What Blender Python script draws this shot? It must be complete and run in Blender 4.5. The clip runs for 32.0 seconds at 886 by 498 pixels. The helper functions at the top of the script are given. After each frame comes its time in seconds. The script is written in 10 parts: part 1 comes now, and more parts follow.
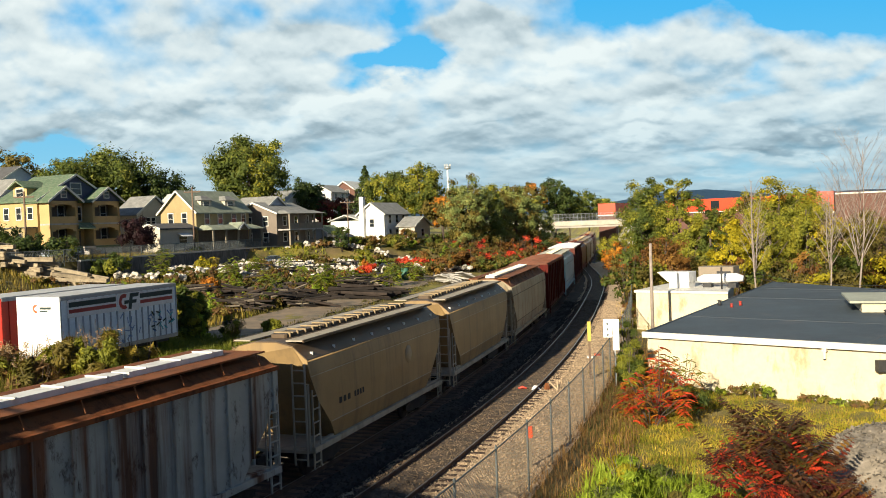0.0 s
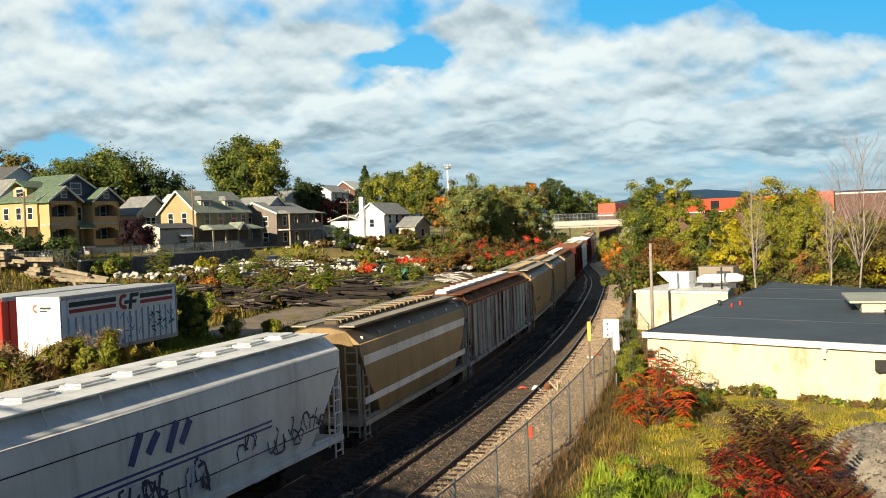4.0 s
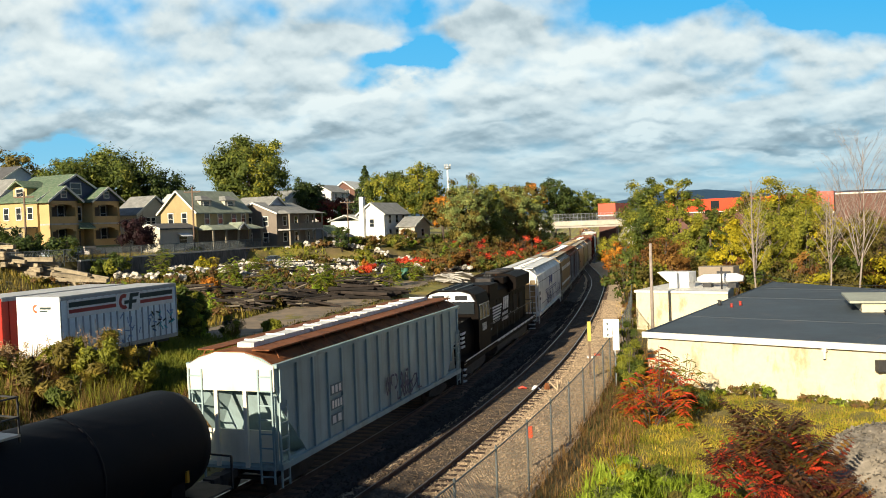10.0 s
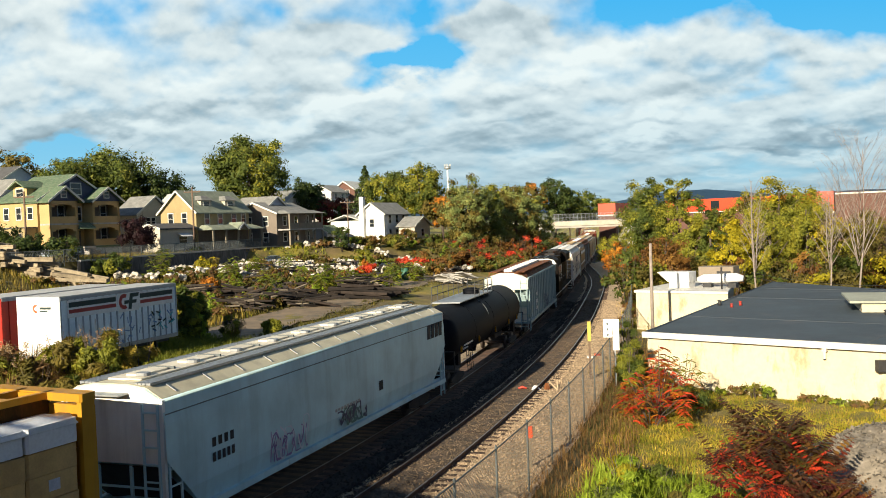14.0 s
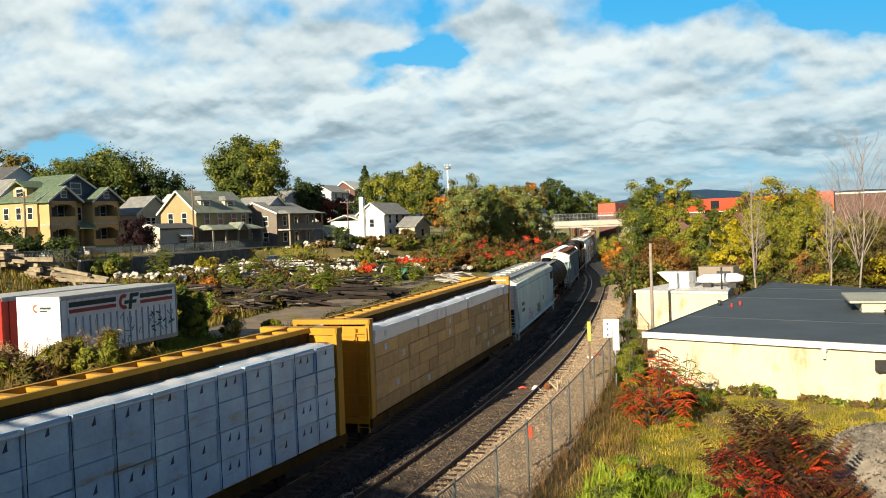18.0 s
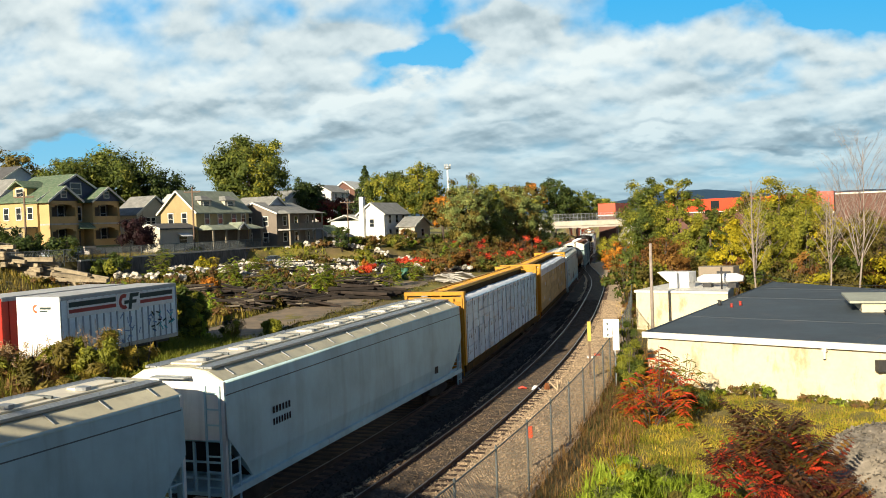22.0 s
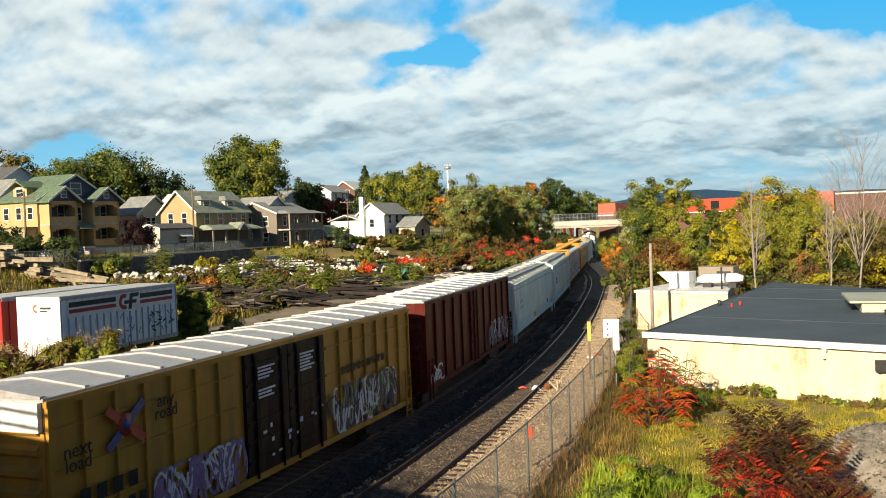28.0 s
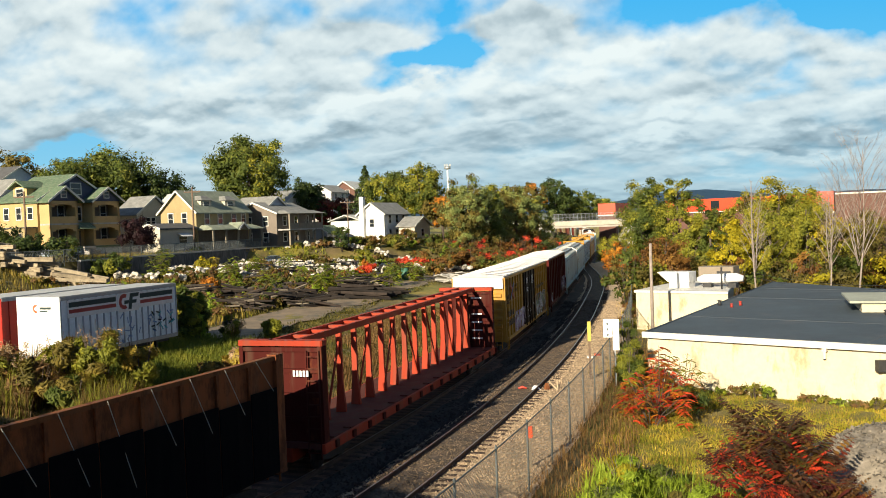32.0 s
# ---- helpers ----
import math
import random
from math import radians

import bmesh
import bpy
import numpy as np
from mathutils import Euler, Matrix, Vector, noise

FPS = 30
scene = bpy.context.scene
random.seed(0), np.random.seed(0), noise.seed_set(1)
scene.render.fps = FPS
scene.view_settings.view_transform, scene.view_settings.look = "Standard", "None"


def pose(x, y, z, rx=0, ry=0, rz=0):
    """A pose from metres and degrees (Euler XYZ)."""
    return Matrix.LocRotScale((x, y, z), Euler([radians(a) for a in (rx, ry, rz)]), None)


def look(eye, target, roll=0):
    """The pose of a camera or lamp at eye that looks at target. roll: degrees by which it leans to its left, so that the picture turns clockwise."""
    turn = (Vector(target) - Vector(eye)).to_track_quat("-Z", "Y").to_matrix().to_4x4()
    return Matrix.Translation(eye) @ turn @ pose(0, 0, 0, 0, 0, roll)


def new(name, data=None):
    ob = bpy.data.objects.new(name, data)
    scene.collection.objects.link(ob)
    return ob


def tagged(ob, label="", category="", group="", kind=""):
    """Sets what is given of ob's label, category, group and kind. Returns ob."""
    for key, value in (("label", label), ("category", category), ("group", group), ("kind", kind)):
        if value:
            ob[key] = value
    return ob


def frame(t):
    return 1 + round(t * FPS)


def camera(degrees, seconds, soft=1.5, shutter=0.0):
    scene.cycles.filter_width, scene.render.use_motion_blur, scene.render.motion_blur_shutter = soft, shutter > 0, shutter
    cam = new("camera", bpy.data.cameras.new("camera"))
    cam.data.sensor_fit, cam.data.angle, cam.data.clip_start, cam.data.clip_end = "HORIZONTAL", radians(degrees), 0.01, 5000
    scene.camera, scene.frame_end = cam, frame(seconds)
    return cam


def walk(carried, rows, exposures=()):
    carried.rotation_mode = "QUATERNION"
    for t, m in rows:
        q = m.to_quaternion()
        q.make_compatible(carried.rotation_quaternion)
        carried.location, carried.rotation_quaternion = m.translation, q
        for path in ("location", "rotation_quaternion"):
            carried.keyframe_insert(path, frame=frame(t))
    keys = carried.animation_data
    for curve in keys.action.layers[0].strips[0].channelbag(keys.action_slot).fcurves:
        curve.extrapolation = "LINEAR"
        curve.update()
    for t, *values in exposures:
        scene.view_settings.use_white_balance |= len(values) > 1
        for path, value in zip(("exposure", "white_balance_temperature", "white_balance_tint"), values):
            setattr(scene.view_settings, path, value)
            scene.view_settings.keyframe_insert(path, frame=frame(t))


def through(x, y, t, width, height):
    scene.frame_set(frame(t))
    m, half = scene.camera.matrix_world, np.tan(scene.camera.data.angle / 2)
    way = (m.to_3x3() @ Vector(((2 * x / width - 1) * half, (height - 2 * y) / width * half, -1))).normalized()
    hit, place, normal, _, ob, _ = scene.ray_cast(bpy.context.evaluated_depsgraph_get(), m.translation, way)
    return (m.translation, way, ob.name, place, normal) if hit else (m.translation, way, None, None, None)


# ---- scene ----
# ---------- camera: a tripod on the road bridge ----------
cam = camera(53.2, 32.0, soft=0.95)
EYE = (0.0, 0.0, 8.15)
VIEW = look(EYE, (0.0, 100.0, 8.15 - 100 * math.tan(0.02974)), -2.107)
walk(cam, [(0.0, VIEW), (32.0, VIEW)])

# ---------- sky, sun ----------
SUN_AZ, SUN_EL = 209.0, 19.5
world = bpy.data.worlds.new("sky")
scene.world = world
world.use_nodes = True
wn, wl = world.node_tree.nodes, world.node_tree.links
sky = wn.new("ShaderNodeTexSky")
sky.sky_type = "NISHITA"
sky.sun_disc = False
sky.sun_elevation = radians(SUN_EL)
sky.sun_rotation = radians(SUN_AZ)
sky.air_density, sky.dust_density, sky.ozone_density = 0.8, 0.2, 4.0
wl.new(sky.outputs[0], wn["Background"].inputs[0])
wn["Background"].inputs[1].default_value = 0.05
sun_dir = Vector((math.sin(radians(SUN_AZ)) * math.cos(radians(SUN_EL)),
                  math.cos(radians(SUN_AZ)) * math.cos(radians(SUN_EL)), math.sin(radians(SUN_EL))))
sun = new("sun", bpy.data.lights.new("sun", "SUN"))
sun.data.energy, sun.data.angle, sun.data.color = 5.4, radians(0.6), (1.0, 0.87, 0.66)
sun.matrix_world = look(sun_dir * 60, (0, 0, 0))
scene.view_settings.exposure = 0.78


# ---------- materials ----------
def nodes_of(name):
    m = bpy.data.materials.new(name)
    m.use_nodes = True
    return m, m.node_tree.nodes, m.node_tree.links


def ramp(n, l, fac, stops, interp="LINEAR"):
    r = n.new("ShaderNodeValToRGB")
    r.color_ramp.interpolation = interp
    e = r.color_ramp.elements
    while len(e) < len(stops):
        e.new(0.5)
    for k, (p, c) in enumerate(stops):
        e[k].position = p
        e[k].color = (*c, 1) if len(c) == 3 else c
    l.new(fac, r.inputs[0])
    return r.outputs[0]


def grain(n, l, scale, detail=4, stretch=(1, 1, 1), kind="Object", rough=0.6):
    co = n.new("ShaderNodeTexCoord")
    mp = n.new("ShaderNodeMapping")
    mp.inputs["Scale"].default_value = stretch
    l.new(co.outputs[kind], mp.inputs[0])
    t = n.new("ShaderNodeTexNoise")
    t.inputs["Scale"].default_value = scale
    t.inputs["Detail"].default_value = detail
    t.inputs["Roughness"].default_value = rough
    l.new(mp.outputs[0], t.inputs["Vector"])
    return t.outputs["Fac"]


def mixc(n, l, fac, a, b, mode="MIX"):
    x = n.new("ShaderNodeMix")
    x.data_type, x.blend_type = "RGBA", mode
    for sock, v in ((x.inputs["Factor"], fac), (x.inputs["A"], a), (x.inputs["B"], b)):
        if isinstance(v, (int, float)):
            sock.default_value = v
        elif isinstance(v, tuple):
            sock.default_value = (*v, 1) if len(v) == 3 else v
        else:
            l.new(v, sock)
    return x.outputs["Result"]


def surface(name, base, vary=0.25, scale=1.5, rough=0.7, metal=0.0, wear=None, wear_at=0.6, wear_scale=3.0,
            wear_stretch=(1, 1, 1), bump=0.15, bump_scale=20.0, spread=0.0, island=0.0):
    """A worn surface: base colour with two sizes of variation, a second colour as wear or stain, fine relief."""
    m, n, l = nodes_of(name)
    b = n["Principled BSDF"]
    dark = tuple(c * (1 - vary) for c in base)
    lite = tuple(min(1, c * (1 + vary)) for c in base)
    col = ramp(n, l, grain(n, l, scale, 5), [(0.3, dark), (0.7, lite)])
    fine = ramp(n, l, grain(n, l, scale * 9, 3), [(0.3, (0.86,) * 3), (0.7, (1.0,) * 3)])
    col = mixc(n, l, 1.0, col, fine, "MULTIPLY")
    if wear:
        w = ramp(n, l, grain(n, l, wear_scale, 6, wear_stretch, rough=0.7), [(wear_at - 0.06, (0,) * 3), (wear_at + 0.06, (1,) * 3)])
        col = mixc(n, l, w, col, wear)
    if spread or island:
        if spread:
            src = n.new("ShaderNodeObjectInfo").outputs["Random"]
        else:
            src = n.new("ShaderNodeNewGeometry").outputs["Random Per Island"]
        k = spread or island
        tone = ramp(n, l, src, [(0, (1 - k,) * 3), (1, (1.0,) * 3)])
        col = mixc(n, l, 1.0, col, tone, "MULTIPLY")
    l.new(col, b.inputs["Base Color"])
    b.inputs["Roughness"].default_value = rough
    b.inputs["Metallic"].default_value = metal
    if bump:
        bp = n.new("ShaderNodeBump")
        bp.inputs["Strength"].default_value = bump
        bp.inputs["Distance"].default_value = 0.02
        l.new(grain(n, l, bump_scale, 3), bp.inputs["Height"])
        l.new(bp.outputs[0], b.inputs["Normal"])
    return m


def foliage(name, a, b, c, scale=0.45, through=0.35):
    """Leaves: three tones by clump and by leaf, a little light through them."""
    m, n, l = nodes_of(name)
    p = n["Principled BSDF"]
    clump = ramp(n, l, grain(n, l, scale, 3), [(0.32, a), (0.5, b), (0.68, c)])
    leaf = ramp(n, l, n.new("ShaderNodeNewGeometry").outputs["Random Per Island"], [(0, (0.68,) * 3), (1, (1.25, 1.2, 1.0))])
    col = mixc(n, l, 1.0, clump, leaf, "MULTIPLY")
    l.new(col, p.inputs["Base Color"])
    p.inputs["Roughness"].default_value = 0.6
    p.inputs["Specular IOR Level"].default_value = 0.25
    tr = n.new("ShaderNodeBsdfTranslucent")
    l.new(col, tr.inputs[0])
    mx = n.new("ShaderNodeMixShader")
    mx.inputs[0].default_value = through
    l.new(p.outputs[0], mx.inputs[1])
    l.new(tr.outputs[0], mx.inputs[2])
    l.new(mx.outputs[0], n["Material Output"].inputs[0])
    return m


def car_paint(name, base, rust=0.3, rough=0.5, gloss=0.18, dirt=(0.12, 0.09, 0.06), rust_col=(0.16, 0.055, 0.02), run=0.5):
    """Railway paint: faded in patches, streaked downwards with dirt and rust."""
    m, n, l = nodes_of(name)
    b = n["Principled BSDF"]
    col = ramp(n, l, grain(n, l, 0.5, 5), [(0.3, tuple(c * 0.8 for c in base)), (0.7, tuple(min(1, c * 1.12) for c in base))])
    streak = ramp(n, l, grain(n, l, 2.2, 5, (1, 1, 0.09)), [(0.48, (0,) * 3), (0.75, (run,) * 3)])
    col = mixc(n, l, streak, col, dirt)
    spots = ramp(n, l, grain(n, l, 1.3, 8, (1, 1, 0.35), rough=0.75), [(0.66 - 0.28 * rust, (0,) * 3), (0.74 - 0.2 * rust, (min(1, 0.25 + rust),) * 3)])
    col = mixc(n, l, spots, col, rust_col)
    l.new(col, b.inputs["Base Color"])
    b.inputs["Roughness"].default_value = rough
    b.inputs["Specular IOR Level"].default_value = gloss
    bp = n.new("ShaderNodeBump")
    bp.inputs["Strength"].default_value = 0.12
    bp.inputs["Distance"].default_value = 0.02
    l.new(grain(n, l, 6, 4), bp.inputs["Height"])
    l.new(bp.outputs[0], b.inputs["Normal"])
    return m


# ---------- mesh building ----------
class Form:
    """Collects vertices and faces for one mesh."""

    def __init__(self):
        self.v, self.f, self.smooth = [], [], []

    def add(self, verts, faces, smooth=False):
        k = len(self.v)
        self.v += [tuple(p) for p in verts]
        self.f += [tuple(i + k for i in q) for q in faces]
        self.smooth += [smooth] * len(faces)
        return self

    def box(self, x0, y0, z0, x1, y1, z1, m=None, bevel=0.0):
        b = min(bevel, (x1 - x0) / 3, (y1 - y0) / 3)
        if b > 0:
            o = [(x0 + b, y0), (x1 - b, y0), (x1, y0 + b), (x1, y1 - b), (x1 - b, y1), (x0 + b, y1), (x0, y1 - b), (x0, y0 + b)]
        else:
            o = [(x0, y0), (x1, y0), (x1, y1), (x0, y1)]
        return self.prism(o, z0, z1, m)

    def prism(self, outline, z0, z1, m=None):
        """An outline in x, y drawn up from z0 to z1."""
        n = len(outline)
        v = [Vector((x, y, z0)) for x, y in outline] + [Vector((x, y, z1)) for x, y in outline]
        if m is not None:
            v = [m @ p for p in v]
        f = [tuple(range(n - 1, -1, -1)), tuple(range(n, 2 * n))] + [(i, (i + 1) % n, n + (i + 1) % n, n + i) for i in range(n)]
        return self.add(v, f)

    def loft(self, rings, smooth=False, caps=True):
        """Rings of equal length, joined one to the next."""
        n = len(rings[0])
        v = [p for r in rings for p in r]
        f = []
        for k in range(len(rings) - 1):
            for i in range(n):
                j = (i + 1) % n
                f.append((k * n + i, k * n + j, (k + 1) * n + j, (k + 1) * n + i))
        if caps:
            f += [tuple(range(n - 1, -1, -1)), tuple((len(rings) - 1) * n + i for i in range(n))]
        return self.add(v, f, smooth)

    def tube(self, points, radii, sides=6, smooth=True):
        pts = [Vector(p) for p in points]
        if isinstance(radii, (int, float)):
            radii = [radii] * len(pts)
        rings = []
        for i, p in enumerate(pts):
            d = (pts[min(i + 1, len(pts) - 1)] - pts[max(i - 1, 0)]).normalized()
            a = d.orthogonal().normalized() if abs(d.z) < 0.95 else Vector((1, 0, 0))
            a = (a - d * a.dot(d)).normalized()
            c = d.cross(a)
            rings.append([p + (a * math.cos(t) + c * math.sin(t)) * radii[i] for t in [2 * math.pi * k / sides for k in range(sides)]])
        return self.loft(rings, smooth)

    def bar(self, a, b, w, h):
        """A straight squared bar from a to b."""
        a, b = Vector(a), Vector(b)
        d = (b - a).normalized()
        s = d.cross(Vector((0, 0, 1)))
        s = s.normalized() if s.length > 1e-4 else Vector((1, 0, 0))
        u = s.cross(d)
        ring = lambda p: [p + s * w / 2 + u * h / 2, p - s * w / 2 + u * h / 2, p - s * w / 2 - u * h / 2, p + s * w / 2 - u * h / 2]
        return self.loft([ring(a), ring(b)])

    def quad(self, a, b, c, d):
        return self.add([a, b, c, d], [(0, 1, 2, 3)])

    def mesh(self, name):
        me = bpy.data.meshes.new(name)
        me.from_pydata(self.v, [], self.f)
        if any(self.smooth):
            me.polygons.foreach_set("use_smooth", self.smooth)
        me.update()
        return me


def part(name, form, material, parent=None, label="", m=None):
    """Links a form as ONE mesh object under a thing or a part."""
    me = form if isinstance(form, bpy.types.Mesh) else form.mesh(name)
    ob = new(name, me)
    if material and not me.materials:
        me.materials.append(material)
    if m is not None:
        ob.matrix_basis = m
    if parent is not None:
        ob.parent = parent
    if label:
        ob["label"] = label
    return ob


def thing(name, m, label, category, group="", kind=""):
    ob = new(name)
    ob.empty_display_size = 0.3
    ob.matrix_basis = m
    return tagged(ob, label, category, group, kind)


def writing(text, size, material, parent, m, name="lettering", width=1.0):
    """Letters as a thin mesh, in their own plane facing local +z."""
    cu = bpy.data.curves.new(name, "FONT")
    cu.body, cu.size, cu.extrude = text, size, 0.003
    cu.resolution_u = 2
    cu.align_x, cu.align_y = "CENTER", "CENTER"
    tmp = bpy.data.objects.new("t", cu)
    me = bpy.data.meshes.new_from_object(tmp)
    bpy.data.objects.remove(tmp)
    for v in me.vertices:
        v.co.x *= width
    me.materials.clear()
    return part(name, me, material, parent, m=m)


# ---------- the line of the railway ----------
KNOT = [-420, -75, -60, -20, 20, 60, 100, 140, 180, 230, 300, 520]
BEND = [0, 0, -5.49, -2.97, -0.443, 0.126, -0.396, -0.649, -0.625, -0.481, -0.303, 0]
S = np.arange(-420.0, 521.0)
_k = np.interp(S, KNOT, BEND) * 1e-3
_th = np.concatenate([[0], np.cumsum((_k[1:] + _k[:-1]) / 2)])
_th = _th - _th[420] + 0.23093
_mid = (_th[1:] + _th[:-1]) / 2
_x = np.concatenate([[0], np.cumsum(np.sin(_mid))])
_y = np.concatenate([[0], np.cumsum(np.cos(_mid))])
_x, _y = _x - _x[420] + 6.378, _y - _y[420] + 69.734


def on_line(s, off=0.0, z=0.0):
    """A point s metres along the main track, off metres to its right."""
    x, y, t = np.interp(s, S, _x), np.interp(s, S, _y), np.interp(s, S, _th)
    return Vector((x + off * math.cos(t), y - off * math.sin(t), z))


def heading(s):
    return float(np.interp(s, S, _th))


def aside(X, Y):
    """Signed distance to the right of the main track, and the distance along it, of many points."""
    X, Y = np.asarray(X, float).ravel(), np.asarray(Y, float).ravel()
    off, al = np.empty(len(X)), np.empty(len(X))
    ss, xs, ys, ts = S[::3], _x[::3], _y[::3], _th[::3]
    for a in range(0, len(X), 8000):
        dx, dy = X[a:a + 8000, None] - xs, Y[a:a + 8000, None] - ys
        i = np.argmin(dx * dx + dy * dy, axis=1)
        r = np.arange(len(i))
        off[a:a + 8000] = dx[r, i] * np.cos(ts[i]) - dy[r, i] * np.sin(ts[i])
        al[a:a + 8000] = ss[i] + dx[r, i] * np.sin(ts[i]) + dy[r, i] * np.cos(ts[i])
    return off, al


def step(e0, e1, x):
    t = np.clip((x - e0) / (e1 - e0), 0, 1)
    return t * t * (3 - 2 * t)


def siding_off(s):
    """The siding runs beside the main track and joins it at a turnout far ahead."""
    return 4.2 - 4.2 * step(28.0, 100.0, np.asarray(s, float)) ** 1.3


def height(X, Y):
    """The lie of the land over rail level."""
    X, Y = np.asarray(X, float), np.asarray(Y, float)
    shape = X.shape
    o, s = aside(X, Y)
    o, s = o.reshape(shape), s.reshape(shape)
    yard = 0.6 + 0.8 * step(-8, -17, o) + 1.8 * step(-17, -45, o)
    z = -0.42 + (yard + 0.42) * step(-3.4, -8.0, o)
    t = (X + 36) * 0.95 - (Y - 100) * 0.31
    q = 14 * step(118, 150, Y) + 16 * step(150, 200, Y) - t
    wall = step(78, 84, Y) * (1 - step(126, 136, Y))
    terrace = 5.45 - 0.012 * (np.clip(Y, 60, 200) - 100) + 0.13 * np.clip(q - 28, 0, 150)
    soft = 0.5 + 11 * (1 - wall)
    lift = np.clip((q + soft) / soft, 0, 1)
    z = z + (terrace - z) * lift * lift * (3 - 2 * lift) * step(-12, -15, o)
    z = z + (6.3 - z) * step(190, 226, s) * step(7.5, 13, np.abs(o))
    z = z - 0.4 * step(9, 14, o) * (1 - step(60, 150, s))
    d = np.hypot(X, Y)
    z = z + step(700, 2600, d) * 18
    return z


def ground_z(x, y):
    return float(height(np.array([x]), np.array([y]))[0])


# ---------- materials of the place ----------
def ground_material():
    """Earth: gravel by the tracks, dry grass, bare yard; by the lie of the place, with patches of their own."""
    m, n, l = nodes_of("earth_and_grass")
    b = n["Principled BSDF"]
    big = grain(n, l, 0.09, 4)
    mid = grain(n, l, 0.7, 5)
    fine = grain(n, l, 9.0, 4)
    grass = ramp(n, l, mid, [(0.3, (0.13, 0.14, 0.016)), (0.5, (0.25, 0.215, 0.028)), (0.7, (0.40, 0.29, 0.055))])
    dirt = ramp(n, l, mid, [(0.3, (0.10, 0.085, 0.026)), (0.7, (0.21, 0.15, 0.06))])
    patch = ramp(n, l, big, [(0.42, (0,) * 3), (0.58, (1,) * 3)])
    col = mixc(n, l, patch, grass, dirt)
    sp = ramp(n, l, fine, [(0.3, (0.7,) * 3), (0.75, (1.15,) * 3)])
    col = mixc(n, l, 1.0, col, sp, "MULTIPLY")
    l.new(col, b.inputs["Base Color"])
    b.inputs["Roughness"].default_value = 0.95
    bp = n.new("ShaderNodeBump")
    bp.inputs["Strength"].default_value = 0.6
    bp.inputs["Distance"].default_value = 0.06
    l.new(fine, bp.inputs["Height"])
    l.new(bp.outputs[0], b.inputs["Normal"])
    return m


M_EARTH = ground_material()
M_BALLAST = surface("ballast_stone", (0.50, 0.37, 0.23), 0.4, 1.2, 0.95, bump=0.9, bump_scale=14, wear=(0.40, 0.31, 0.20), wear_at=0.55)
M_FILL = surface("brown_gravel_fill", (0.15, 0.105, 0.068), 0.5, 1.5, 0.95, bump=0.9, bump_scale=14, wear=(0.05, 0.038, 0.028), wear_at=0.5)
# main-track stone: the train's shade is put into this dark colour
M_SHADEBALLAST = surface("shade_darkened_ballast", (0.060, 0.047, 0.037), 0.4, 1.2, 0.95, bump=0.9, bump_scale=14, wear=(0.035, 0.029, 0.025), wear_at=0.5)
M_SHOULDER = surface("pale_dusty_ballast", (0.34, 0.27, 0.18), 0.4, 1.2, 0.95, bump=0.9, bump_scale=14, wear=(0.2, 0.15, 0.10), wear_at=0.55)
M_BED = surface("rust_stained_stone", (0.17, 0.095, 0.06), 0.4, 1.2, 0.95, bump=0.9, bump_scale=14, wear=(0.07, 0.045, 0.035), wear_at=0.55)
M_GRAVEL = surface("gravel_road", (0.27, 0.20, 0.125), 0.3, 0.4, 0.95, bump=0.5, bump_scale=9, wear=(0.13, 0.115, 0.08), wear_at=0.58, wear_scale=0.5)
M_RAIL = surface("worn_rail_steel", (0.30, 0.27, 0.25), 0.2, 3, 0.35, metal=0.9, bump=0)
M_RAILSIDE = surface("rusty_rail_web", (0.10, 0.055, 0.035), 0.3, 3, 0.9)
M_TIE = surface("weathered_tie", (0.095, 0.058, 0.04), 0.4, 2, 0.95, bump=0.6, spread=0.45)
M_CONCRETE = surface("grey_concrete", (0.42, 0.40, 0.36), 0.2, 0.6, 0.9, wear=(0.2, 0.19, 0.17), wear_at=0.6, wear_stretch=(1, 1, 0.3))
M_STEEL = surface("galvanised_steel", (0.35, 0.37, 0.38), 0.15, 6, 0.5, metal=0.5)
M_FENCE = surface("dull_fence_steel", (0.13, 0.15, 0.15), 0.15, 6, 0.7, metal=0.2)
M_DARKSTEEL = surface("dark_steel", (0.03, 0.03, 0.03), 0.3, 4, 0.6)
M_WHITE = surface("white_paint", (0.78, 0.78, 0.75), 0.08, 2, 0.6)
M_POLE = surface("pole_timber", (0.16, 0.11, 0.075), 0.25, 2, 0.9)


# ---------- ground ----------
def ground():
    xs = np.concatenate([np.linspace(-2600, -220, 22), np.linspace(-200, -72, 24), np.arange(-70, 70.1, 1.0), np.linspace(74, 200, 22), np.linspace(230, 2600, 22)])
    ys = np.concatenate([np.linspace(-500, -60, 12), np.arange(-50, 170, 1.0), np.arange(172, 300, 3.0), np.linspace(320, 900, 24), np.linspace(960, 4300, 22)])
    X, Y = np.meshgrid(xs, ys)
    Z = height(X, Y)
    rng = np.random.RandomState(4)
    o, s = aside(X, Y)
    rough = (np.abs(o.reshape(X.shape) - 2) > 7) * 0.06
    Z = Z + rng.normal(0, 1, X.shape) * rough
    w = len(xs)
    v = np.stack([X.ravel(), Y.ravel(), Z.ravel()], 1)
    a = (np.arange(len(ys) - 1)[:, None] * w + np.arange(w - 1)).ravel()
    f = np.stack([a, a + 1, a + w + 1, a + w], 1)
    me = bpy.data.meshes.new("ground")
    me.from_pydata(v.tolist(), [], f.tolist())
    me.polygons.foreach_set("use_smooth", [True] * len(f))
    me.materials.append(M_EARTH)
    tagged(new("ground", me), "earth with dry yellow grass and bare patches", "ground", kind="structure")


ground()


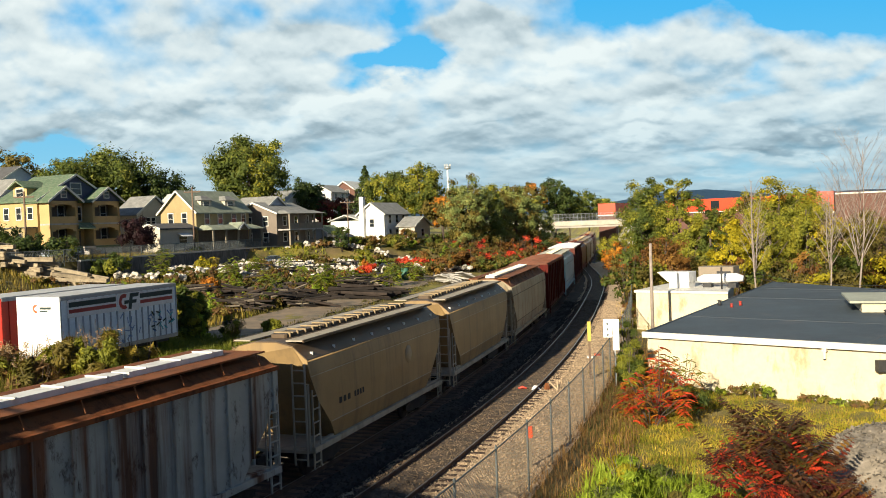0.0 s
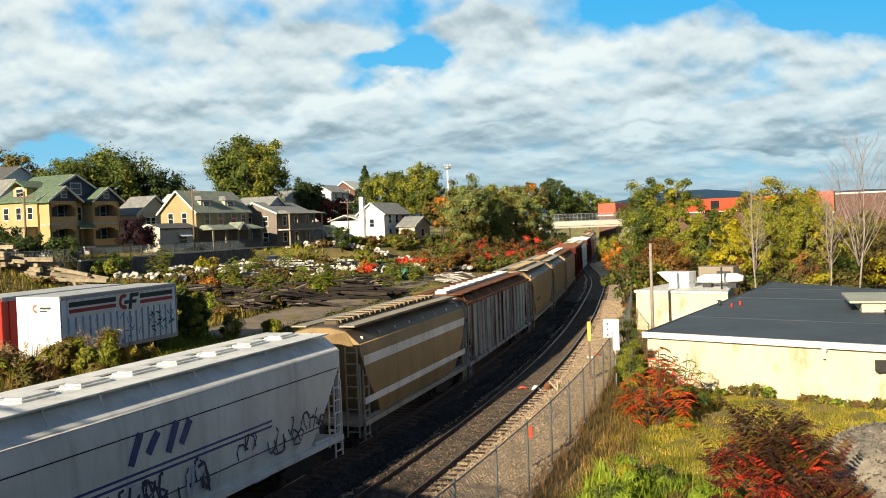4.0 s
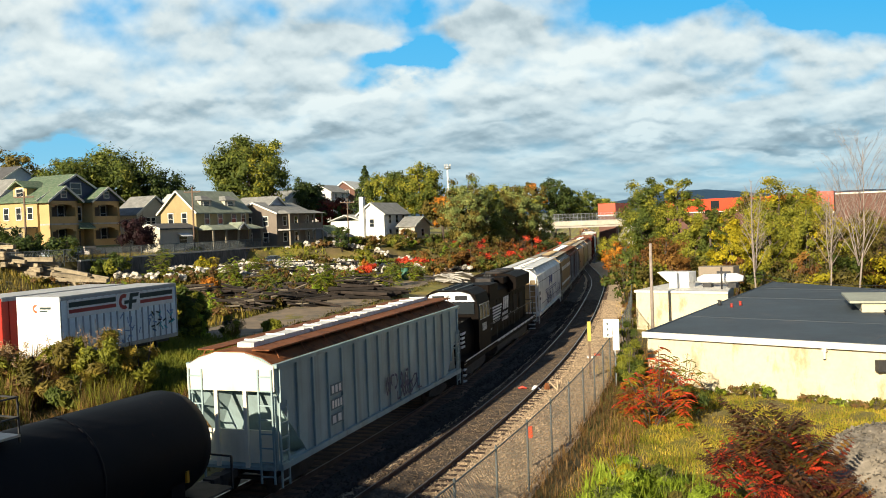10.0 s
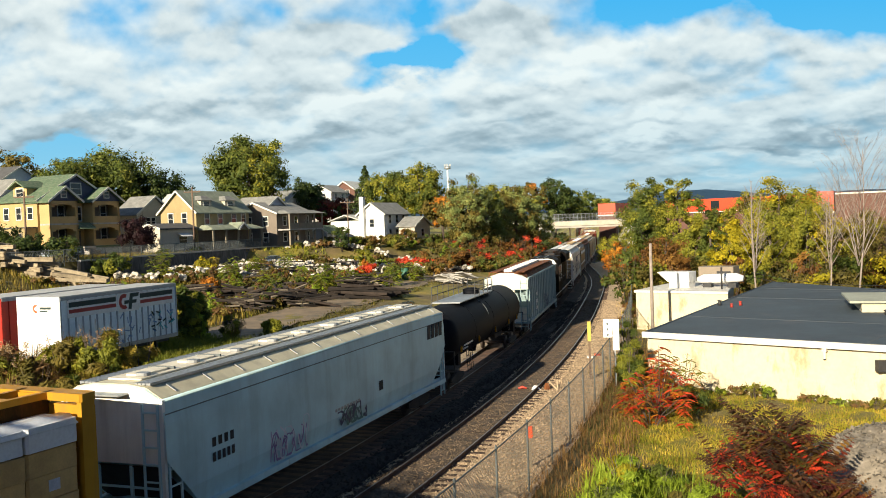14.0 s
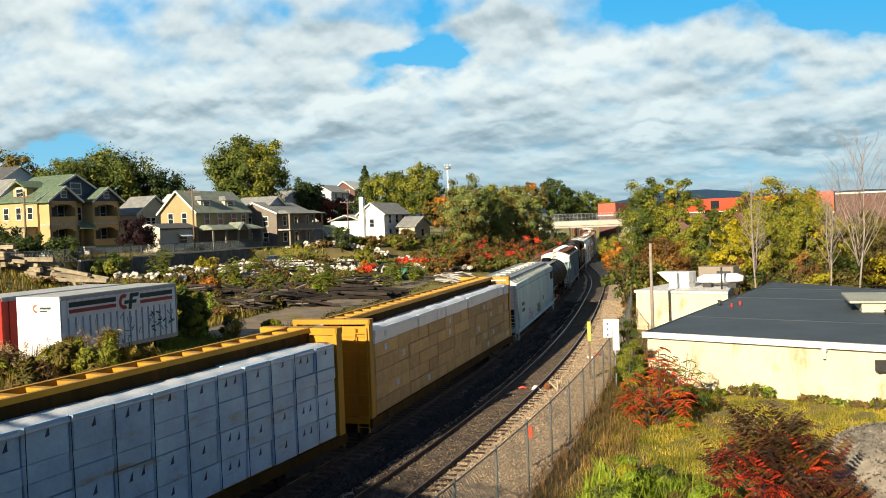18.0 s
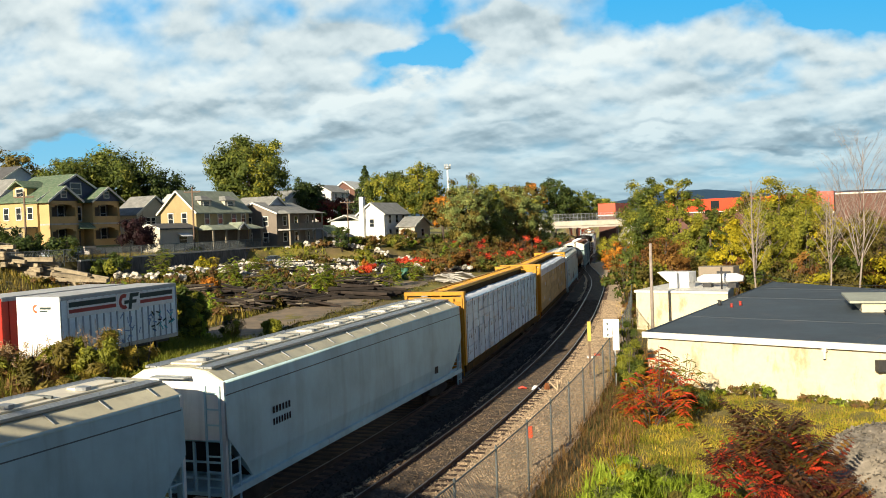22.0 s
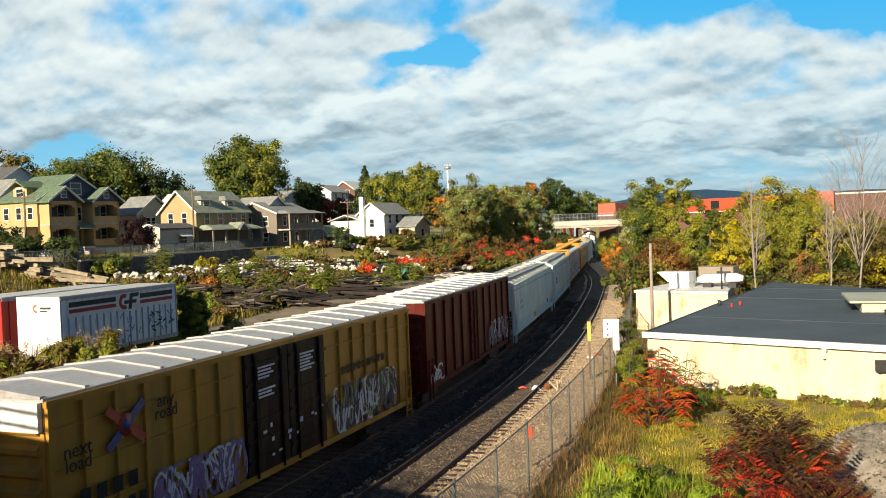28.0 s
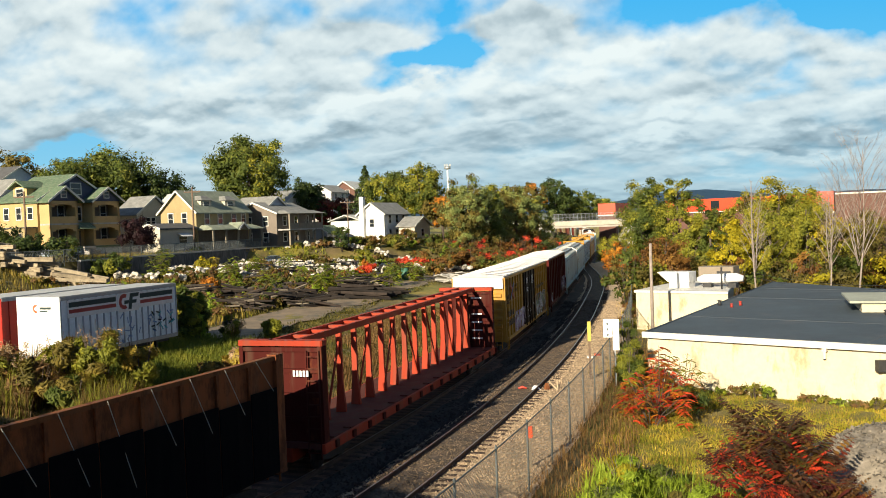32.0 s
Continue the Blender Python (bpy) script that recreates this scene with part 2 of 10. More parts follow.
def ribbon(name, s0, s1, offs, zs, material, label, every=2.0, wobble=0.0, off_fn=None, seed=1, category="ground"):
    """A strip along the railway with a given cross-section."""
    rng = random.Random(seed)
    F = Form()
    n = int((s1 - s0) / every) + 1
    rows = []
    for i in range(n):
        s = s0 + (s1 - s0) * i / (n - 1)
        base = float(off_fn(s)) if off_fn else 0.0
        rows.append([on_line(s, base + o + rng.uniform(-wobble, wobble) * (k in (0, len(offs) - 1)), z + rng.uniform(-wobble, wobble) * 0.12) for k, (o, z) in enumerate(zip(offs, zs))])
    w = len(offs)
    F.add([p for r in rows for p in r], [(i * w + k, i * w + k + 1, (i + 1) * w + k + 1, (i + 1) * w + k) for i in range(n - 1) for k in range(w - 1)])
    return tagged(part(name, F, material), label, category, kind="structure")


ribbon("ballast_main", -90, 300, [-3.6, -1.9, -1.35, 1.35, 1.9, 2.6], [-0.5, -0.22, -0.2, -0.2, -0.22, -0.4], M_SHADEBALLAST, "crushed stone ballast under the main track, colour darkened for the train's shade", wobble=0.25)
ribbon("ballast_shoulder", -90, 300, [-3.3, -1.95, -1.4, -0.95], [-0.44, -0.2, -0.165, -0.165], M_SHOULDER, "pale dusty ballast on the far side of the main track", wobble=0.1, seed=12)
ribbon("rusty_track_bed", -90, 300, [-0.9, -0.8, 1.2, 1.6], [-0.19, -0.172, -0.175, -0.225], M_BED, "rust-stained stone bed between the main rails", wobble=0.08, seed=9)
ribbon("siding_fill", -90, 100, [-1.75, -1.15, -0.72, 0.7, 0.86], [-0.375, -0.17, -0.148, -0.148, -0.2], M_FILL, "brown gravel packed between the siding rails", wobble=0.1, off_fn=siding_off, seed=5, every=0.8)
ribbon("ballast_siding", -90, 100, [-1.8, -1.35, 1.35, 1.9, 3.9], [-0.39, -0.19, -0.19, -0.24, -0.38], M_BALLAST, "tan crushed stone ballast under the siding", wobble=0.2, off_fn=siding_off, seed=2)


def rail(name, off_fn, s0, s1, label):
    prof = [(-0.07, -0.17), (0.07, -0.17), (0.065, -0.15), (0.012, -0.13), (0.012, -0.045), (0.036, -0.035), (0.036, -0.008), (0.025, 0.0), (-0.025, 0.0), (-0.036, -0.008), (-0.036, -0.035), (-0.012, -0.045), (-0.012, -0.13), (-0.065, -0.15)]
    top = Form()
    web = Form()
    n = int((s1 - s0) / 2) + 1
    rings = []
    for i in range(n):
        s = s0 + (s1 - s0) * i / (n - 1)
        o = float(off_fn(s))
        rings.append([on_line(s, o + a, b) for a, b in prof])
    web.loft(rings)
    head = [[r[7] + Vector((0, 0, 0.003)), r[8] + Vector((0, 0, 0.003)), r[8], r[7]] for r in rings]
    top.loft(head)
    t = thing(name, pose(0, 0, 0), label, "rail", "railway rails", "structure")
    part("rail_web", web, M_RAILSIDE, t)
    part("running_surface", top, M_RAIL, t, "polished steel rail head")


for sgn in (-1, 1):
    rail("rail", lambda s, g=sgn: 0.753 * g, -90, 300, "steel rail of the main track, rusty web")
    rail("rail", lambda s, g=sgn: siding_off(s) + 0.753 * g, -90, 92, "steel rail of the siding, rusty brown web")


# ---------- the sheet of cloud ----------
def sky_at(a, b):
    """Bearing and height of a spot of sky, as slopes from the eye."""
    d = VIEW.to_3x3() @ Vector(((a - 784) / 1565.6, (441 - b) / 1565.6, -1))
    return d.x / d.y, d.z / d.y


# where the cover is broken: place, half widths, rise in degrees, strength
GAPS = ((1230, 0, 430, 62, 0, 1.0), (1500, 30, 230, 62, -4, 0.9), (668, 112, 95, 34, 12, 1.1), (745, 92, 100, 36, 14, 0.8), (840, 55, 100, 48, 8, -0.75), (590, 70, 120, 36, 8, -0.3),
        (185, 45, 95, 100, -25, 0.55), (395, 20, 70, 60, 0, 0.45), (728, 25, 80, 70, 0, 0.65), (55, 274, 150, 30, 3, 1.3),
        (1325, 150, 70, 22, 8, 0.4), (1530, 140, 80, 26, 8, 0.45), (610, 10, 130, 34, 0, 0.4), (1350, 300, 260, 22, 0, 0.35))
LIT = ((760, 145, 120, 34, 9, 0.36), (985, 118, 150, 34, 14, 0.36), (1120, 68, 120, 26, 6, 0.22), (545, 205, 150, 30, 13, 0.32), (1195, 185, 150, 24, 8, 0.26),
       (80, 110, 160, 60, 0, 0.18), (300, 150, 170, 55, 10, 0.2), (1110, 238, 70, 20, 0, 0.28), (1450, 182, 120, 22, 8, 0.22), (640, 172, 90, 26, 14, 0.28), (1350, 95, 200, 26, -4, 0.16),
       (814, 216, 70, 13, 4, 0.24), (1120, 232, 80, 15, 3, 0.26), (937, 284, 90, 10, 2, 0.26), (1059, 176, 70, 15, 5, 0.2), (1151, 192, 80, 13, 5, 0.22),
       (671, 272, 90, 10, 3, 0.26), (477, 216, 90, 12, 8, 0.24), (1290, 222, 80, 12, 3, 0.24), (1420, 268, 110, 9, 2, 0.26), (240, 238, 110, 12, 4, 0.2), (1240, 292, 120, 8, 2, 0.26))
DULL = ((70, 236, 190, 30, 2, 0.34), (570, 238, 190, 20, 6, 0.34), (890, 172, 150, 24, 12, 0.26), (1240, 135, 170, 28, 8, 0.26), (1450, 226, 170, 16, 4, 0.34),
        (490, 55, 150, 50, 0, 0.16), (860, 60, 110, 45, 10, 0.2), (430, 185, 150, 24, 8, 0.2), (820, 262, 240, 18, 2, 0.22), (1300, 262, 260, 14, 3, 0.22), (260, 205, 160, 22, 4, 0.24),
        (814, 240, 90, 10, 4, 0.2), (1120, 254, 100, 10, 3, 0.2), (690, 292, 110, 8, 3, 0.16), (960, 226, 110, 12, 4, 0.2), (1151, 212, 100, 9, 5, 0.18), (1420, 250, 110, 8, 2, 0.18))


def clouds():
    m, n, l = nodes_of("broken_cloud")

    def uv(name):
        q = n.new("ShaderNodeUVMap")
        q.uv_map = name
        return q.outputs[0]

    def op(kind, a, b, c=None):
        q = n.new("ShaderNodeMath")
        q.operation = kind
        for k, v in enumerate((a, b, c)):
            if isinstance(v, (int, float)):
                q.inputs[k].default_value = v
            elif v is not None:
                l.new(v, q.inputs[k])
        return q.outputs[0]

    def puffs(rise, scale, detail, rough, warp=0.12):
        mp = n.new("ShaderNodeMapping")
        mp.inputs["Location"].default_value = (11.3, 2.4 + rise, 0)
        l.new(uv("puff"), mp.inputs[0])
        t = n.new("ShaderNodeTexNoise")
        t.inputs["Scale"].default_value = scale
        t.inputs["Detail"].default_value = detail
        t.inputs["Roughness"].default_value = rough
        t.inputs["Distortion"].default_value = warp
        l.new(mp.outputs[0], t.inputs["Vector"])
        return t.outputs["Fac"]

    # ragged edges: the plain outlines are stirred by a finer noise
    stir = n.new("ShaderNodeTexNoise")
    stir.inputs["Scale"].default_value, stir.inputs["Detail"].default_value = 0.75, 5
    l.new(uv("puff"), stir.inputs["Vector"])
    off = n.new("ShaderNodeVectorMath")
    off.operation = "MULTIPLY_ADD"
    l.new(stir.outputs["Color"], off.inputs[0])
    off.inputs[1].default_value, off.inputs[2].default_value = (0.12, 0.08, 0), (-0.06, -0.04, 0)
    at = n.new("ShaderNodeVectorMath")
    l.new(uv("plane"), at.inputs[0])
    l.new(off.outputs[0], at.inputs[1])

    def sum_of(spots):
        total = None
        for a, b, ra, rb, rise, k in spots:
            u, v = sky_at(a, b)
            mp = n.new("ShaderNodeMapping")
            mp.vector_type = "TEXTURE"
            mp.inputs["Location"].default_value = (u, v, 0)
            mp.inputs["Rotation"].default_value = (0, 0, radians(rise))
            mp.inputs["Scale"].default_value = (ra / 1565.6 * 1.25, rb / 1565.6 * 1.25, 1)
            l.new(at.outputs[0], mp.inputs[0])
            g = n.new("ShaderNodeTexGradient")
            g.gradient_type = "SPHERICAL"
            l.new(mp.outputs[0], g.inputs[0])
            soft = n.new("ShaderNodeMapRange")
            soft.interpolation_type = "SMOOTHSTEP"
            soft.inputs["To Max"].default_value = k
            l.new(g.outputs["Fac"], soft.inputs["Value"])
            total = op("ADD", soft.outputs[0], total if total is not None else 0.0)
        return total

    here, above = puffs(0, 0.85, 5, 0.42, 0.05), puffs(0.28, 0.85, 5, 0.42, 0.05)
    fine = puffs(0, 1.9, 4, 0.42, 0.0)
    fine_above = puffs(0.14, 1.9, 4, 0.42, 0.0)
    edge = op("SUBTRACT", here, above)
    shade = op("MULTIPLY_ADD", edge, 1.25, 0.62)
    shade = op("MULTIPLY_ADD", op("SUBTRACT", fine, 0.5), 0.22, shade)
    shade = op("MULTIPLY_ADD", op("SUBTRACT", fine, fine_above), 0.35, shade)
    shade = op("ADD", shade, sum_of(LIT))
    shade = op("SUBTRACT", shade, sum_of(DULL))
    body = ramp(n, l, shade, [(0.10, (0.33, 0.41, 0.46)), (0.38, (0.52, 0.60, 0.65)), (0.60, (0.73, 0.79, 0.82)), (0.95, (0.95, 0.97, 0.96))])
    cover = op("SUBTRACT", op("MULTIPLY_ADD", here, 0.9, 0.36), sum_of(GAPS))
    cover = op("MULTIPLY_ADD", op("SUBTRACT", fine, 0.5), 0.35, cover)
    cover = ramp(n, l, cover, [(0.12, (0,) * 3), (0.42, (0.5,) * 3), (0.80, (1,) * 3)])
    sep = n.new("ShaderNodeSeparateXYZ")
    l.new(uv("plane"), sep.inputs[0])
    haze = ramp(n, l, op("MULTIPLY", sep.outputs["Y"], 4.0), [(0.10, (0.62, 0.76, 0.84)), (0.35, (0.80, 0.88, 0.93)), (0.6, (0.97, 0.99, 1.0)), (1.0, (1, 1, 1))])
    body = mixc(n, l, 1.0, body, haze, "MULTIPLY")
    body = mixc(n, l, 1.0, body, (0.93, 1.0, 1.0), "MULTIPLY")
    blue = ramp(n, l, op("MULTIPLY", sep.outputs["Y"], 4.0), [(0.2, (0.30, 0.66, 0.86)), (0.7, (0.12, 0.55, 0.93)), (1.0, (0.065, 0.49, 0.93))])
    col = mixc(n, l, cover, blue, body)
    e = n.new("ShaderNodeEmission")
    l.new(col, e.inputs[0])
    e.inputs[1].default_value = 0.57
    l.new(e.outputs[0], n["Material Output"].inputs[0])
    m.cycles.emission_sampling = "NONE"
    F = Form()
    nx, ny = 24, 110
    rows = []
    for j in range(ny + 1):
        y = 230 * (4700 / 230) ** (j / ny)
        for i in range(nx + 1):
            x = (i / nx * 2 - 1) * (y * 0.95 + 120)
            rows.append((x, y, 150 - 60 * (y / 4700) ** 2))
    F.add(rows, [(j * (nx + 1) + i, j * (nx + 1) + i + 1, (j + 1) * (nx + 1) + i + 1, (j + 1) * (nx + 1) + i) for j in range(ny) for i in range(nx)], True)
    ob = part("sky_backdrop", F, m)
    plane, puff = ob.data.uv_layers.new(name="plane"), ob.data.uv_layers.new(name="puff")
    for lp in ob.data.loops:
        p = ob.data.vertices[lp.vertex_index].co
        u, v = p.x / p.y, (p.z - EYE[2]) / p.y
        plane.data[lp.index].uv = (u, v)
        puff.data[lp.index].uv = (u * 19.0, math.log(v + 0.065) * 7.0 + u * 1.2)
    return tagged(ob, "broken white and grey clouds on a blue sky", "sky", kind="structure")


CLOUDS = clouds()


def far_hills():
    F = Form()
    rng = random.Random(5)
    n = 90
    rows = []
    for i in range(n):
        a = radians(-40 + 80 * i / (n - 1))
        h = 55 + 12 * math.sin(i * 0.21 + 1) + 8 * math.sin(i * 0.53) + rng.uniform(-1, 1)
        for d, z in ((2300, -5), (2450, h * 0.6), (2600, h), (2900, h * 0.7)):
            rows.append((d * math.sin(a), d * math.cos(a), z))
    F.add(rows, [(i * 4 + k, i * 4 + k + 1, i * 4 + k + 5, i * 4 + k + 4) for i in range(n - 1) for k in range(3)], True)
    ob = part("far_hills", F, surface("far_wooded_hills", (0.10, 0.14, 0.19), 0.2, 0.01, 1.0, bump=0))
    tagged(ob, "long wooded ridge on the horizon, bluish", "hills", kind="structure")


far_hills()


# ---------- bridge under the camera ----------
def near_bridge():
    m = Matrix(((0.81, 0.59, 0, 0), (-0.59, 0.81, 0, 0), (0, 0, 1, 0), (0, 0, 0, 1)))
    t = thing("road_bridge", m, "concrete road bridge with parapet and railing, under the tripod", "bridge", kind="structure")
    part("deck", Form().box(-55, -13, 5.7, 40, -0.12, 6.6), M_CONCRETE, t)
    part("parapet", Form().box(-55, -0.42, 6.6, 40, -0.14, 7.5, bevel=0.03), M_CONCRETE, t)
    part("parapet", Form().box(-55, -12.9, 6.6, 40, -12.6, 7.5, bevel=0.03), M_CONCRETE, t)
    R = Form()
    for z in (7.72, 8.02):
        R.box(-55, -0.32, z, 40, -0.24, z + 0.07)
    part("railing", R, M_DARKSTEEL, t)
    for a, b in ((-55, -27), (19, 40)):
        part("abutment", Form().box(a, -12.8, -2, b, -0.5, 5.7), M_CONCRETE, t)
    for i in range(32):
        x = -54 + 3 * i
        part("railing_post", Form().box(x, -0.33, 7.5, x + 0.09, -0.23, 8.05), M_DARKSTEEL, t)


near_bridge()


def sky_block_bank():
    """An unseen bank, added to close the place and block sky light near the bridge."""
    F = Form()
    V = []
    for i in range(41):
        a = radians(58 + 212 * i / 40)
        for r, z in ((44, -1.5), (49, 7.0), (56, 12.5), (70, 14.0), (92, -1.5)):
            V.append((r * math.sin(a), r * math.cos(a), z + (1.6 * math.sin(i * 1.7) if z > 0 else 0)))
    F.add(V, [(i * 5 + k, i * 5 + k + 1, i * 5 + k + 6, i * 5 + k + 5) for i in range(40) for k in range(4)], True)
    tagged(part("sky_block_bank", F, surface("unseen_dark_bank", (0.05, 0.06, 0.025), 0.4, 0.5, 1.0, bump=0.8, bump_scale=1.5)), "unseen dark bank added around the road bridge to block sky light", "bank", kind="structure")


sky_block_bank()


# ---------- far overpass ----------
def far_overpass():
    s = 167
    c = on_line(s)
    m = pose(c.x, c.y, 0, 0, 0, 3)
    t = thing("overpass", m, "pale concrete road overpass with a chain fence over the tracks", "bridge")
    part("girder", Form().box(-16, -4, 5.55, 11, 4, 6.1), surface("pale_girder", (0.46, 0.43, 0.37), 0.15, 0.7, 0.8), t)
    part("deck_edge", Form().box(-30, -4.3, 6.1, 10, 4.3, 7.3), surface("pale_deck", (0.55, 0.5, 0.4), 0.15, 0.5, 0.8, wear=(0.3, 0.27, 0.22), wear_at=0.6), t)
    F = Form()
    for i in range(40):
        F.box(-30 + i, -4.2, 7.3, -29.92 + i, -4.1, 9.2)
    for z in (7.4, 8.2, 9.15):
        F.box(-30, -4.18, z, 10, -4.12, z + 0.06)
    for i in range(160):
        F.box(-30 + i * 0.25, -4.16, 7.35, -29.97 + i * 0.25, -4.14, 9.15)
    part("fence", F, M_STEEL, t)
    part("abutment", Form().box(-22, -3.6, -0.5, -11, 3.6, 5.55), M_CONCRETE, t)
    part("abutment", Form().box(8.5, -3.6, -0.5, 11, 3.6, 5.55), M_CONCRETE, t)


far_overpass()


# ---------- the train ----------
M_TAN = car_paint("tan_car_paint", (0.31, 0.21, 0.096), 0.2, run=0.6)
M_TANROOF = car_paint("dull_tan_roof", (0.115, 0.08, 0.05), 0.3)
# grey paint with the blue of the shaded sides mixed into its base
M_SHADEGREY = car_paint("shade_blued_grey_paint", (0.47, 0.66, 0.69), 0.04, run=0.2, gloss=0.1)
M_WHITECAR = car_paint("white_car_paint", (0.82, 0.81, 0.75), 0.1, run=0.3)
# neutral grey car: the bluish tint imitates skylight on its shaded side
M_SKYGREY = car_paint("sky_tinted_grey_paint", (0.30, 0.40, 0.405), 0.08, run=0.4)
M_OLDCREAM = car_paint("stained_cream_paint", (0.36, 0.31, 0.21), 0.45, run=0.7, dirt=(0.16, 0.075, 0.03), rust_col=(0.2, 0.06, 0.018))
M_BROWNROOF = car_paint("dusty_brown_roof", (0.17, 0.075, 0.05), 0.4, rough=0.85, gloss=0.05)
M_LITRUST = car_paint("bright_rust_orange", (0.28, 0.085, 0.028), 0.65, rough=0.8, rust_col=(0.09, 0.03, 0.012))


def streaked_paint(name, base, rust, deep):
    """Old paint with broad rust runs down the side and pitted patches."""
    m, n, l = nodes_of(name)
    b = n["Principled BSDF"]
    col = ramp(n, l, grain(n, l, 0.7, 5), [(0.3, tuple(c * 0.7 for c in base)), (0.7, base)])
    runs = ramp(n, l, grain(n, l, 1.15, 7, (1, 1, 0.05), rough=0.62), [(0.47, (0,) * 3), (0.60, (0.92,) * 3)])
    tone = ramp(n, l, grain(n, l, 2.4, 6, (1, 1, 0.12)), [(0.35, deep), (0.65, rust)])
    col = mixc(n, l, runs, col, tone)
    pits = ramp(n, l, grain(n, l, 2.2, 9, (1, 1, 0.5), rough=0.75), [(0.56, (0,) * 3), (0.66, (0.8,) * 3)])
    col = mixc(n, l, pits, col, deep)
    l.new(col, b.inputs["Base Color"])
    b.inputs["Roughness"].default_value = 0.75
    b.inputs["Specular IOR Level"].default_value = 0.12
    bp = n.new("ShaderNodeBump")
    bp.inputs["Strength"].default_value, bp.inputs["Distance"].default_value = 0.25, 0.02
    l.new(grain(n, l, 9, 5), bp.inputs["Height"])
    l.new(bp.outputs[0], b.inputs["Normal"])
    return m


M_RUSTGREY = streaked_paint("rusting_grey_paint", (0.52, 0.51, 0.45), (0.20, 0.06, 0.018), (0.07, 0.026, 0.013))
M_RUST = car_paint("rust_steel", (0.24, 0.085, 0.03), 0.6, rough=0.8, rust_col=(0.09, 0.03, 0.012))
M_RED = car_paint("oxide_red_paint", (0.10, 0.014, 0.010), 0.12, gloss=0.06)
M_ORANGE = car_paint("orange_red_paint", (0.37, 0.05, 0.024), 0.2, rough=0.6, gloss=0.08)
# red paint taken near black to imitate shade on the bulkheads
M_SHADERED = car_paint("shade_darkened_red_paint", (0.07, 0.014, 0.011), 0.3, rough=0.8, gloss=0.05)
M_DECKRED = car_paint("worn_red_deck", (0.13, 0.045, 0.035), 0.3, rough=0.85, gloss=0.05)
M_DUSTY = car_paint("dusty_tan_sheet", (0.34, 0.26, 0.15), 0.3, rough=0.9)
M_BOARD = car_paint("pale_tan_boards", (0.42, 0.37, 0.28), 0.1, rough=0.8)
M_CREAMSUN = car_paint("cream_roof_and_sunlit_end", (0.82, 0.76, 0.60), 0.06, run=0.2)
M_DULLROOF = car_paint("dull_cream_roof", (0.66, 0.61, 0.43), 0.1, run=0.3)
M_YELLOW = car_paint("yellow_car_paint", (0.45, 0.24, 0.036), 0.12, run=0.45)
M_BEAM = car_paint("yellow_beam_paint", (0.50, 0.25, 0.02), 0.12, run=0.3)
# grimy yellow, darkened further for the shade on sill and beam web
M_SILLSHADE = car_paint("shaded_grimy_yellow", (0.075, 0.042, 0.012), 0.4, rough=0.8, gloss=0.05, run=0.7, dirt=(0.02, 0.015, 0.01))
M_LOCO = car_paint("faded_brown_black_paint", (0.0075, 0.0055, 0.0045), 0.1, rough=0.6, run=0.3, dirt=(0.02, 0.013, 0.008), gloss=0.04)
M_BLACK = car_paint("black_car_paint", (0.008, 0.009, 0.012), 0.05, rough=0.6, run=0.2, dirt=(0.014, 0.013, 0.012), gloss=0.06)
M_ROOFMETAL = surface("galvanised_roof", (0.42, 0.41, 0.40), 0.12, 1.2, 0.45, metal=0.25, wear=(0.3, 0.26, 0.22), wear_at=0.64)
M_TRUCK = surface("greasy_truck_iron", (0.035, 0.03, 0.027), 0.4, 3, 0.8)
M_WHEEL = surface("wheel_steel", (0.09, 0.07, 0.06), 0.3, 4, 0.6, metal=0.5)
M_LETTER = surface("dark_letter_paint", (0.010, 0.010, 0.012), 0.1, 3, 0.8, bump=0)
M_LETTERW = surface("white_letter_paint", (0.75, 0.75, 0.72), 0.1, 3, 0.6, bump=0)


def cross(prof, y):
    return [Vector((x, y, z)) for x, z in prof]


def bogie(parent, y):
    F = Form()
    for sx in (-1, 1):
        F.loft([[Vector((sx * 0.98 + w, y + a, b)) for a, b in ((-1.2, 0.38), (-1.2, 0.56), (-0.6, 0.68), (0.6, 0.68), (1.2, 0.56), (1.2, 0.38), (0.5, 0.25), (-0.5, 0.25))] for w in (-0.07, 0.07)])
    F.box(-1.05, y - 0.2, 0.35, 1.05, y + 0.2, 0.72)
    b = part("truck", F, M_TRUCK, parent)
    for dy in (-0.88, 0.88):
        W = Form()
        for sx in (-0.75, 0.75):
            W.tube([(sx - 0.06, y + dy, 0.43), (sx + 0.06, y + dy, 0.43)], 0.43, 16)
        W.tube([(-1.0, y + dy, 0.43), (1.0, y + dy, 0.43)], 0.08, 8)
        part("wheelset", W, M_WHEEL, b)


def running_gear(parent, L):
    for y in (-L / 2 + 1.9, L / 2 - 1.9):
        bogie(parent, y)
    for e in (-1, 1):
        C = Form().box(-0.12, min(e * L / 2, e * (L / 2 + 0.9)), 0.75, 0.12, max(e * L / 2, e * (L / 2 + 0.9)), 1.0)
        C.box(-0.2, min(e * (L / 2 + 0.6), e * (L / 2 + 0.98)), 0.7, 0.2, max(e * (L / 2 + 0.6), e * (L / 2 + 0.98)), 1.05, bevel=0.05)
        part("coupler", C, M_TRUCK, parent)


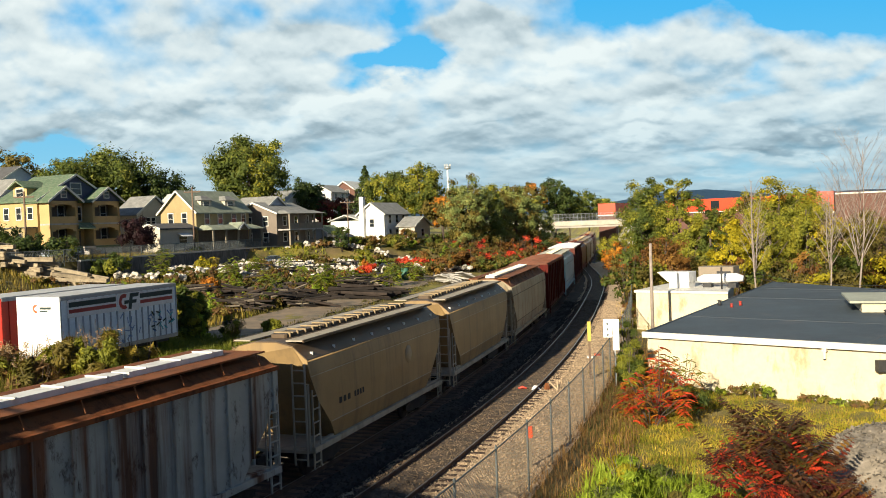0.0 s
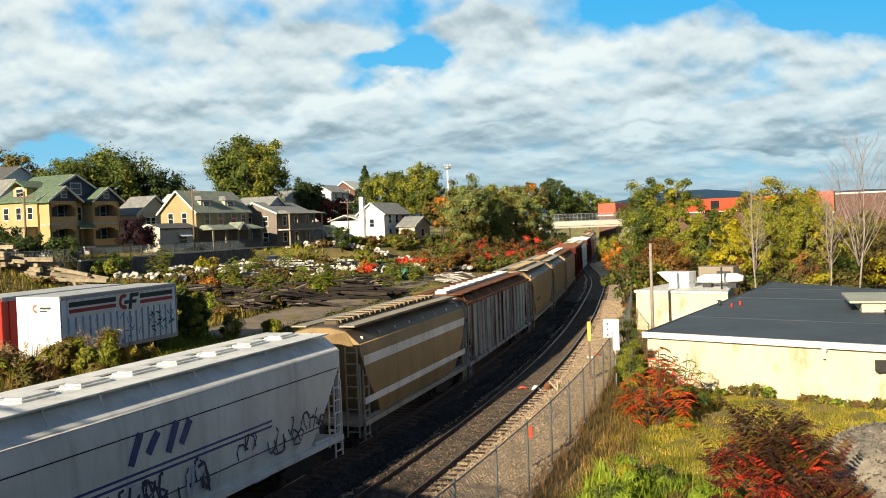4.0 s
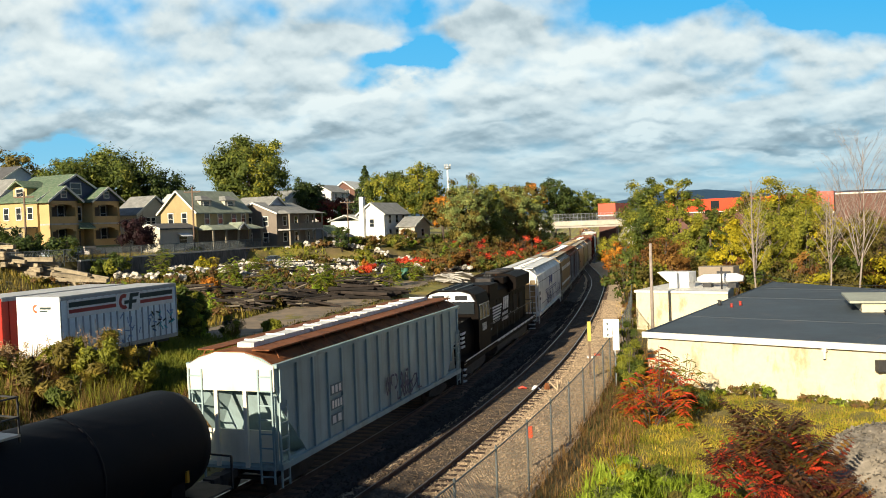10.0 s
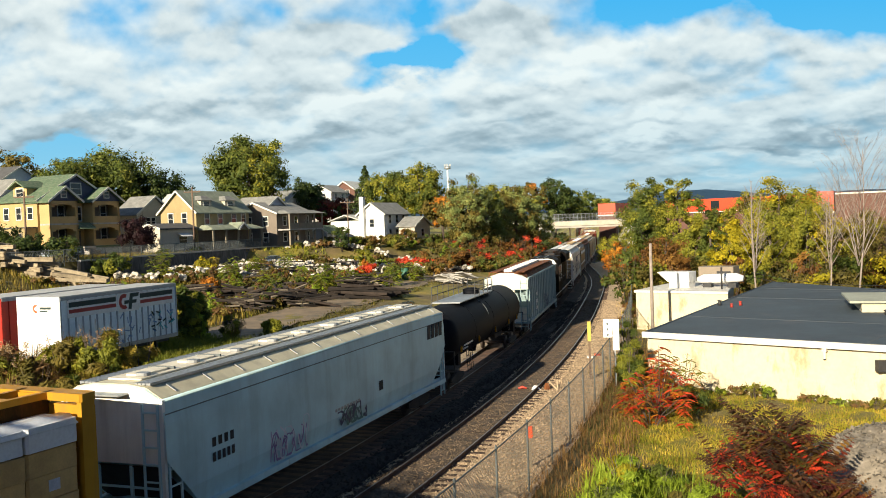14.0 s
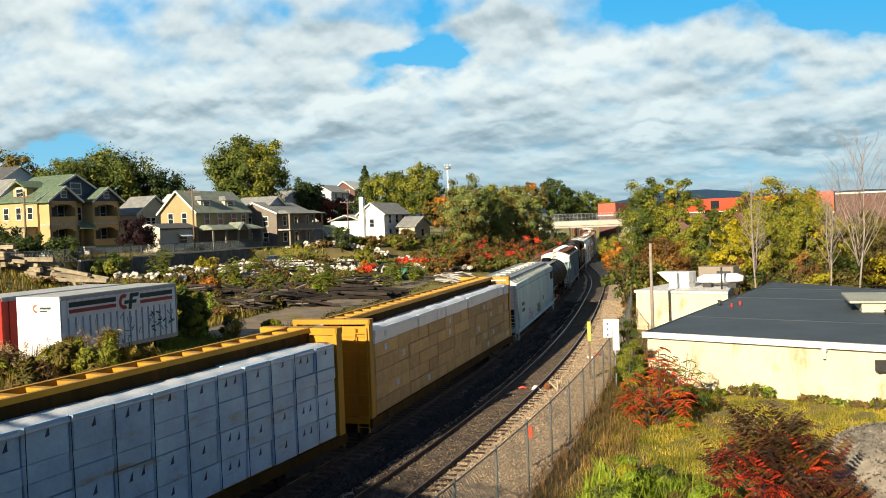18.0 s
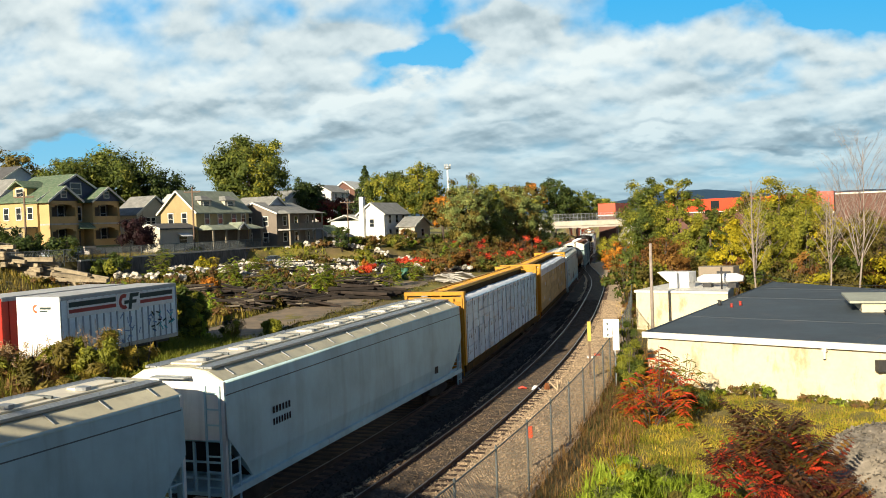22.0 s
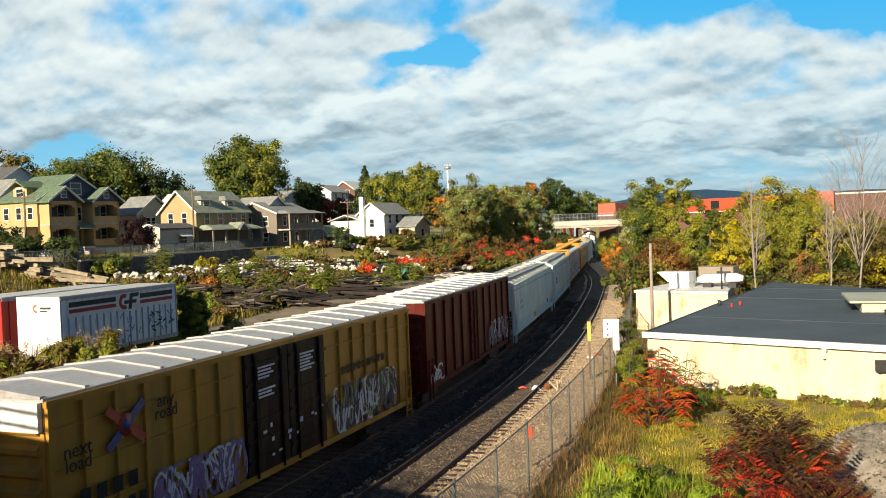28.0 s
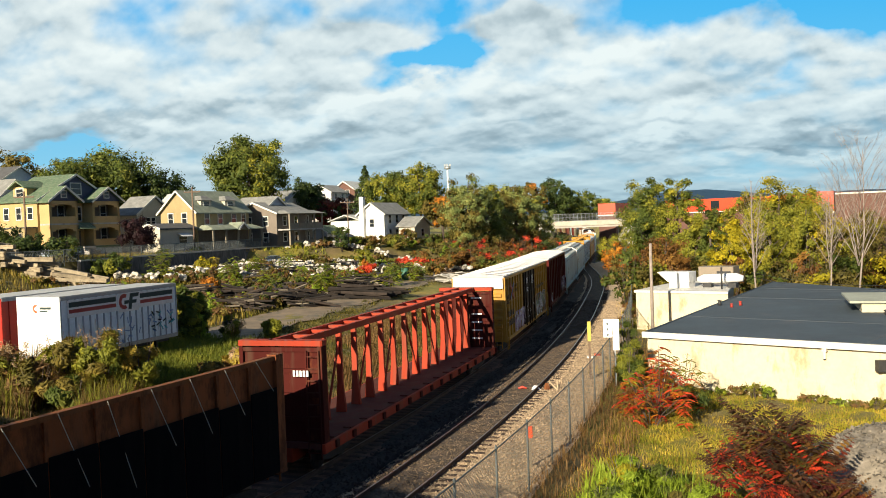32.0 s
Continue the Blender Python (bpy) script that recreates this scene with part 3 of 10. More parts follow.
def ladder(parent, x, y, z0, z1, material, along="x", w=0.45, rungs=None):
    F = Form()
    rungs = rungs or max(3, int((z1 - z0) / 0.38))
    d = Vector((w / 2, 0, 0)) if along == "x" else Vector((0, w / 2, 0))
    for sg in (-1, 1):
        p = Vector((x, y, 0)) + d * sg
        F.bar((p.x, p.y, z0), (p.x, p.y, z1), 0.05, 0.05)
    for k in range(rungs):
        z = z0 + (k + 0.5) * (z1 - z0) / rungs
        a, b = Vector((x, y, z)) - d, Vector((x, y, z)) + d
        F.bar(a, b, 0.04, 0.04)
    part("ladder", F, material, parent)


def covered_hopper(name, L, label, paint, roof, H=4.55, ribs=0, round_side=True, trough=True, hatches=0, hatch_paint=None, eave=4.0, lump=0, sill=None, cut=1.9, knee=3.1, grating=None, modern=False, slope=None, end=None):
    """A covered hopper: body with sloped end sheets open below, roof with hatches and running boards, bays, ladders."""
    t = thing(name, pose(0, 0, 0), label, "freight car", "cars of the freight train")
    hw, zb = 1.6, 1.05
    if modern:
        prof = [(-1.45, zb), (1.45, zb), (1.58, 1.7), (1.6, 2.6), (1.58, 3.5), (1.52, eave), (1.06, H - 0.2), (0.5, H - 0.12), (-0.5, H - 0.12), (-1.06, H - 0.2), (-1.52, eave), (-1.58, 3.5), (-1.6, 2.6), (-1.58, 1.7)]
    elif round_side:
        prof = [(-1.45, zb), (1.45, zb), (1.58, 1.7), (1.6, 2.6), (1.58, 3.5), (1.5, eave), (1.0, H - 0.18), (0.4, H - 0.04), (-0.4, H - 0.04), (-1.0, H - 0.18), (-1.5, eave), (-1.58, 3.5), (-1.6, 2.6), (-1.58, 1.7)]
    else:
        prof = [(-1.5, zb), (1.5, zb), (1.5, 1.5), (1.5, 2.6), (1.5, 3.5), (1.5, eave), (1.1, H - 0.22), (0.5, H - 0.06), (-0.5, H - 0.06), (-1.1, H - 0.22), (-1.5, eave), (-1.5, 3.5), (-1.5, 2.6), (-1.5, 1.5)]
    # the end sheets slope in below a triangle of open framing
    shift = lambda z, c: c * max(0.0, min(1.0, (knee - z) / (knee - 1.1)))
    rings = []
    for y, e in ((-L / 2, 1), (-L / 2 + 0.02, 1), (L / 2 - 0.02, -1), (L / 2, -1)):
        rings.append([Vector((x, y + e * shift(z, cut), z)) for x, z in prof])
    B = Form().loft(rings[::3], smooth=False)
    body = part("body", B, paint, t)
    # end posts and corner triangles
    for e in (-1, 1):
        for sx in (-1, 1):
            P = Form().bar((sx * 1.42, e * (L / 2 - 0.05), 1.05), (sx * 1.42, e * (L / 2 - 0.05), 3.2), 0.12, 0.12)
            P.bar((sx * 1.42, e * (L / 2 - 0.1), 1.1), (sx * 1.42, e * (L / 2 - 1.7), 1.15), 0.14, 0.18)
            part("end_post", P, sill or paint, t)
            ladder(t, sx * 1.2, e * (L / 2 + 0.06), 0.6, eave - 0.1, sill or paint, "x")
        ladder(t, 1.56, e * (L / 2 - 0.35), 0.45, 3.0, sill or paint, "y")
    # a narrow sill along the bottom
    SILL = Form()
    for sx in (-1, 1):
        SILL.box(min(sx * 1.46, sx * 1.62), -L / 2 + 0.1, 0.98, max(sx * 1.46, sx * 1.62), L / 2 - 0.1, 1.16)
    part("side_sill", SILL, sill or paint, t)
    if ribs:
        for sx in (-1, 1):
            for k in range(ribs):
                y = -L / 2 + 0.25 + (L - 0.5) * k / (ribs - 1)
                cut = max(1.1, 1.1 + (1.9 - (L / 2 - abs(y))) * 1.0) if L / 2 - abs(y) < 1.9 else 1.1
                R = Form().box(sx * 1.5 - (0.0 if sx > 0 else 0.07), y - 0.045, cut, sx * 1.5 + (0.07 if sx > 0 else 0.0), y + 0.045, eave - 0.02)
                part("rib", R, paint, t)
        for e in (-1, 1):
            y = e * (L / 2 + 0.02)
            part("end_plate", Form().loft([[Vector((a * 1.5, yy, 3.35)) for a in (-1, 1)] + [Vector((1.5, yy, eave)), Vector((0.5, yy, H - 0.05)), Vector((-0.5, yy, H - 0.05)), Vector((-1.5, yy, eave))] for yy in (y - 0.02, y + 0.02)]), end or paint, t)
            for a in (-0.5, 0.5):
                part("end_post", Form().bar((a, y, 1.05), (a, y, 3.36), 0.12, 0.1), end or paint, t)
            if end:
                part("end_panel", Form().box(-1.35, y - 0.04 - e * 0.35, 1.1, 1.35, y + 0.04 - e * 0.35, 2.1), end, t)
        TOP = Form()
        for sx in (-1, 1):
            TOP.box(sx * 1.5 - 0.05, -L / 2, eave - 0.06, sx * 1.5 + 0.09, L / 2, eave + 0.06)
        part("top_chord", TOP, M_LITRUST if paint is M_RUSTGREY else paint, t)
    if not ribs:
        for sx in (-1, 1):
            part("eave_bead", Form().tube([(sx * (1.5 if not modern else 1.52), -L / 2 + 0.02, eave - 0.03), (sx * (1.5 if not modern else 1.52), L / 2 - 0.02, eave - 0.03)], 0.028, 6), paint, t)
            for z, x in (((3.72, 1.552),) if modern else ((3.42, 1.578), (1.72, 1.577))):
                part("weld_seam", Form().box(min(sx * x, sx * (x + 0.012)), -L / 2 + 0.05 + shift(z, cut), z, max(sx * x, sx * (x + 0.012)), L / 2 - 0.05 - shift(z, cut), z + 0.03), sill or M_TRUCK if not modern else M_FENCE, t)
    if modern:
        for e in (-1, 1):
            for sx in (-1, 1):
                part("corner_post", Form().box(sx * 1.5 - 0.05, e * (L / 2 - 0.02) - 0.05, 0.95, sx * 1.5 + 0.05, e * (L / 2 - 0.02) + 0.05, eave), M_WHITECAR, t, "pale upright post at the car's corner")
    # roof skin, a little proud of the body
    RF = Form()
    side = [p for p in prof if p[1] >= eave]
    up = [(x * 0.985, z + 0.035) for x, z in side]
    RF.loft([cross(side + up[::-1], y) for y in (-L / 2 + 0.03, L / 2 - 0.03)])
    part("roof", RF, roof, t)
    if slope:
        for e in (-1, 1):
            y = e * (L / 2 + 0.02)
            part("slope_sheet", Form().quad((-1.4, y - e * cut * 0.98, 1.12), (1.4, y - e * cut * 0.98, 1.12), (1.4, y, knee - 0.04), (-1.4, y, knee - 0.04)), slope, t, "tan dusty slope sheet at the end")
            for a in (-0.5, 0.5):
                part("end_post", Form().bar((a, y + e * 0.02, 1.05), (a, y + e * 0.02, knee), 0.1, 0.1), paint, t)
    # trough hatch or round hatches
    hp = hatch_paint or roof
    if modern:
        for e in (-1, 1):
            y = e * (L / 2 - 0.03)
            S = Form().quad((-1.42, y - e * (cut * 0.98 - 0.06), 1.12), (1.42, y - e * (cut * 0.98 - 0.06), 1.12), (1.42, y + e * 0.05, knee - 0.04), (-1.42, y + e * 0.05, knee - 0.04))
            # whiter than the sides: full sun on the end is put into the colour
            part("end_sheet", Form().loft([[Vector((a, yy, b)) for a, b in ((-1.5, knee), (1.5, knee), (1.5, eave), (1.04, H - 0.2), (-1.04, H - 0.2), (-1.5, eave))] for yy in (y + e * 0.035, y + e * 0.055)]), M_WHITECAR, t, "end sheet whitened for the sun on it")
            # near-black sheet over the grey slope stands in for the shade below
            part("slope_sheet", S, M_TRUCK, t, "sheet darkened for the shade under the car's end")
            part("end_rail", Form().bar((-1.3, y, 1.9), (1.3, y, 1.9), 0.05, 0.05).bar((-1.3, y, 1.45), (1.3, y, 1.45), 0.05, 0.05).bar((0.5, y, 1.05), (0.5, y, knee), 0.07, 0.07).bar((-0.5, y, 1.05), (-0.5, y, knee), 0.07, 0.07), paint, t)
            part("crossover_step", Form().box(-0.55, min(y, y + e * 0.4), eave + 0.12, 0.55, max(y, y + e * 0.4), eave + 0.16), M_STEEL, t)
        part("hatch_coaming", Form().box(-0.52, -L / 2 + 0.5, H - 0.08, 0.52, L / 2 - 0.5, H - 0.04, bevel=0.03), M_CREAMSUN, t)
        for k in range(hatches):
            y = -L / 2 + 1.4 + (L - 2.8) * k / (hatches - 1)
            part("hatch", Form().box(-0.3, y - 0.55, H - 0.04, 0.3, y + 0.55, H + 0.01, bevel=0.1), M_CREAMSUN, t)
            part("hatch_latch", Form().box(0.1, y - 0.62, H - 0.03, 0.44, y - 0.36, H + 0.05, bevel=0.05), M_STEEL, t)
            part("hatch_hinge", Form().bar((-0.42, y + 0.6, H), (0.42, y + 0.6, H), 0.06, 0.06), M_FENCE, t)
        for sx in (-1, 1):
            W = Form()
            for q in range(4):
                W.box(sx * 0.82 - 0.22 + q * 0.115, -L / 2 + 0.15, H - 0.13, sx * 0.82 - 0.22 + q * 0.115 + 0.095, L / 2 - 0.15, H - 0.08)
            part("running_board", W, M_STEEL, t, "grey steel grating walkway")
            part("walkway_edge", Form().box(sx * 1.06 - 0.02, -L / 2 + 0.15, H - 0.14, sx * 1.06 + 0.02, L / 2 - 0.15, H - 0.07), M_STEEL, t)
            for k in range(13):
                y = -L / 2 + 0.7 + (L - 1.4) * k / 12
                a, b = (sx * 1.08, y, H - 0.16), (sx * 1.42, y, eave + 0.1)
                part("board_bracket", Form().bar(a, b, 0.022, 0.022), M_STEEL, t)
            part("eave_rib", Form().tube([(sx * 1.5, -L / 2, eave - 0.02), (sx * 1.5, L / 2, eave - 0.02)], 0.045, 8), paint, t)
    if trough:
        n = 4
        seg = (L - 1.6) / n
        for k in range(n):
            y0 = -L / 2 + 0.8 + k * seg
            part("trough_hatch", Form().box(-0.3, y0 + 0.05, H - 0.03, 0.3, y0 + seg - 0.05, H + 0.12, bevel=0.06), M_TANROOF if lump else hp, t)
            for q in range(5 if lump else 0):
                yy = y0 + seg * (q + 0.5) / 5
                part("hatch_clamp", Form().box(0.27, yy - 0.04, H + 0.02, 0.36, yy + 0.04, H + 0.16, bevel=0.02), M_DUSTY, t)
            for q in range(3):
                yy = y0 + seg * (q + 0.5) / 3
                part("hatch_batten", Form().box(-0.36, yy - 0.03, H + 0.12, 0.36, yy + 0.03, H + 0.16), M_DUSTY if lump else hp, t)
    for k in range(0 if modern else hatches):
        y = -L / 2 + 1.2 + (L - 2.4) * k / (hatches - 1)
        R = Form()
        R.box(-0.34, y - 0.62, H - 0.05, 0.34, y + 0.62, H + 0.05, bevel=0.14).box(-0.24, y - 0.5, H + 0.05, 0.24, y + 0.5, H + 0.1, bevel=0.12)
        part("hatch", R, hp, t)
    # running boards each side with brackets
    for sx in (() if modern else (-1, 1)):
        Wk = Form()
        x = sx * (0.95 if trough or hatches else 0.8)
        Wk.box(x - 0.3, -L / 2 + 0.2, H - 0.03, x + 0.3, L / 2 - 0.2, H + 0.015)
        part("running_board", Wk, grating or hp, t)
        if lump:
            part("board_edge", Form().box(sx * 1.27 - 0.02, -L / 2 + 0.2, H - 0.05, sx * 1.27 + 0.02, L / 2 - 0.2, H + 0.03), M_TANROOF, t)
        m = max(6, int(L / 1.5))
        for k in range(m):
            y = -L / 2 + 0.6 + (L - 1.2) * k / (m - 1)
            if lump:
                BR = Form().box(sx * 1.35 - 0.05, y - 0.05, eave + 0.1, sx * 1.35 + 0.05, y + 0.05, eave + 0.2, bevel=0.03)
            else:
                BR = Form().bar((sx * 1.35, y, eave + 0.16), (sx * 1.2, y, H - 0.02), 0.03, 0.03)
            part("board_bracket", BR, M_WHITECAR if lump else roof, t)
    # outlet bays
    nb = 4 if L > 15 else 3
    for k in range(nb):
        y = -L / 2 + 3.3 + (L - 6.6) * k / (nb - 1)
        half = (L - 6.6) / (nb - 1) * 0.42
        part("outlet_bay", Form().loft([[Vector((sx * 1.35, y + sy * half, 1.1)) for sx, sy in ((-1, -1), (1, -1), (1, 1), (-1, 1))], [Vector((sx * 0.5, y + sy * 0.35, 0.4)) for sx, sy in ((-1, -1), (1, -1), (1, 1), (-1, 1))]]), sill or paint, t)
    # end platform under the slope
    for e in (-1, 1):
        part("end_platform", Form().box(-1.45, min(e * L / 2, e * (L / 2 - 1.9)), 0.98, 1.45, max(e * L / 2, e * (L / 2 - 1.9)), 1.08), sill or paint, t)
    running_gear(t, L)
    return t


SIDE = lambda y, z, x=1.62: Matrix.Translation((x, y, z)) @ Matrix(((0, 0, 1, 0), (1, 0, 0, 0), (0, 1, 0, 0), (0, 0, 0, 1)))


def bars(parent, y, z, w, h, n, material, x=1.625, name="lettering"):
    """Unreadable or withheld writing: plain bars."""
    ww = w / n
    one = Form().box(x, 0, 0, x + 0.004, 0.62 * ww, h).mesh(name)
    for k in range(n):
        part(name, one, material, parent, m=pose(0, y + k * ww, z))


def spray(parent, y0, y1, z0, z1, mats, n, seed, x=1.63, width=0.08):
    """Spray-painted scrawl: looping strokes, each one a part."""
    rr = random.Random(seed)
    for k in range(n):
        F = Form()
        cy, cz = rr.uniform(y0, y1), rr.uniform(z0 + 0.15 * (z1 - z0), z1 - 0.15 * (z1 - z0))
        ry, rz = rr.uniform(0.12, 0.4), rr.uniform(0.25, 0.5) * (z1 - z0)
        a, d = rr.uniform(0, 6.28), rr.uniform(0.7, 1.5) * rr.choice((-1, 1))
        p = None
        dx = 0.0012 * k % 0.004
        for j in range(5):
            q = (cy + ry * math.cos(a + j * d * 0.8), max(z0, min(z1, cz + rz * math.sin(a + j * d))))
            if p:
                v = Vector((0, q[0] - p[0], q[1] - p[1]))
                if v.length > 0.02:
                    w = Vector((0, -v.z, v.y)).normalized() * width * rr.uniform(0.35, 0.7)
                    A, B = Vector((x + dx, *p)), Vector((x + dx, *q))
                    F.add([A - w, B - w, B + w, A + w], [(0, 1, 2, 3)])
            p = q
        part("spray_stroke", F, mats[k % len(mats)], parent)


M_SPRAYP = surface("purple_spray", (0.24, 0.16, 0.34), 0.2, 3, 0.6, bump=0)
M_SPRAYW = surface("white_spray", (0.6, 0.62, 0.68), 0.2, 3, 0.6, bump=0)
M_SPRAYB = surface("blue_black_spray", (0.03, 0.04, 0.09), 0.2, 3, 0.6, bump=0)
M_SPRAYT = surface("teal_spray", (0.06, 0.16, 0.16), 0.2, 3, 0.6, bump=0)
M_SPRAYG = surface("green_spray", (0.2, 0.3, 0.12), 0.2, 3, 0.6, bump=0)
M_MARKBLUE = surface("blue_mark", (0.03, 0.06, 0.22), 0.15, 3, 0.5, bump=0)
M_MARKRED = surface("red_mark", (0.42, 0.04, 0.02), 0.15, 3, 0.5, bump=0)


def boxcar(name, L, label, paint, roof, H=4.9, ribs=11, door=None, doors=1, end_paint=None, dw=1.55, rw=0.08, bands=(), cap=None):
    t = thing(name, pose(0, 0, 0), label, "freight car", "cars of the freight train")
    hw = 1.52
    part("body", Form().box(-hw, -L / 2, 0.98, hw, L / 2, H - 0.12), paint, t)
    RF = Form().loft([cross([(-hw - 0.04, H - 0.14), (hw + 0.04, H - 0.14), (hw + 0.04, H - 0.06), (0, H + 0.1), (-hw - 0.04, H - 0.06)], y) for y in (-L / 2 - 0.03, L / 2 + 0.03)])
    part("roof", RF, roof, t)
    nr = int(L / 1.2)
    for k in range(nr + 1):
        y = -L / 2 + L * k / nr
        part("roof_rib", Form().loft([cross([(-hw, H - 0.07), (hw, H - 0.07), (hw, H - 0.01), (0, H + 0.15), (-hw, H - 0.01)], y + d) for d in (-0.06, 0.06)]), roof, t)
    d0, d1 = (-dw * doors / 2 - 0.1, dw * doors / 2 + 0.1)
    for sx in (-1, 1):
        for k in range(ribs + 1):
            y = -L / 2 + 0.08 + (L - 0.16) * k / ribs
            if d0 - 0.2 < y < d1 + 0.2:
                continue
            part("rib", Form().box(min(sx * hw, sx * (hw + 0.09)), y - rw, 1.15, max(sx * hw, sx * (hw + 0.09)), y + rw, H - 0.2), paint, t)
        R = Form()
        for z0, z1 in ((0.95, 1.15), (H - 0.26, H - 0.12)):
            R.box(min(sx * hw, sx * (hw + 0.1)), -L / 2, z0, max(sx * hw, sx * (hw + 0.1)), L / 2, z1)
        part("side_rail", R, paint, t)
        for z in bands:
            for a, b in ((-L / 2 + 0.1, d0 - 0.1), (d1 + 0.1, L / 2 - 0.1)):
                part("side_band", Form().box(min(sx * hw, sx * (hw + 0.05)), a, z, max(sx * hw, sx * (hw + 0.05)), b, z + 0.06), paint, t)
        for k in range(doors):
            y0 = -dw * doors / 2 + k * dw
            D = Form().box(min(sx * hw, sx * (hw + 0.11)), y0 + 0.03, 1.16, max(sx * hw, sx * (hw + 0.11)), y0 + dw - 0.03, H - 0.27)
            dp = part("door", D, door or paint, t, "plug door with vertical locking bars")
            for yy in (0.45, dw - 0.45):
                part("locking_bar", Form().tube([(sx * (hw + 0.15), y0 + yy, 1.05), (sx * (hw + 0.15), y0 + yy, H - 0.25)], 0.04, 6), door or paint, dp)
            HB = Form()
            for q in range(6):
                z = 1.5 + q * 0.55
                HB.box(min(sx * (hw + 0.1), sx * (hw + 0.14)), y0 + 0.08, z, max(sx * (hw + 0.1), sx * (hw + 0.14)), y0 + dw - 0.08, z + 0.1)
            part("door_corrugation", HB, door or paint, dp)
    for e in (-1, 1):
        for q in range(7):
            z = 1.3 + q * (H - 1.7) / 7
            h = (H - 1.7) / 7 * 0.62
            y = e * L / 2
            part("end_corrugation", Form().loft([[Vector((x, y, z)), Vector((x, y + e * 0.1, z + h * 0.3)), Vector((x, y + e * 0.1, z + h * 0.7)), Vector((x, y, z + h))] for x in (-hw + 0.12, hw - 0.12)]), end_paint or paint, t)
        if cap:
            part("end_cap", Form().box(-hw + 0.02, min(e * (L / 2 + 0.02), e * (L / 2 + 0.13)), H - 0.75, hw - 0.02, max(e * (L / 2 + 0.02), e * (L / 2 + 0.13)), H - 0.14), cap, t, "white-painted top of the end wall")
        ladder(t, 1.15, e * (L / 2 + 0.16), 0.6, 2.4, end_paint or paint, "x")
        ladder(t, hw + 0.13, e * (L / 2 - 0.4), 0.5, 2.3, paint, "y")
    running_gear(t, L)
    return t


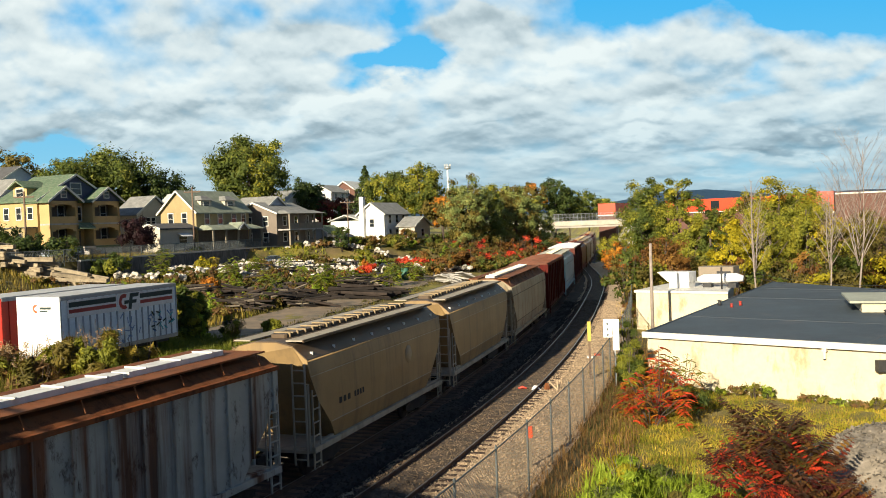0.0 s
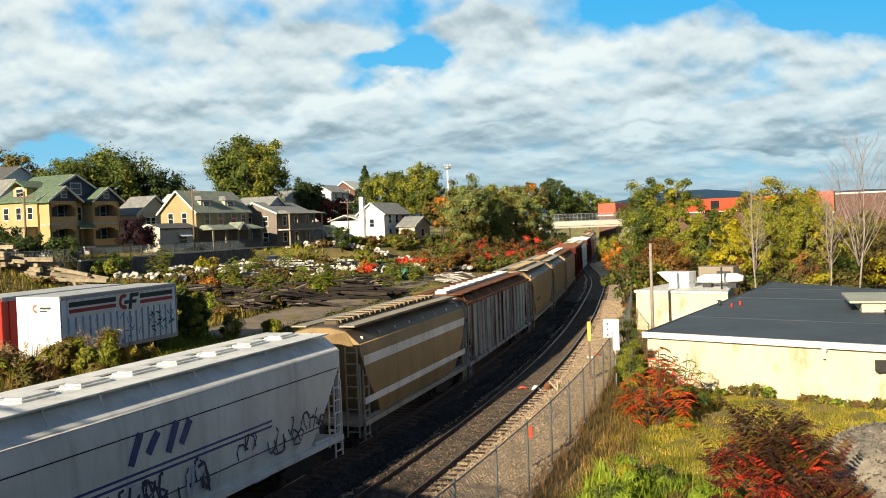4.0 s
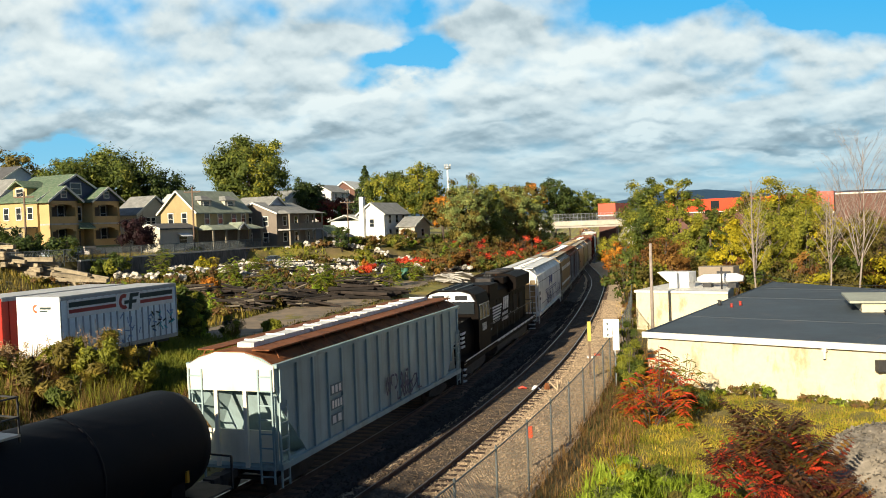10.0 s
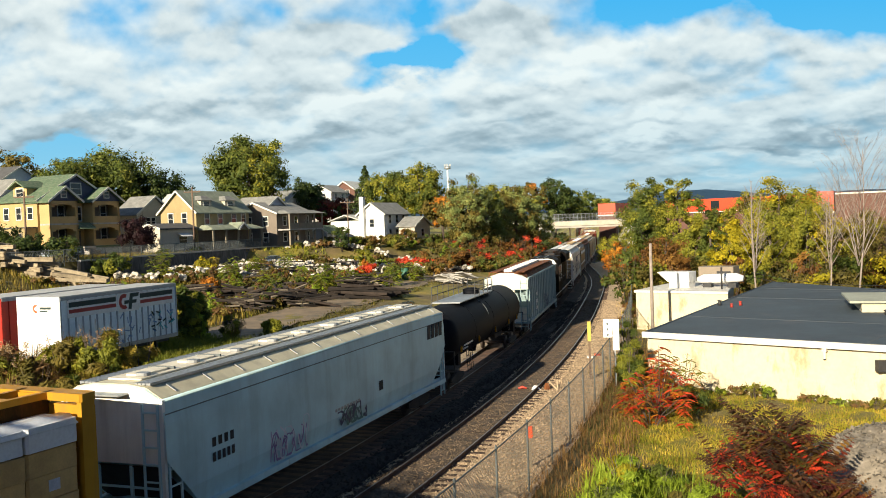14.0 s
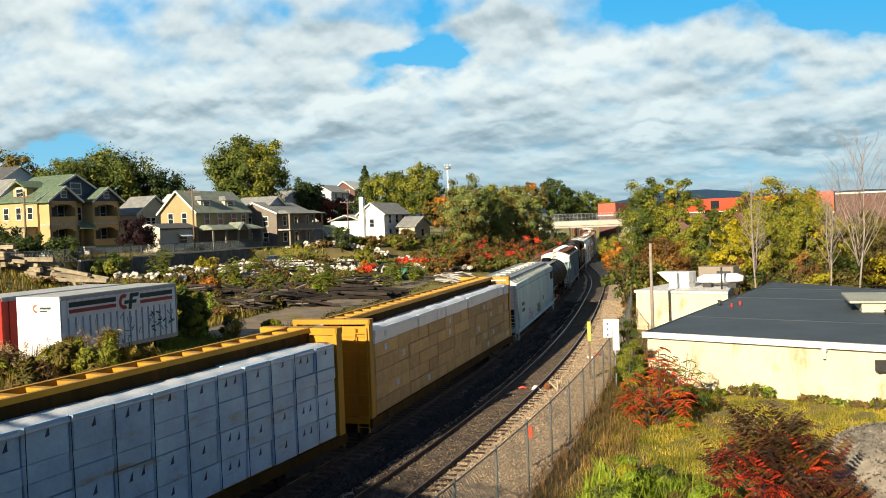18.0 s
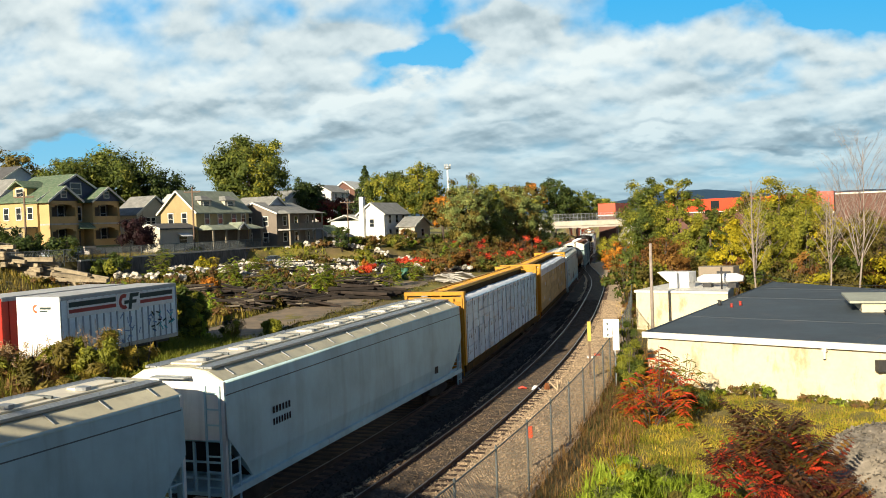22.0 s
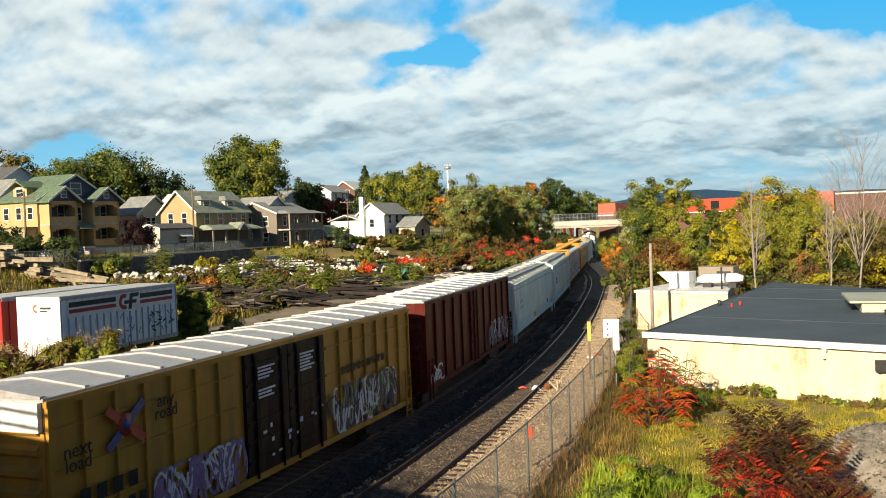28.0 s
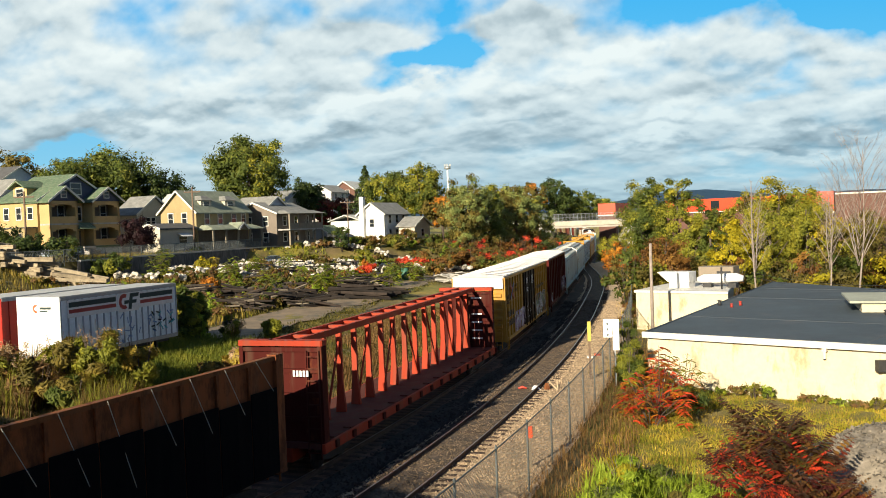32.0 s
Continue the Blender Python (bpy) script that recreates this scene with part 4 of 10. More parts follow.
def centerbeam(name, L, label, paint, load=None, load_mat=None, wrap=None, deck_mat=None, H=4.72, wall=None):
    """A centre-beam flat car: deck, two end bulkheads, a trussed centre wall, and packs of lumber where loaded."""
    t = thing(name, pose(0, 0, 0), label, "freight car", "cars of the freight train")
    part("deck", Form().box(-1.45, -L / 2, 0.92, 1.45, L / 2, 1.12), deck_mat or paint, t)
    S_ = Form()
    for sx in (-1, 1):
        S_.box(min(sx * 1.4, sx * 1.56), -L / 2, 0.78, max(sx * 1.4, sx * 1.56), L / 2, 1.1)
    S_.box(-0.35, -L / 2, 0.45, 0.35, L / 2, 0.92)
    part("side_sill", S_, M_SILLSHADE if load else paint, t)
    for e in (-1, 1):
        y = e * (L / 2 - 0.25)
        part("bulkhead", Form().box(-1.38, y - 0.08, 1.1, 1.38, y + 0.08, H - 0.25), wall or paint, t)
        for sx in (-1, 1):
            part("bulkhead_post", Form().box(sx * 1.45 - 0.07, y - 0.18, 1.1, sx * 1.45 + 0.07, y + 0.18, H - 0.1), wall or paint, t)
        part("bulkhead_cap", Form().box(-1.55, y - 0.22, H - 0.16, 1.55, y + 0.22, H + 0.02, bevel=0.05), paint, t)
        for z in (1.8, 2.6, 3.4, 4.1):
            part("bulkhead_rib", Form().box(-1.38, y - 0.16, z, 1.38, y + 0.16, z + 0.14), wall or paint, t)
        ladder(t, 1.2, e * (L / 2 - 0.02), 0.6, H - 0.3, wall or paint, "x")
    n = 18 if load else 15
    # top beam: two rails with cross members, open between
    TB = Form()
    for sx in (-1, 1):
        TB.box(sx * 0.44 - 0.07, -L / 2 + 0.2, H - (0.13 if load else 0.2), sx * 0.44 + 0.07, L / 2 - 0.2, H + 0.02)
    part("top_beam", TB, paint, t)
    if load:
        for sx in (-1, 1):
            part("beam_web", Form().box(sx * 0.36 - 0.03, -L / 2 + 0.3, H - 0.62, sx * 0.36 + 0.03, L / 2 - 0.3, H - 0.13), M_SILLSHADE, t)
    rungs = int(n * 1.35) if load else n
    for k in range(rungs + 1):
        y = -L / 2 + 0.4 + (L - 0.8) * k / rungs
        part("top_cross_member", Form().box(-0.4, y - 0.12, H - 0.12, 0.4, y + 0.12, H - 0.01, bevel=0.04), paint, t)
    for k in range(n + 1):
        y = -L / 2 + 0.5 + (L - 1.0) * k / n
        C = Form().loft([[Vector((sx, y + sy, z)) for sx, sy in ((-w, -0.07), (w, -0.07), (w, 0.07), (-w, 0.07))] for z, w in (((1.1, 0.26), (3.0, 0.12), (H - 0.1, 0.2)) if load else ((1.1, 0.2), (2.2, 0.11), (H - 0.1, 0.1)))])
        part("column", C, paint, t)
        if k < n and not load:
            y1 = y + (L - 1.0) / n
            a, b = ((y, y1) if k < n / 2 else (y1, y))
            part("brace", Form().bar((0.05, a, 1.15), (0.05, b, H - 0.3), 0.07, 0.07), paint, t) if k % 2 == 0 else None
        if not load:
            part("deck_cleat", Form().box(1.2, y + 0.3, 1.12, 1.5, y + 0.42, 1.17), deck_mat or paint, t)
            part("sill_pocket", Form().box(1.56, y + 0.25, 0.82, 1.62, y + 0.5, 1.06), wall or paint, t)
    if load:
        rng = random.Random(load)
        z = 1.13
        wrapped = load >= 50
        heights = (0.79, 0.76, 0.40, 0.40, 0.79) if wrapped else (0.525,) * 6
        rows, ph = len(heights), sum(heights) / len(heights)
        # packs of lumber in rows on both sides of the beam
        cols = int((L - 1.1) / 1.22)
        step_y = (L - 1.1) / cols
        for sx in (-1, 1):
            z0 = z
            for r, hh in enumerate(heights):
                y, k = -L / 2 + 0.55, 0
                while y < L / 2 - 0.7:
                    if wrapped:
                        w = step_y
                    else:
                        w = min(step_y * (2 if rng.random() < 0.35 else 1), L / 2 - 0.55 - y)
                    jx, jz = rng.uniform(-0.03, 0.03), rng.uniform(-0.02, 0.012)
                    x0, x1 = (0.45, 1.5 + jx) if sx > 0 else (-1.5 - jx, -0.45)
                    lap = rng.uniform(-0.02, 0.02)
                    mt = wrap if (r == rows - 1 and not wrapped) else load_mat
                    part("lumber_pack", Form().box(x0, y + 0.008 + lap, z0 + 0.012, x1, y + w - 0.008 + lap, z0 + hh - 0.006 + jz, bevel=0.05), mt, t)
                    if sx > 0 and wrapped and hh > 0.5:
                        for q in ((0.3, 0.62) if k % 3 == 0 else (0.45,)):
                            a, b = y + w * q, z0 + hh * rng.uniform(0.45, 0.62)
                            part("print_mark", Form().loft([[Vector((xx, a, b)), Vector((xx, a + 0.13, b + 0.02)), Vector((xx, a + 0.12, b + 0.24))] for xx in (x1 + 0.002, x1 + 0.008)]), M_SPRAYB, t)
                    if sx > 0 and not wrapped and rng.random() < 0.22:
                        part("pack_label", Form().box(x1 + 0.002, y + w * 0.4, z0 + 0.16, x1 + 0.008, y + w * 0.4 + 0.28, z0 + 0.4), M_SPRAYW, t)
                    y += w
                    k += 1
                z0 += hh
            for k in range(cols if wrapped else 0):
                y = -L / 2 + 0.55 + step_y * (k + 0.02)
                xx = sx * 1.545
                part("strap", Form().bar((xx, y, z + 0.02), (xx, y + rng.uniform(-0.05, 0.05), z + rows * ph), 0.014, 0.014), M_LETTER, t)
        TOPW = Form()
        for sx in (-1, 1):
            y = -L / 2 + 0.55
            zt = z + rows * ph
            rr = []
            while y <= L / 2 - 0.5:
                zz = zt + 0.02 + rng.uniform(0, 0.09) + (0.07 if rng.random() < 0.1 else 0)
                rr.append([Vector((sx * 0.95, y, zz - 0.01)), Vector((sx * 1.3, y, zz)), Vector((sx * 1.545, y, zt - 0.12)), Vector((sx * 1.53, y, zt - 0.14)), Vector((sx * 1.25, y, zt - 0.03)), Vector((sx * 0.95, y, zt - 0.02))])
                y += 0.3
            TOPW.loft(rr, smooth=True)
        part("plastic_wrap", TOPW, wrap, t, "crumpled white plastic wrap")
    running_gear(t, L)
    return t


def tank_car(name, L, label, paint):
    t = thing(name, pose(0, 0, 0), label, "freight car", "cars of the freight train")
    r, zc, n = 1.42, 2.52, 28
    rings = []
    h = L / 2 - 0.3
    for y, k in ((-h, 0.02), (-h + 0.05, 0.45), (-h + 0.2, 0.75), (-h + 0.45, 0.93), (-h + 0.8, 1.0), (h - 0.8, 1.0), (h - 0.45, 0.93), (h - 0.2, 0.75), (h - 0.05, 0.45), (h, 0.02)):
        rings.append([Vector((math.cos(a) * r * k, y, zc + math.sin(a) * r * k)) for a in [2 * math.pi * i / n for i in range(n)]])
    part("tank", Form().loft(rings, smooth=True), paint, t)
    for y in (-h / 2, 0, h / 2):
        part("weld_band", Form().tube([(0, y - 0.04, zc), (0, y + 0.04, zc)], r + 0.012, 28), paint, t)
    top = zc + r
    F = Form().tube([(0, 0.5, top - 0.1), (0, 0.5, top + 0.3)], 0.48, 16).tube([(0, 0.5, top + 0.28), (0, 0.5, top + 0.4)], [0.53, 0.3], 16)
    part("valve_dome", F, paint, t)
    part("platform", Form().box(-0.78, -5.0, top + 0.01, 0.78, 2.6, top + 0.06), M_STEEL, t, "grey steel top platform")
    runs = (("guard_rail", -0.74, -5.0, 7), ("guard_rail", 0.74, -1.6, 4))
    for nm, x, y0, posts in runs:
        G = Form()
        for k in range(posts + 1):
            y = y0 + (2.6 - y0) * k / posts
            G.bar((x, y, top - 0.12), (x, y, top + 0.85), 0.035, 0.035)
        for z in (0.42, 0.85):
            G.bar((x, y0, top + z), (x, 2.6, top + z), 0.035, 0.035)
        part(nm, G, M_DARKSTEEL, t)
    G = Form()
    for z in (0.42, 0.85):
        G.bar((-0.74, 2.6, top + z), (0.74, 2.6, top + z), 0.035, 0.035)
    part("guard_rail", G, M_DARKSTEEL, t)
    for e in (-1, 1):
        y0, y1 = sorted((e * L / 2, e * (L / 2 - 4.2)))
        for sx in (-1, 1):
            part("stub_sill", Form().box(sx * 0.3 - 0.12, y0, 0.85, sx * 0.3 + 0.12, y1, 1.1), M_TRUCK, t)
        d0, d1 = sorted((e * L / 2, e * (L / 2 - 1.2)))
        part("end_deck", Form().box(-1.4, d0, 1.1, 1.4, d1, 1.16), M_TRUCK, t)
        part("cradle", Form().box(-1.15, e * (h - 1.6) - 0.25, 1.0, 1.15, e * (h - 1.6) + 0.25, 1.8), paint, t)
        H_ = Form()
        for sx in (-1, 1):
            H_.bar((sx * 1.4, e * (L / 2 - 0.05), 1.1), (sx * 1.4, e * (L / 2 - 0.05), 2.0), 0.05, 0.05)
        H_.bar((-1.4, e * (L / 2 - 0.05), 2.0), (1.4, e * (L / 2 - 0.05), 2.0), 0.05, 0.05)
        part("end_handrail", H_, M_DARKSTEEL, t)
    # outlet valve and step irons under the belly
    part("outlet_valve", Form().tube([(0, 0.2, 0.72), (0, 0.2, 1.2)], [0.22, 0.34], 12), paint, t)
    for y in (-5.6, -4.9, 4.8):
        st = Form()
        for q in (-0.22, 0.22):
            st.bar((1.3, y + q, 0.55), (1.22, y + q, 2.0), 0.03, 0.03)
        for q in range(4):
            st.bar((1.295 - q * 0.014, y - 0.22, 0.58 + q * 0.26), (1.295 - q * 0.014, y + 0.22, 0.58 + q * 0.26), 0.03, 0.03)
        part("step_iron", st, M_DARKSTEEL, t)
    hoop = [(math.sin(q) * (r + 0.06), -1.0 - 0.25 * math.sin(q), zc + math.cos(q) * (r + 0.06)) for q in [0.55 + 0.12 * i for i in range(7)]]
    part("grab_hoop", Form().tube([Vector(p) for p in hoop], 0.02, 6), M_FENCE, t)
    running_gear(t, L)
    return t


def locomotive(name, L, label):
    """A six-axle diesel with a wide cab; the cab faces the rear of the train."""
    t = thing(name, pose(0, 0, 0), label, "locomotive", "cars of the freight train")
    paint = M_LOCO
    part("frame", Form().box(-1.5, -L / 2, 1.0, 1.5, L / 2, 1.35), paint, t)
    part("frame_stripe", Form().box(1.5, -L / 2 + 0.4, 1.27, 1.51, L / 2 - 0.4, 1.33).box(-1.51, -L / 2 + 0.4, 1.27, -1.5, L / 2 - 0.4, 1.33), M_LETTERW, t)
    part("fuel_tank", Form().loft([[Vector((x, y, z)) for x, z in ((-1.2, 0.4), (1.2, 0.4), (1.45, 0.7), (1.45, 1.0), (-1.45, 1.0), (-1.45, 0.7))] for y in (-2.6, 3.2)]), M_TRUCK, t)
    y0 = -L / 2
    cab = part("cab", Form().loft([cross([(-1.5, 1.35), (1.5, 1.35), (1.5, 3.6), (1.35, 4.3), (0.9, 4.55), (-0.9, 4.55), (-1.35, 4.3), (-1.5, 3.6)], y) for y in (y0 + 3.4, y0 + 6.2)]), paint, t)
    nose = Form().loft([[Vector((x, y0 + 1.35 + (0.25 if z > 2.2 else 0), z)) for x, z in ((-0.95, 1.35), (0.95, 1.35), (1.0, 2.3), (0.85, 2.95), (-0.85, 2.95), (-1.0, 2.3))], [Vector((x, y0 + 3.4, z)) for x, z in ((-1.2, 1.35), (1.2, 1.35), (1.25, 2.4), (1.1, 3.15), (-1.1, 3.15), (-1.25, 2.4))]])
    part("nose", nose, paint, t)
    NS = Form()
    for k in range(4):
        z = 1.75 + k * 0.22
        NS.box(-0.93, y0 + 1.34 - 0.01, z, 0.93, y0 + 1.36, z + 0.11)
        NS.box(0.97, y0 + 1.45, z, 1.06, y0 + 2.6, z + 0.11)
    part("nose_stripe", NS, M_LETTERW, t)
    for a in (-1.3, 0.1):
        part("windscreen", Form().box(a, y0 + 3.34, 3.3, a + 1.2, y0 + 3.4, 3.9), M_GLASS, cab)
    part("white_brow", Form().loft([[Vector((x, y0 + 3.3, z)) for x, z in ((-1.34, 3.95), (1.34, 3.95), (1.1, 4.32), (0.6, 4.46), (-0.6, 4.46), (-1.1, 4.32))], [Vector((x, y0 + 3.45, z)) for x, z in ((-1.36, 3.95), (1.36, 3.95), (1.12, 4.34), (0.62, 4.48), (-0.62, 4.48), (-1.12, 4.34))]]), M_LETTERW, cab, "white brow over the windscreen")
    for a in (-0.95, 0.3):
        part("number_board", Form().box(a, y0 + 3.26, 4.05, a + 0.65, y0 + 3.3, 4.28), M_LETTER, cab)
    for k in range(3):
        y = y0 + 3.75 + k * 0.78
        part("side_window", Form().box(1.5, y, 2.98, 1.512, y + 0.62, 3.72), M_GLASS, cab)
        for a, b, c, d in ((y - 0.05, 2.93, y, 3.77), (y + 0.62, 2.93, y + 0.67, 3.77), (y, 2.93, y + 0.62, 2.98), (y, 3.72, y + 0.62, 3.77)):
            part("window_trim", Form().box(1.5, a, b, 1.525, c, d), M_STEEL, cab)
    hood = part("hood", Form().loft([cross([(-0.95, 1.35), (0.95, 1.35), (0.95, 3.9), (0.7, 4.25), (-0.7, 4.25), (-0.95, 3.9)], y) for y in (y0 + 6.2, L / 2 - 0.9)]), paint, t)
    part("radiator_housing", Form().loft([cross([(-0.95, 3.5), (0.95, 3.5), (1.5, 3.75), (1.5, 4.5), (1.0, 4.72), (-1.0, 4.72), (-1.5, 4.5), (-1.5, 3.75)], y) for y in (L / 2 - 7.2, L / 2 - 2.2)]), paint, t)
    for k in range(3):
        y = L / 2 - 6.4 + k * 1.6
        part("radiator_fan", Form().tube([(0, y, 4.7), (0, y, 4.84)], 0.68, 18), M_TRUCK, t)
    part("dynamic_brake_box", Form().box(-1.2, y0 + 7.6, 3.6, 1.2, y0 + 10.0, 4.5, bevel=0.08), paint, t)
    part("exhaust_outlet", Form().box(-0.5, y0 + 11.3, 4.25, 0.5, y0 + 12.3, 4.62, bevel=0.05), M_TRUCK, t)
    part("air_intake", Form().box(-1.0, y0 + 12.8, 4.2, 1.0, y0 + 14.4, 4.58, bevel=0.06), paint, t)
    HN = Form()
    for dx in (-0.16, 0, 0.16):
        HN.tube([(dx, y0 + 13.1, 4.7), (dx, y0 + 12.6, 4.7)], [0.05, 0.11], 8)
    HN.box(-0.2, y0 + 13.0, 4.55, 0.2, y0 + 13.1, 4.72)
    part("air_horn", HN, M_DARKSTEEL, t)
    for k in range(12):
        y = y0 + 6.5 + k * 1.02
        part("hood_door", Form().box(0.95, y, 1.5, 0.975, y + 0.92, 3.4), paint, hood)
    HR = Form()
    for sx in (-1, 1):
        for k in range(9):
            y = y0 + 6.4 + k * 1.75
            HR.bar((sx * 1.46, y, 1.35), (sx * 1.46, y, 2.4), 0.035, 0.035)
        HR.bar((sx * 1.46, y0 + 6.4, 2.4), (sx * 1.46, y0 + 20.4, 2.4), 0.035, 0.035)
    for e in (-1, 1):
        for x in (-1.3, -0.45, 0.45, 1.3):
            HR.bar((x, e * (L / 2 - 0.1), 1.35), (x, e * (L / 2 - 0.1), 2.4), 0.04, 0.04)
        HR.bar((-1.3, e * (L / 2 - 0.1), 2.4), (-0.45, e * (L / 2 - 0.1), 2.4), 0.04, 0.04)
        HR.bar((1.3, e * (L / 2 - 0.1), 2.4), (0.45, e * (L / 2 - 0.1), 2.4), 0.04, 0.04)
    part("handrail", HR, M_DARKSTEEL, t)
    for e in (-1, 1):
        for k in range(4):
            z = 0.3 + k * 0.28
            for sx in (-1, 1):
                part("step", Form().box(min(sx * 1.05, sx * 1.5), min(e * (L / 2 - 0.05), e * (L / 2 - 0.55)), z, max(sx * 1.05, sx * 1.5), max(e * (L / 2 - 0.05), e * (L / 2 - 0.55)), z + 0.05), M_LETTERW, t)
        part("pilot", Form().box(-1.4, e * (L / 2) - 0.1, 0.2, 1.4, e * (L / 2) + 0.1, 1.0), M_TRUCK, t)
        part("headlight", Form().tube([(-0.15, y0 + 3.22, 4.3), (-0.15, y0 + 3.28, 4.3)], 0.1, 10), M_LETTERW, t) if e < 0 else None
    # plain shapes on the long hood: six speed lines, a bold mark, two rows of bars
    for k in range(6):
        z = 2.1 + k * 0.17
        part("speed_line", Form().loft([[Vector((x, y0 + a, b)) for a, b in ((9.3, z), (11.2 + 0.16 * k, z), (11.3 + 0.16 * k, z + 0.1), (9.3, z + 0.1))] for x in (0.98, 0.99)]), M_LETTERW, t)
    for dy in (0.0, 0.62, 1.22):
        part("logo_shape", Form().loft([[Vector((x, y0 + 12.35 + dy + a, z)) for a, z in ((0.0, 2.6), (0.42, 2.6), (0.62, 3.36), (0.2, 3.36))] for x in (0.98, 0.992)]), M_LETTERW, t)
    bars(t, y0 + 12.1, 2.25, 1.9, 0.2, 7, M_LETTERW, x=0.98)
    bars(t, y0 + 12.0, 1.92, 2.0, 0.2, 8, M_LETTERW, x=0.98)
    bars(t, y0 + 4.3, 2.3, 1.0, 0.4, 4, M_LETTERW, x=1.503)
    for k in range(10):
        y = y0 + 8.0 + k * 1.25
        part("walkway_stripe", Form().box(1.512, y, 1.2, 1.518, y + 0.95, 1.33), M_LETTERW, t)
    for k, (dy, z) in enumerate(((7.0, 3.1), (7.0, 1.9), (8.7, 3.0), (8.7, 1.8), (14.6, 2.2), (15.8, 2.0), (16.9, 2.2))):
        part("door_handle", Form().box(0.978, y0 + dy, z, 1.0, y0 + dy + 0.2, z + 0.07), M_STEEL, t)
    for k in range(2):
        part("intake_grille", Form().box(0.975, L / 2 - 3.4 - k * 2.2, 1.9, 0.99, L / 2 - 2.2 - k * 2.2, 3.2), M_BLACK, hood)
    for x in (-0.5, 0.2):
        part("roof_rib", Form().box(x, y0 + 3.7, 4.5, x + 0.1, y0 + 7.5, 4.6), M_FENCE, t)
    for e in (-1, 1):
        yb = e * (L / 2 - 4.0)
        F = Form()
        for sx in (-1, 1):
            F.loft([[Vector((sx * 1.05 + w, yb + a, b)) for a, b in ((-2.3, 0.4), (-2.3, 0.7), (-1.8, 0.95), (1.8, 0.95), (2.3, 0.7), (2.3, 0.4), (1.2, 0.3), (-1.2, 0.3))] for w in (-0.08, 0.08)])
        b = part("truck", F, M_TRUCK, t)
        for dy in (-1.8, 0, 1.8):
            W = Form()
            for sx in (-0.75, 0.75):
                W.tube([(sx - 0.07, yb + dy, 0.53), (sx + 0.07, yb + dy, 0.53)], 0.53, 18)
            W.tube([(-1.0, yb + dy, 0.53), (1.0, yb + dy, 0.53)], 0.1, 8)
            part("wheelset", W, M_WHEEL, b)
        part("coupler", Form().box(-0.13, min(e * L / 2, e * (L / 2 + 0.9)), 0.75, 0.13, max(e * L / 2, e * (L / 2 + 0.9)), 1.02), M_TRUCK, t)
    return t


def glass(name):
    m, n, l = nodes_of(name)
    b = n["Principled BSDF"]
    b.inputs["Base Color"].default_value = (0.02, 0.025, 0.03, 1)
    b.inputs["Roughness"].default_value = 0.08
    return m


M_GLASS = glass("dark_window_glass")
M_LUMBER = surface("sawn_lumber", (0.68, 0.44, 0.17), 0.15, 2.5, 0.8, spread=0.3, bump=0.3)
M_WRAP = surface("white_plastic_wrap", (0.72, 0.76, 0.80), 0.08, 1.5, 0.4, bump=0.5, bump_scale=3)
# white wrap whose blue base imitates skylit shade; the brown stains are its own
M_SHADEWRAP = surface("shade_blued_white_wrap", (0.46, 0.70, 0.97), 0.2, 1.2, 0.4, spread=0.14, bump=1.0, bump_scale=3.5, wear=(0.38, 0.36, 0.30), wear_at=0.64, wear_scale=1.6, wear_stretch=(1, 0.35, 2))
M_BLACKWRAP = car_paint("black_tarpaulin_cloth", (0.006, 0.006, 0.007), 0.0, rough=0.9, gloss=0.03, run=0.2, dirt=(0.02, 0.018, 0.016))
M_WINEDOOR = car_paint("dark_maroon_door", (0.022, 0.014, 0.012), 0.15, gloss=0.08)

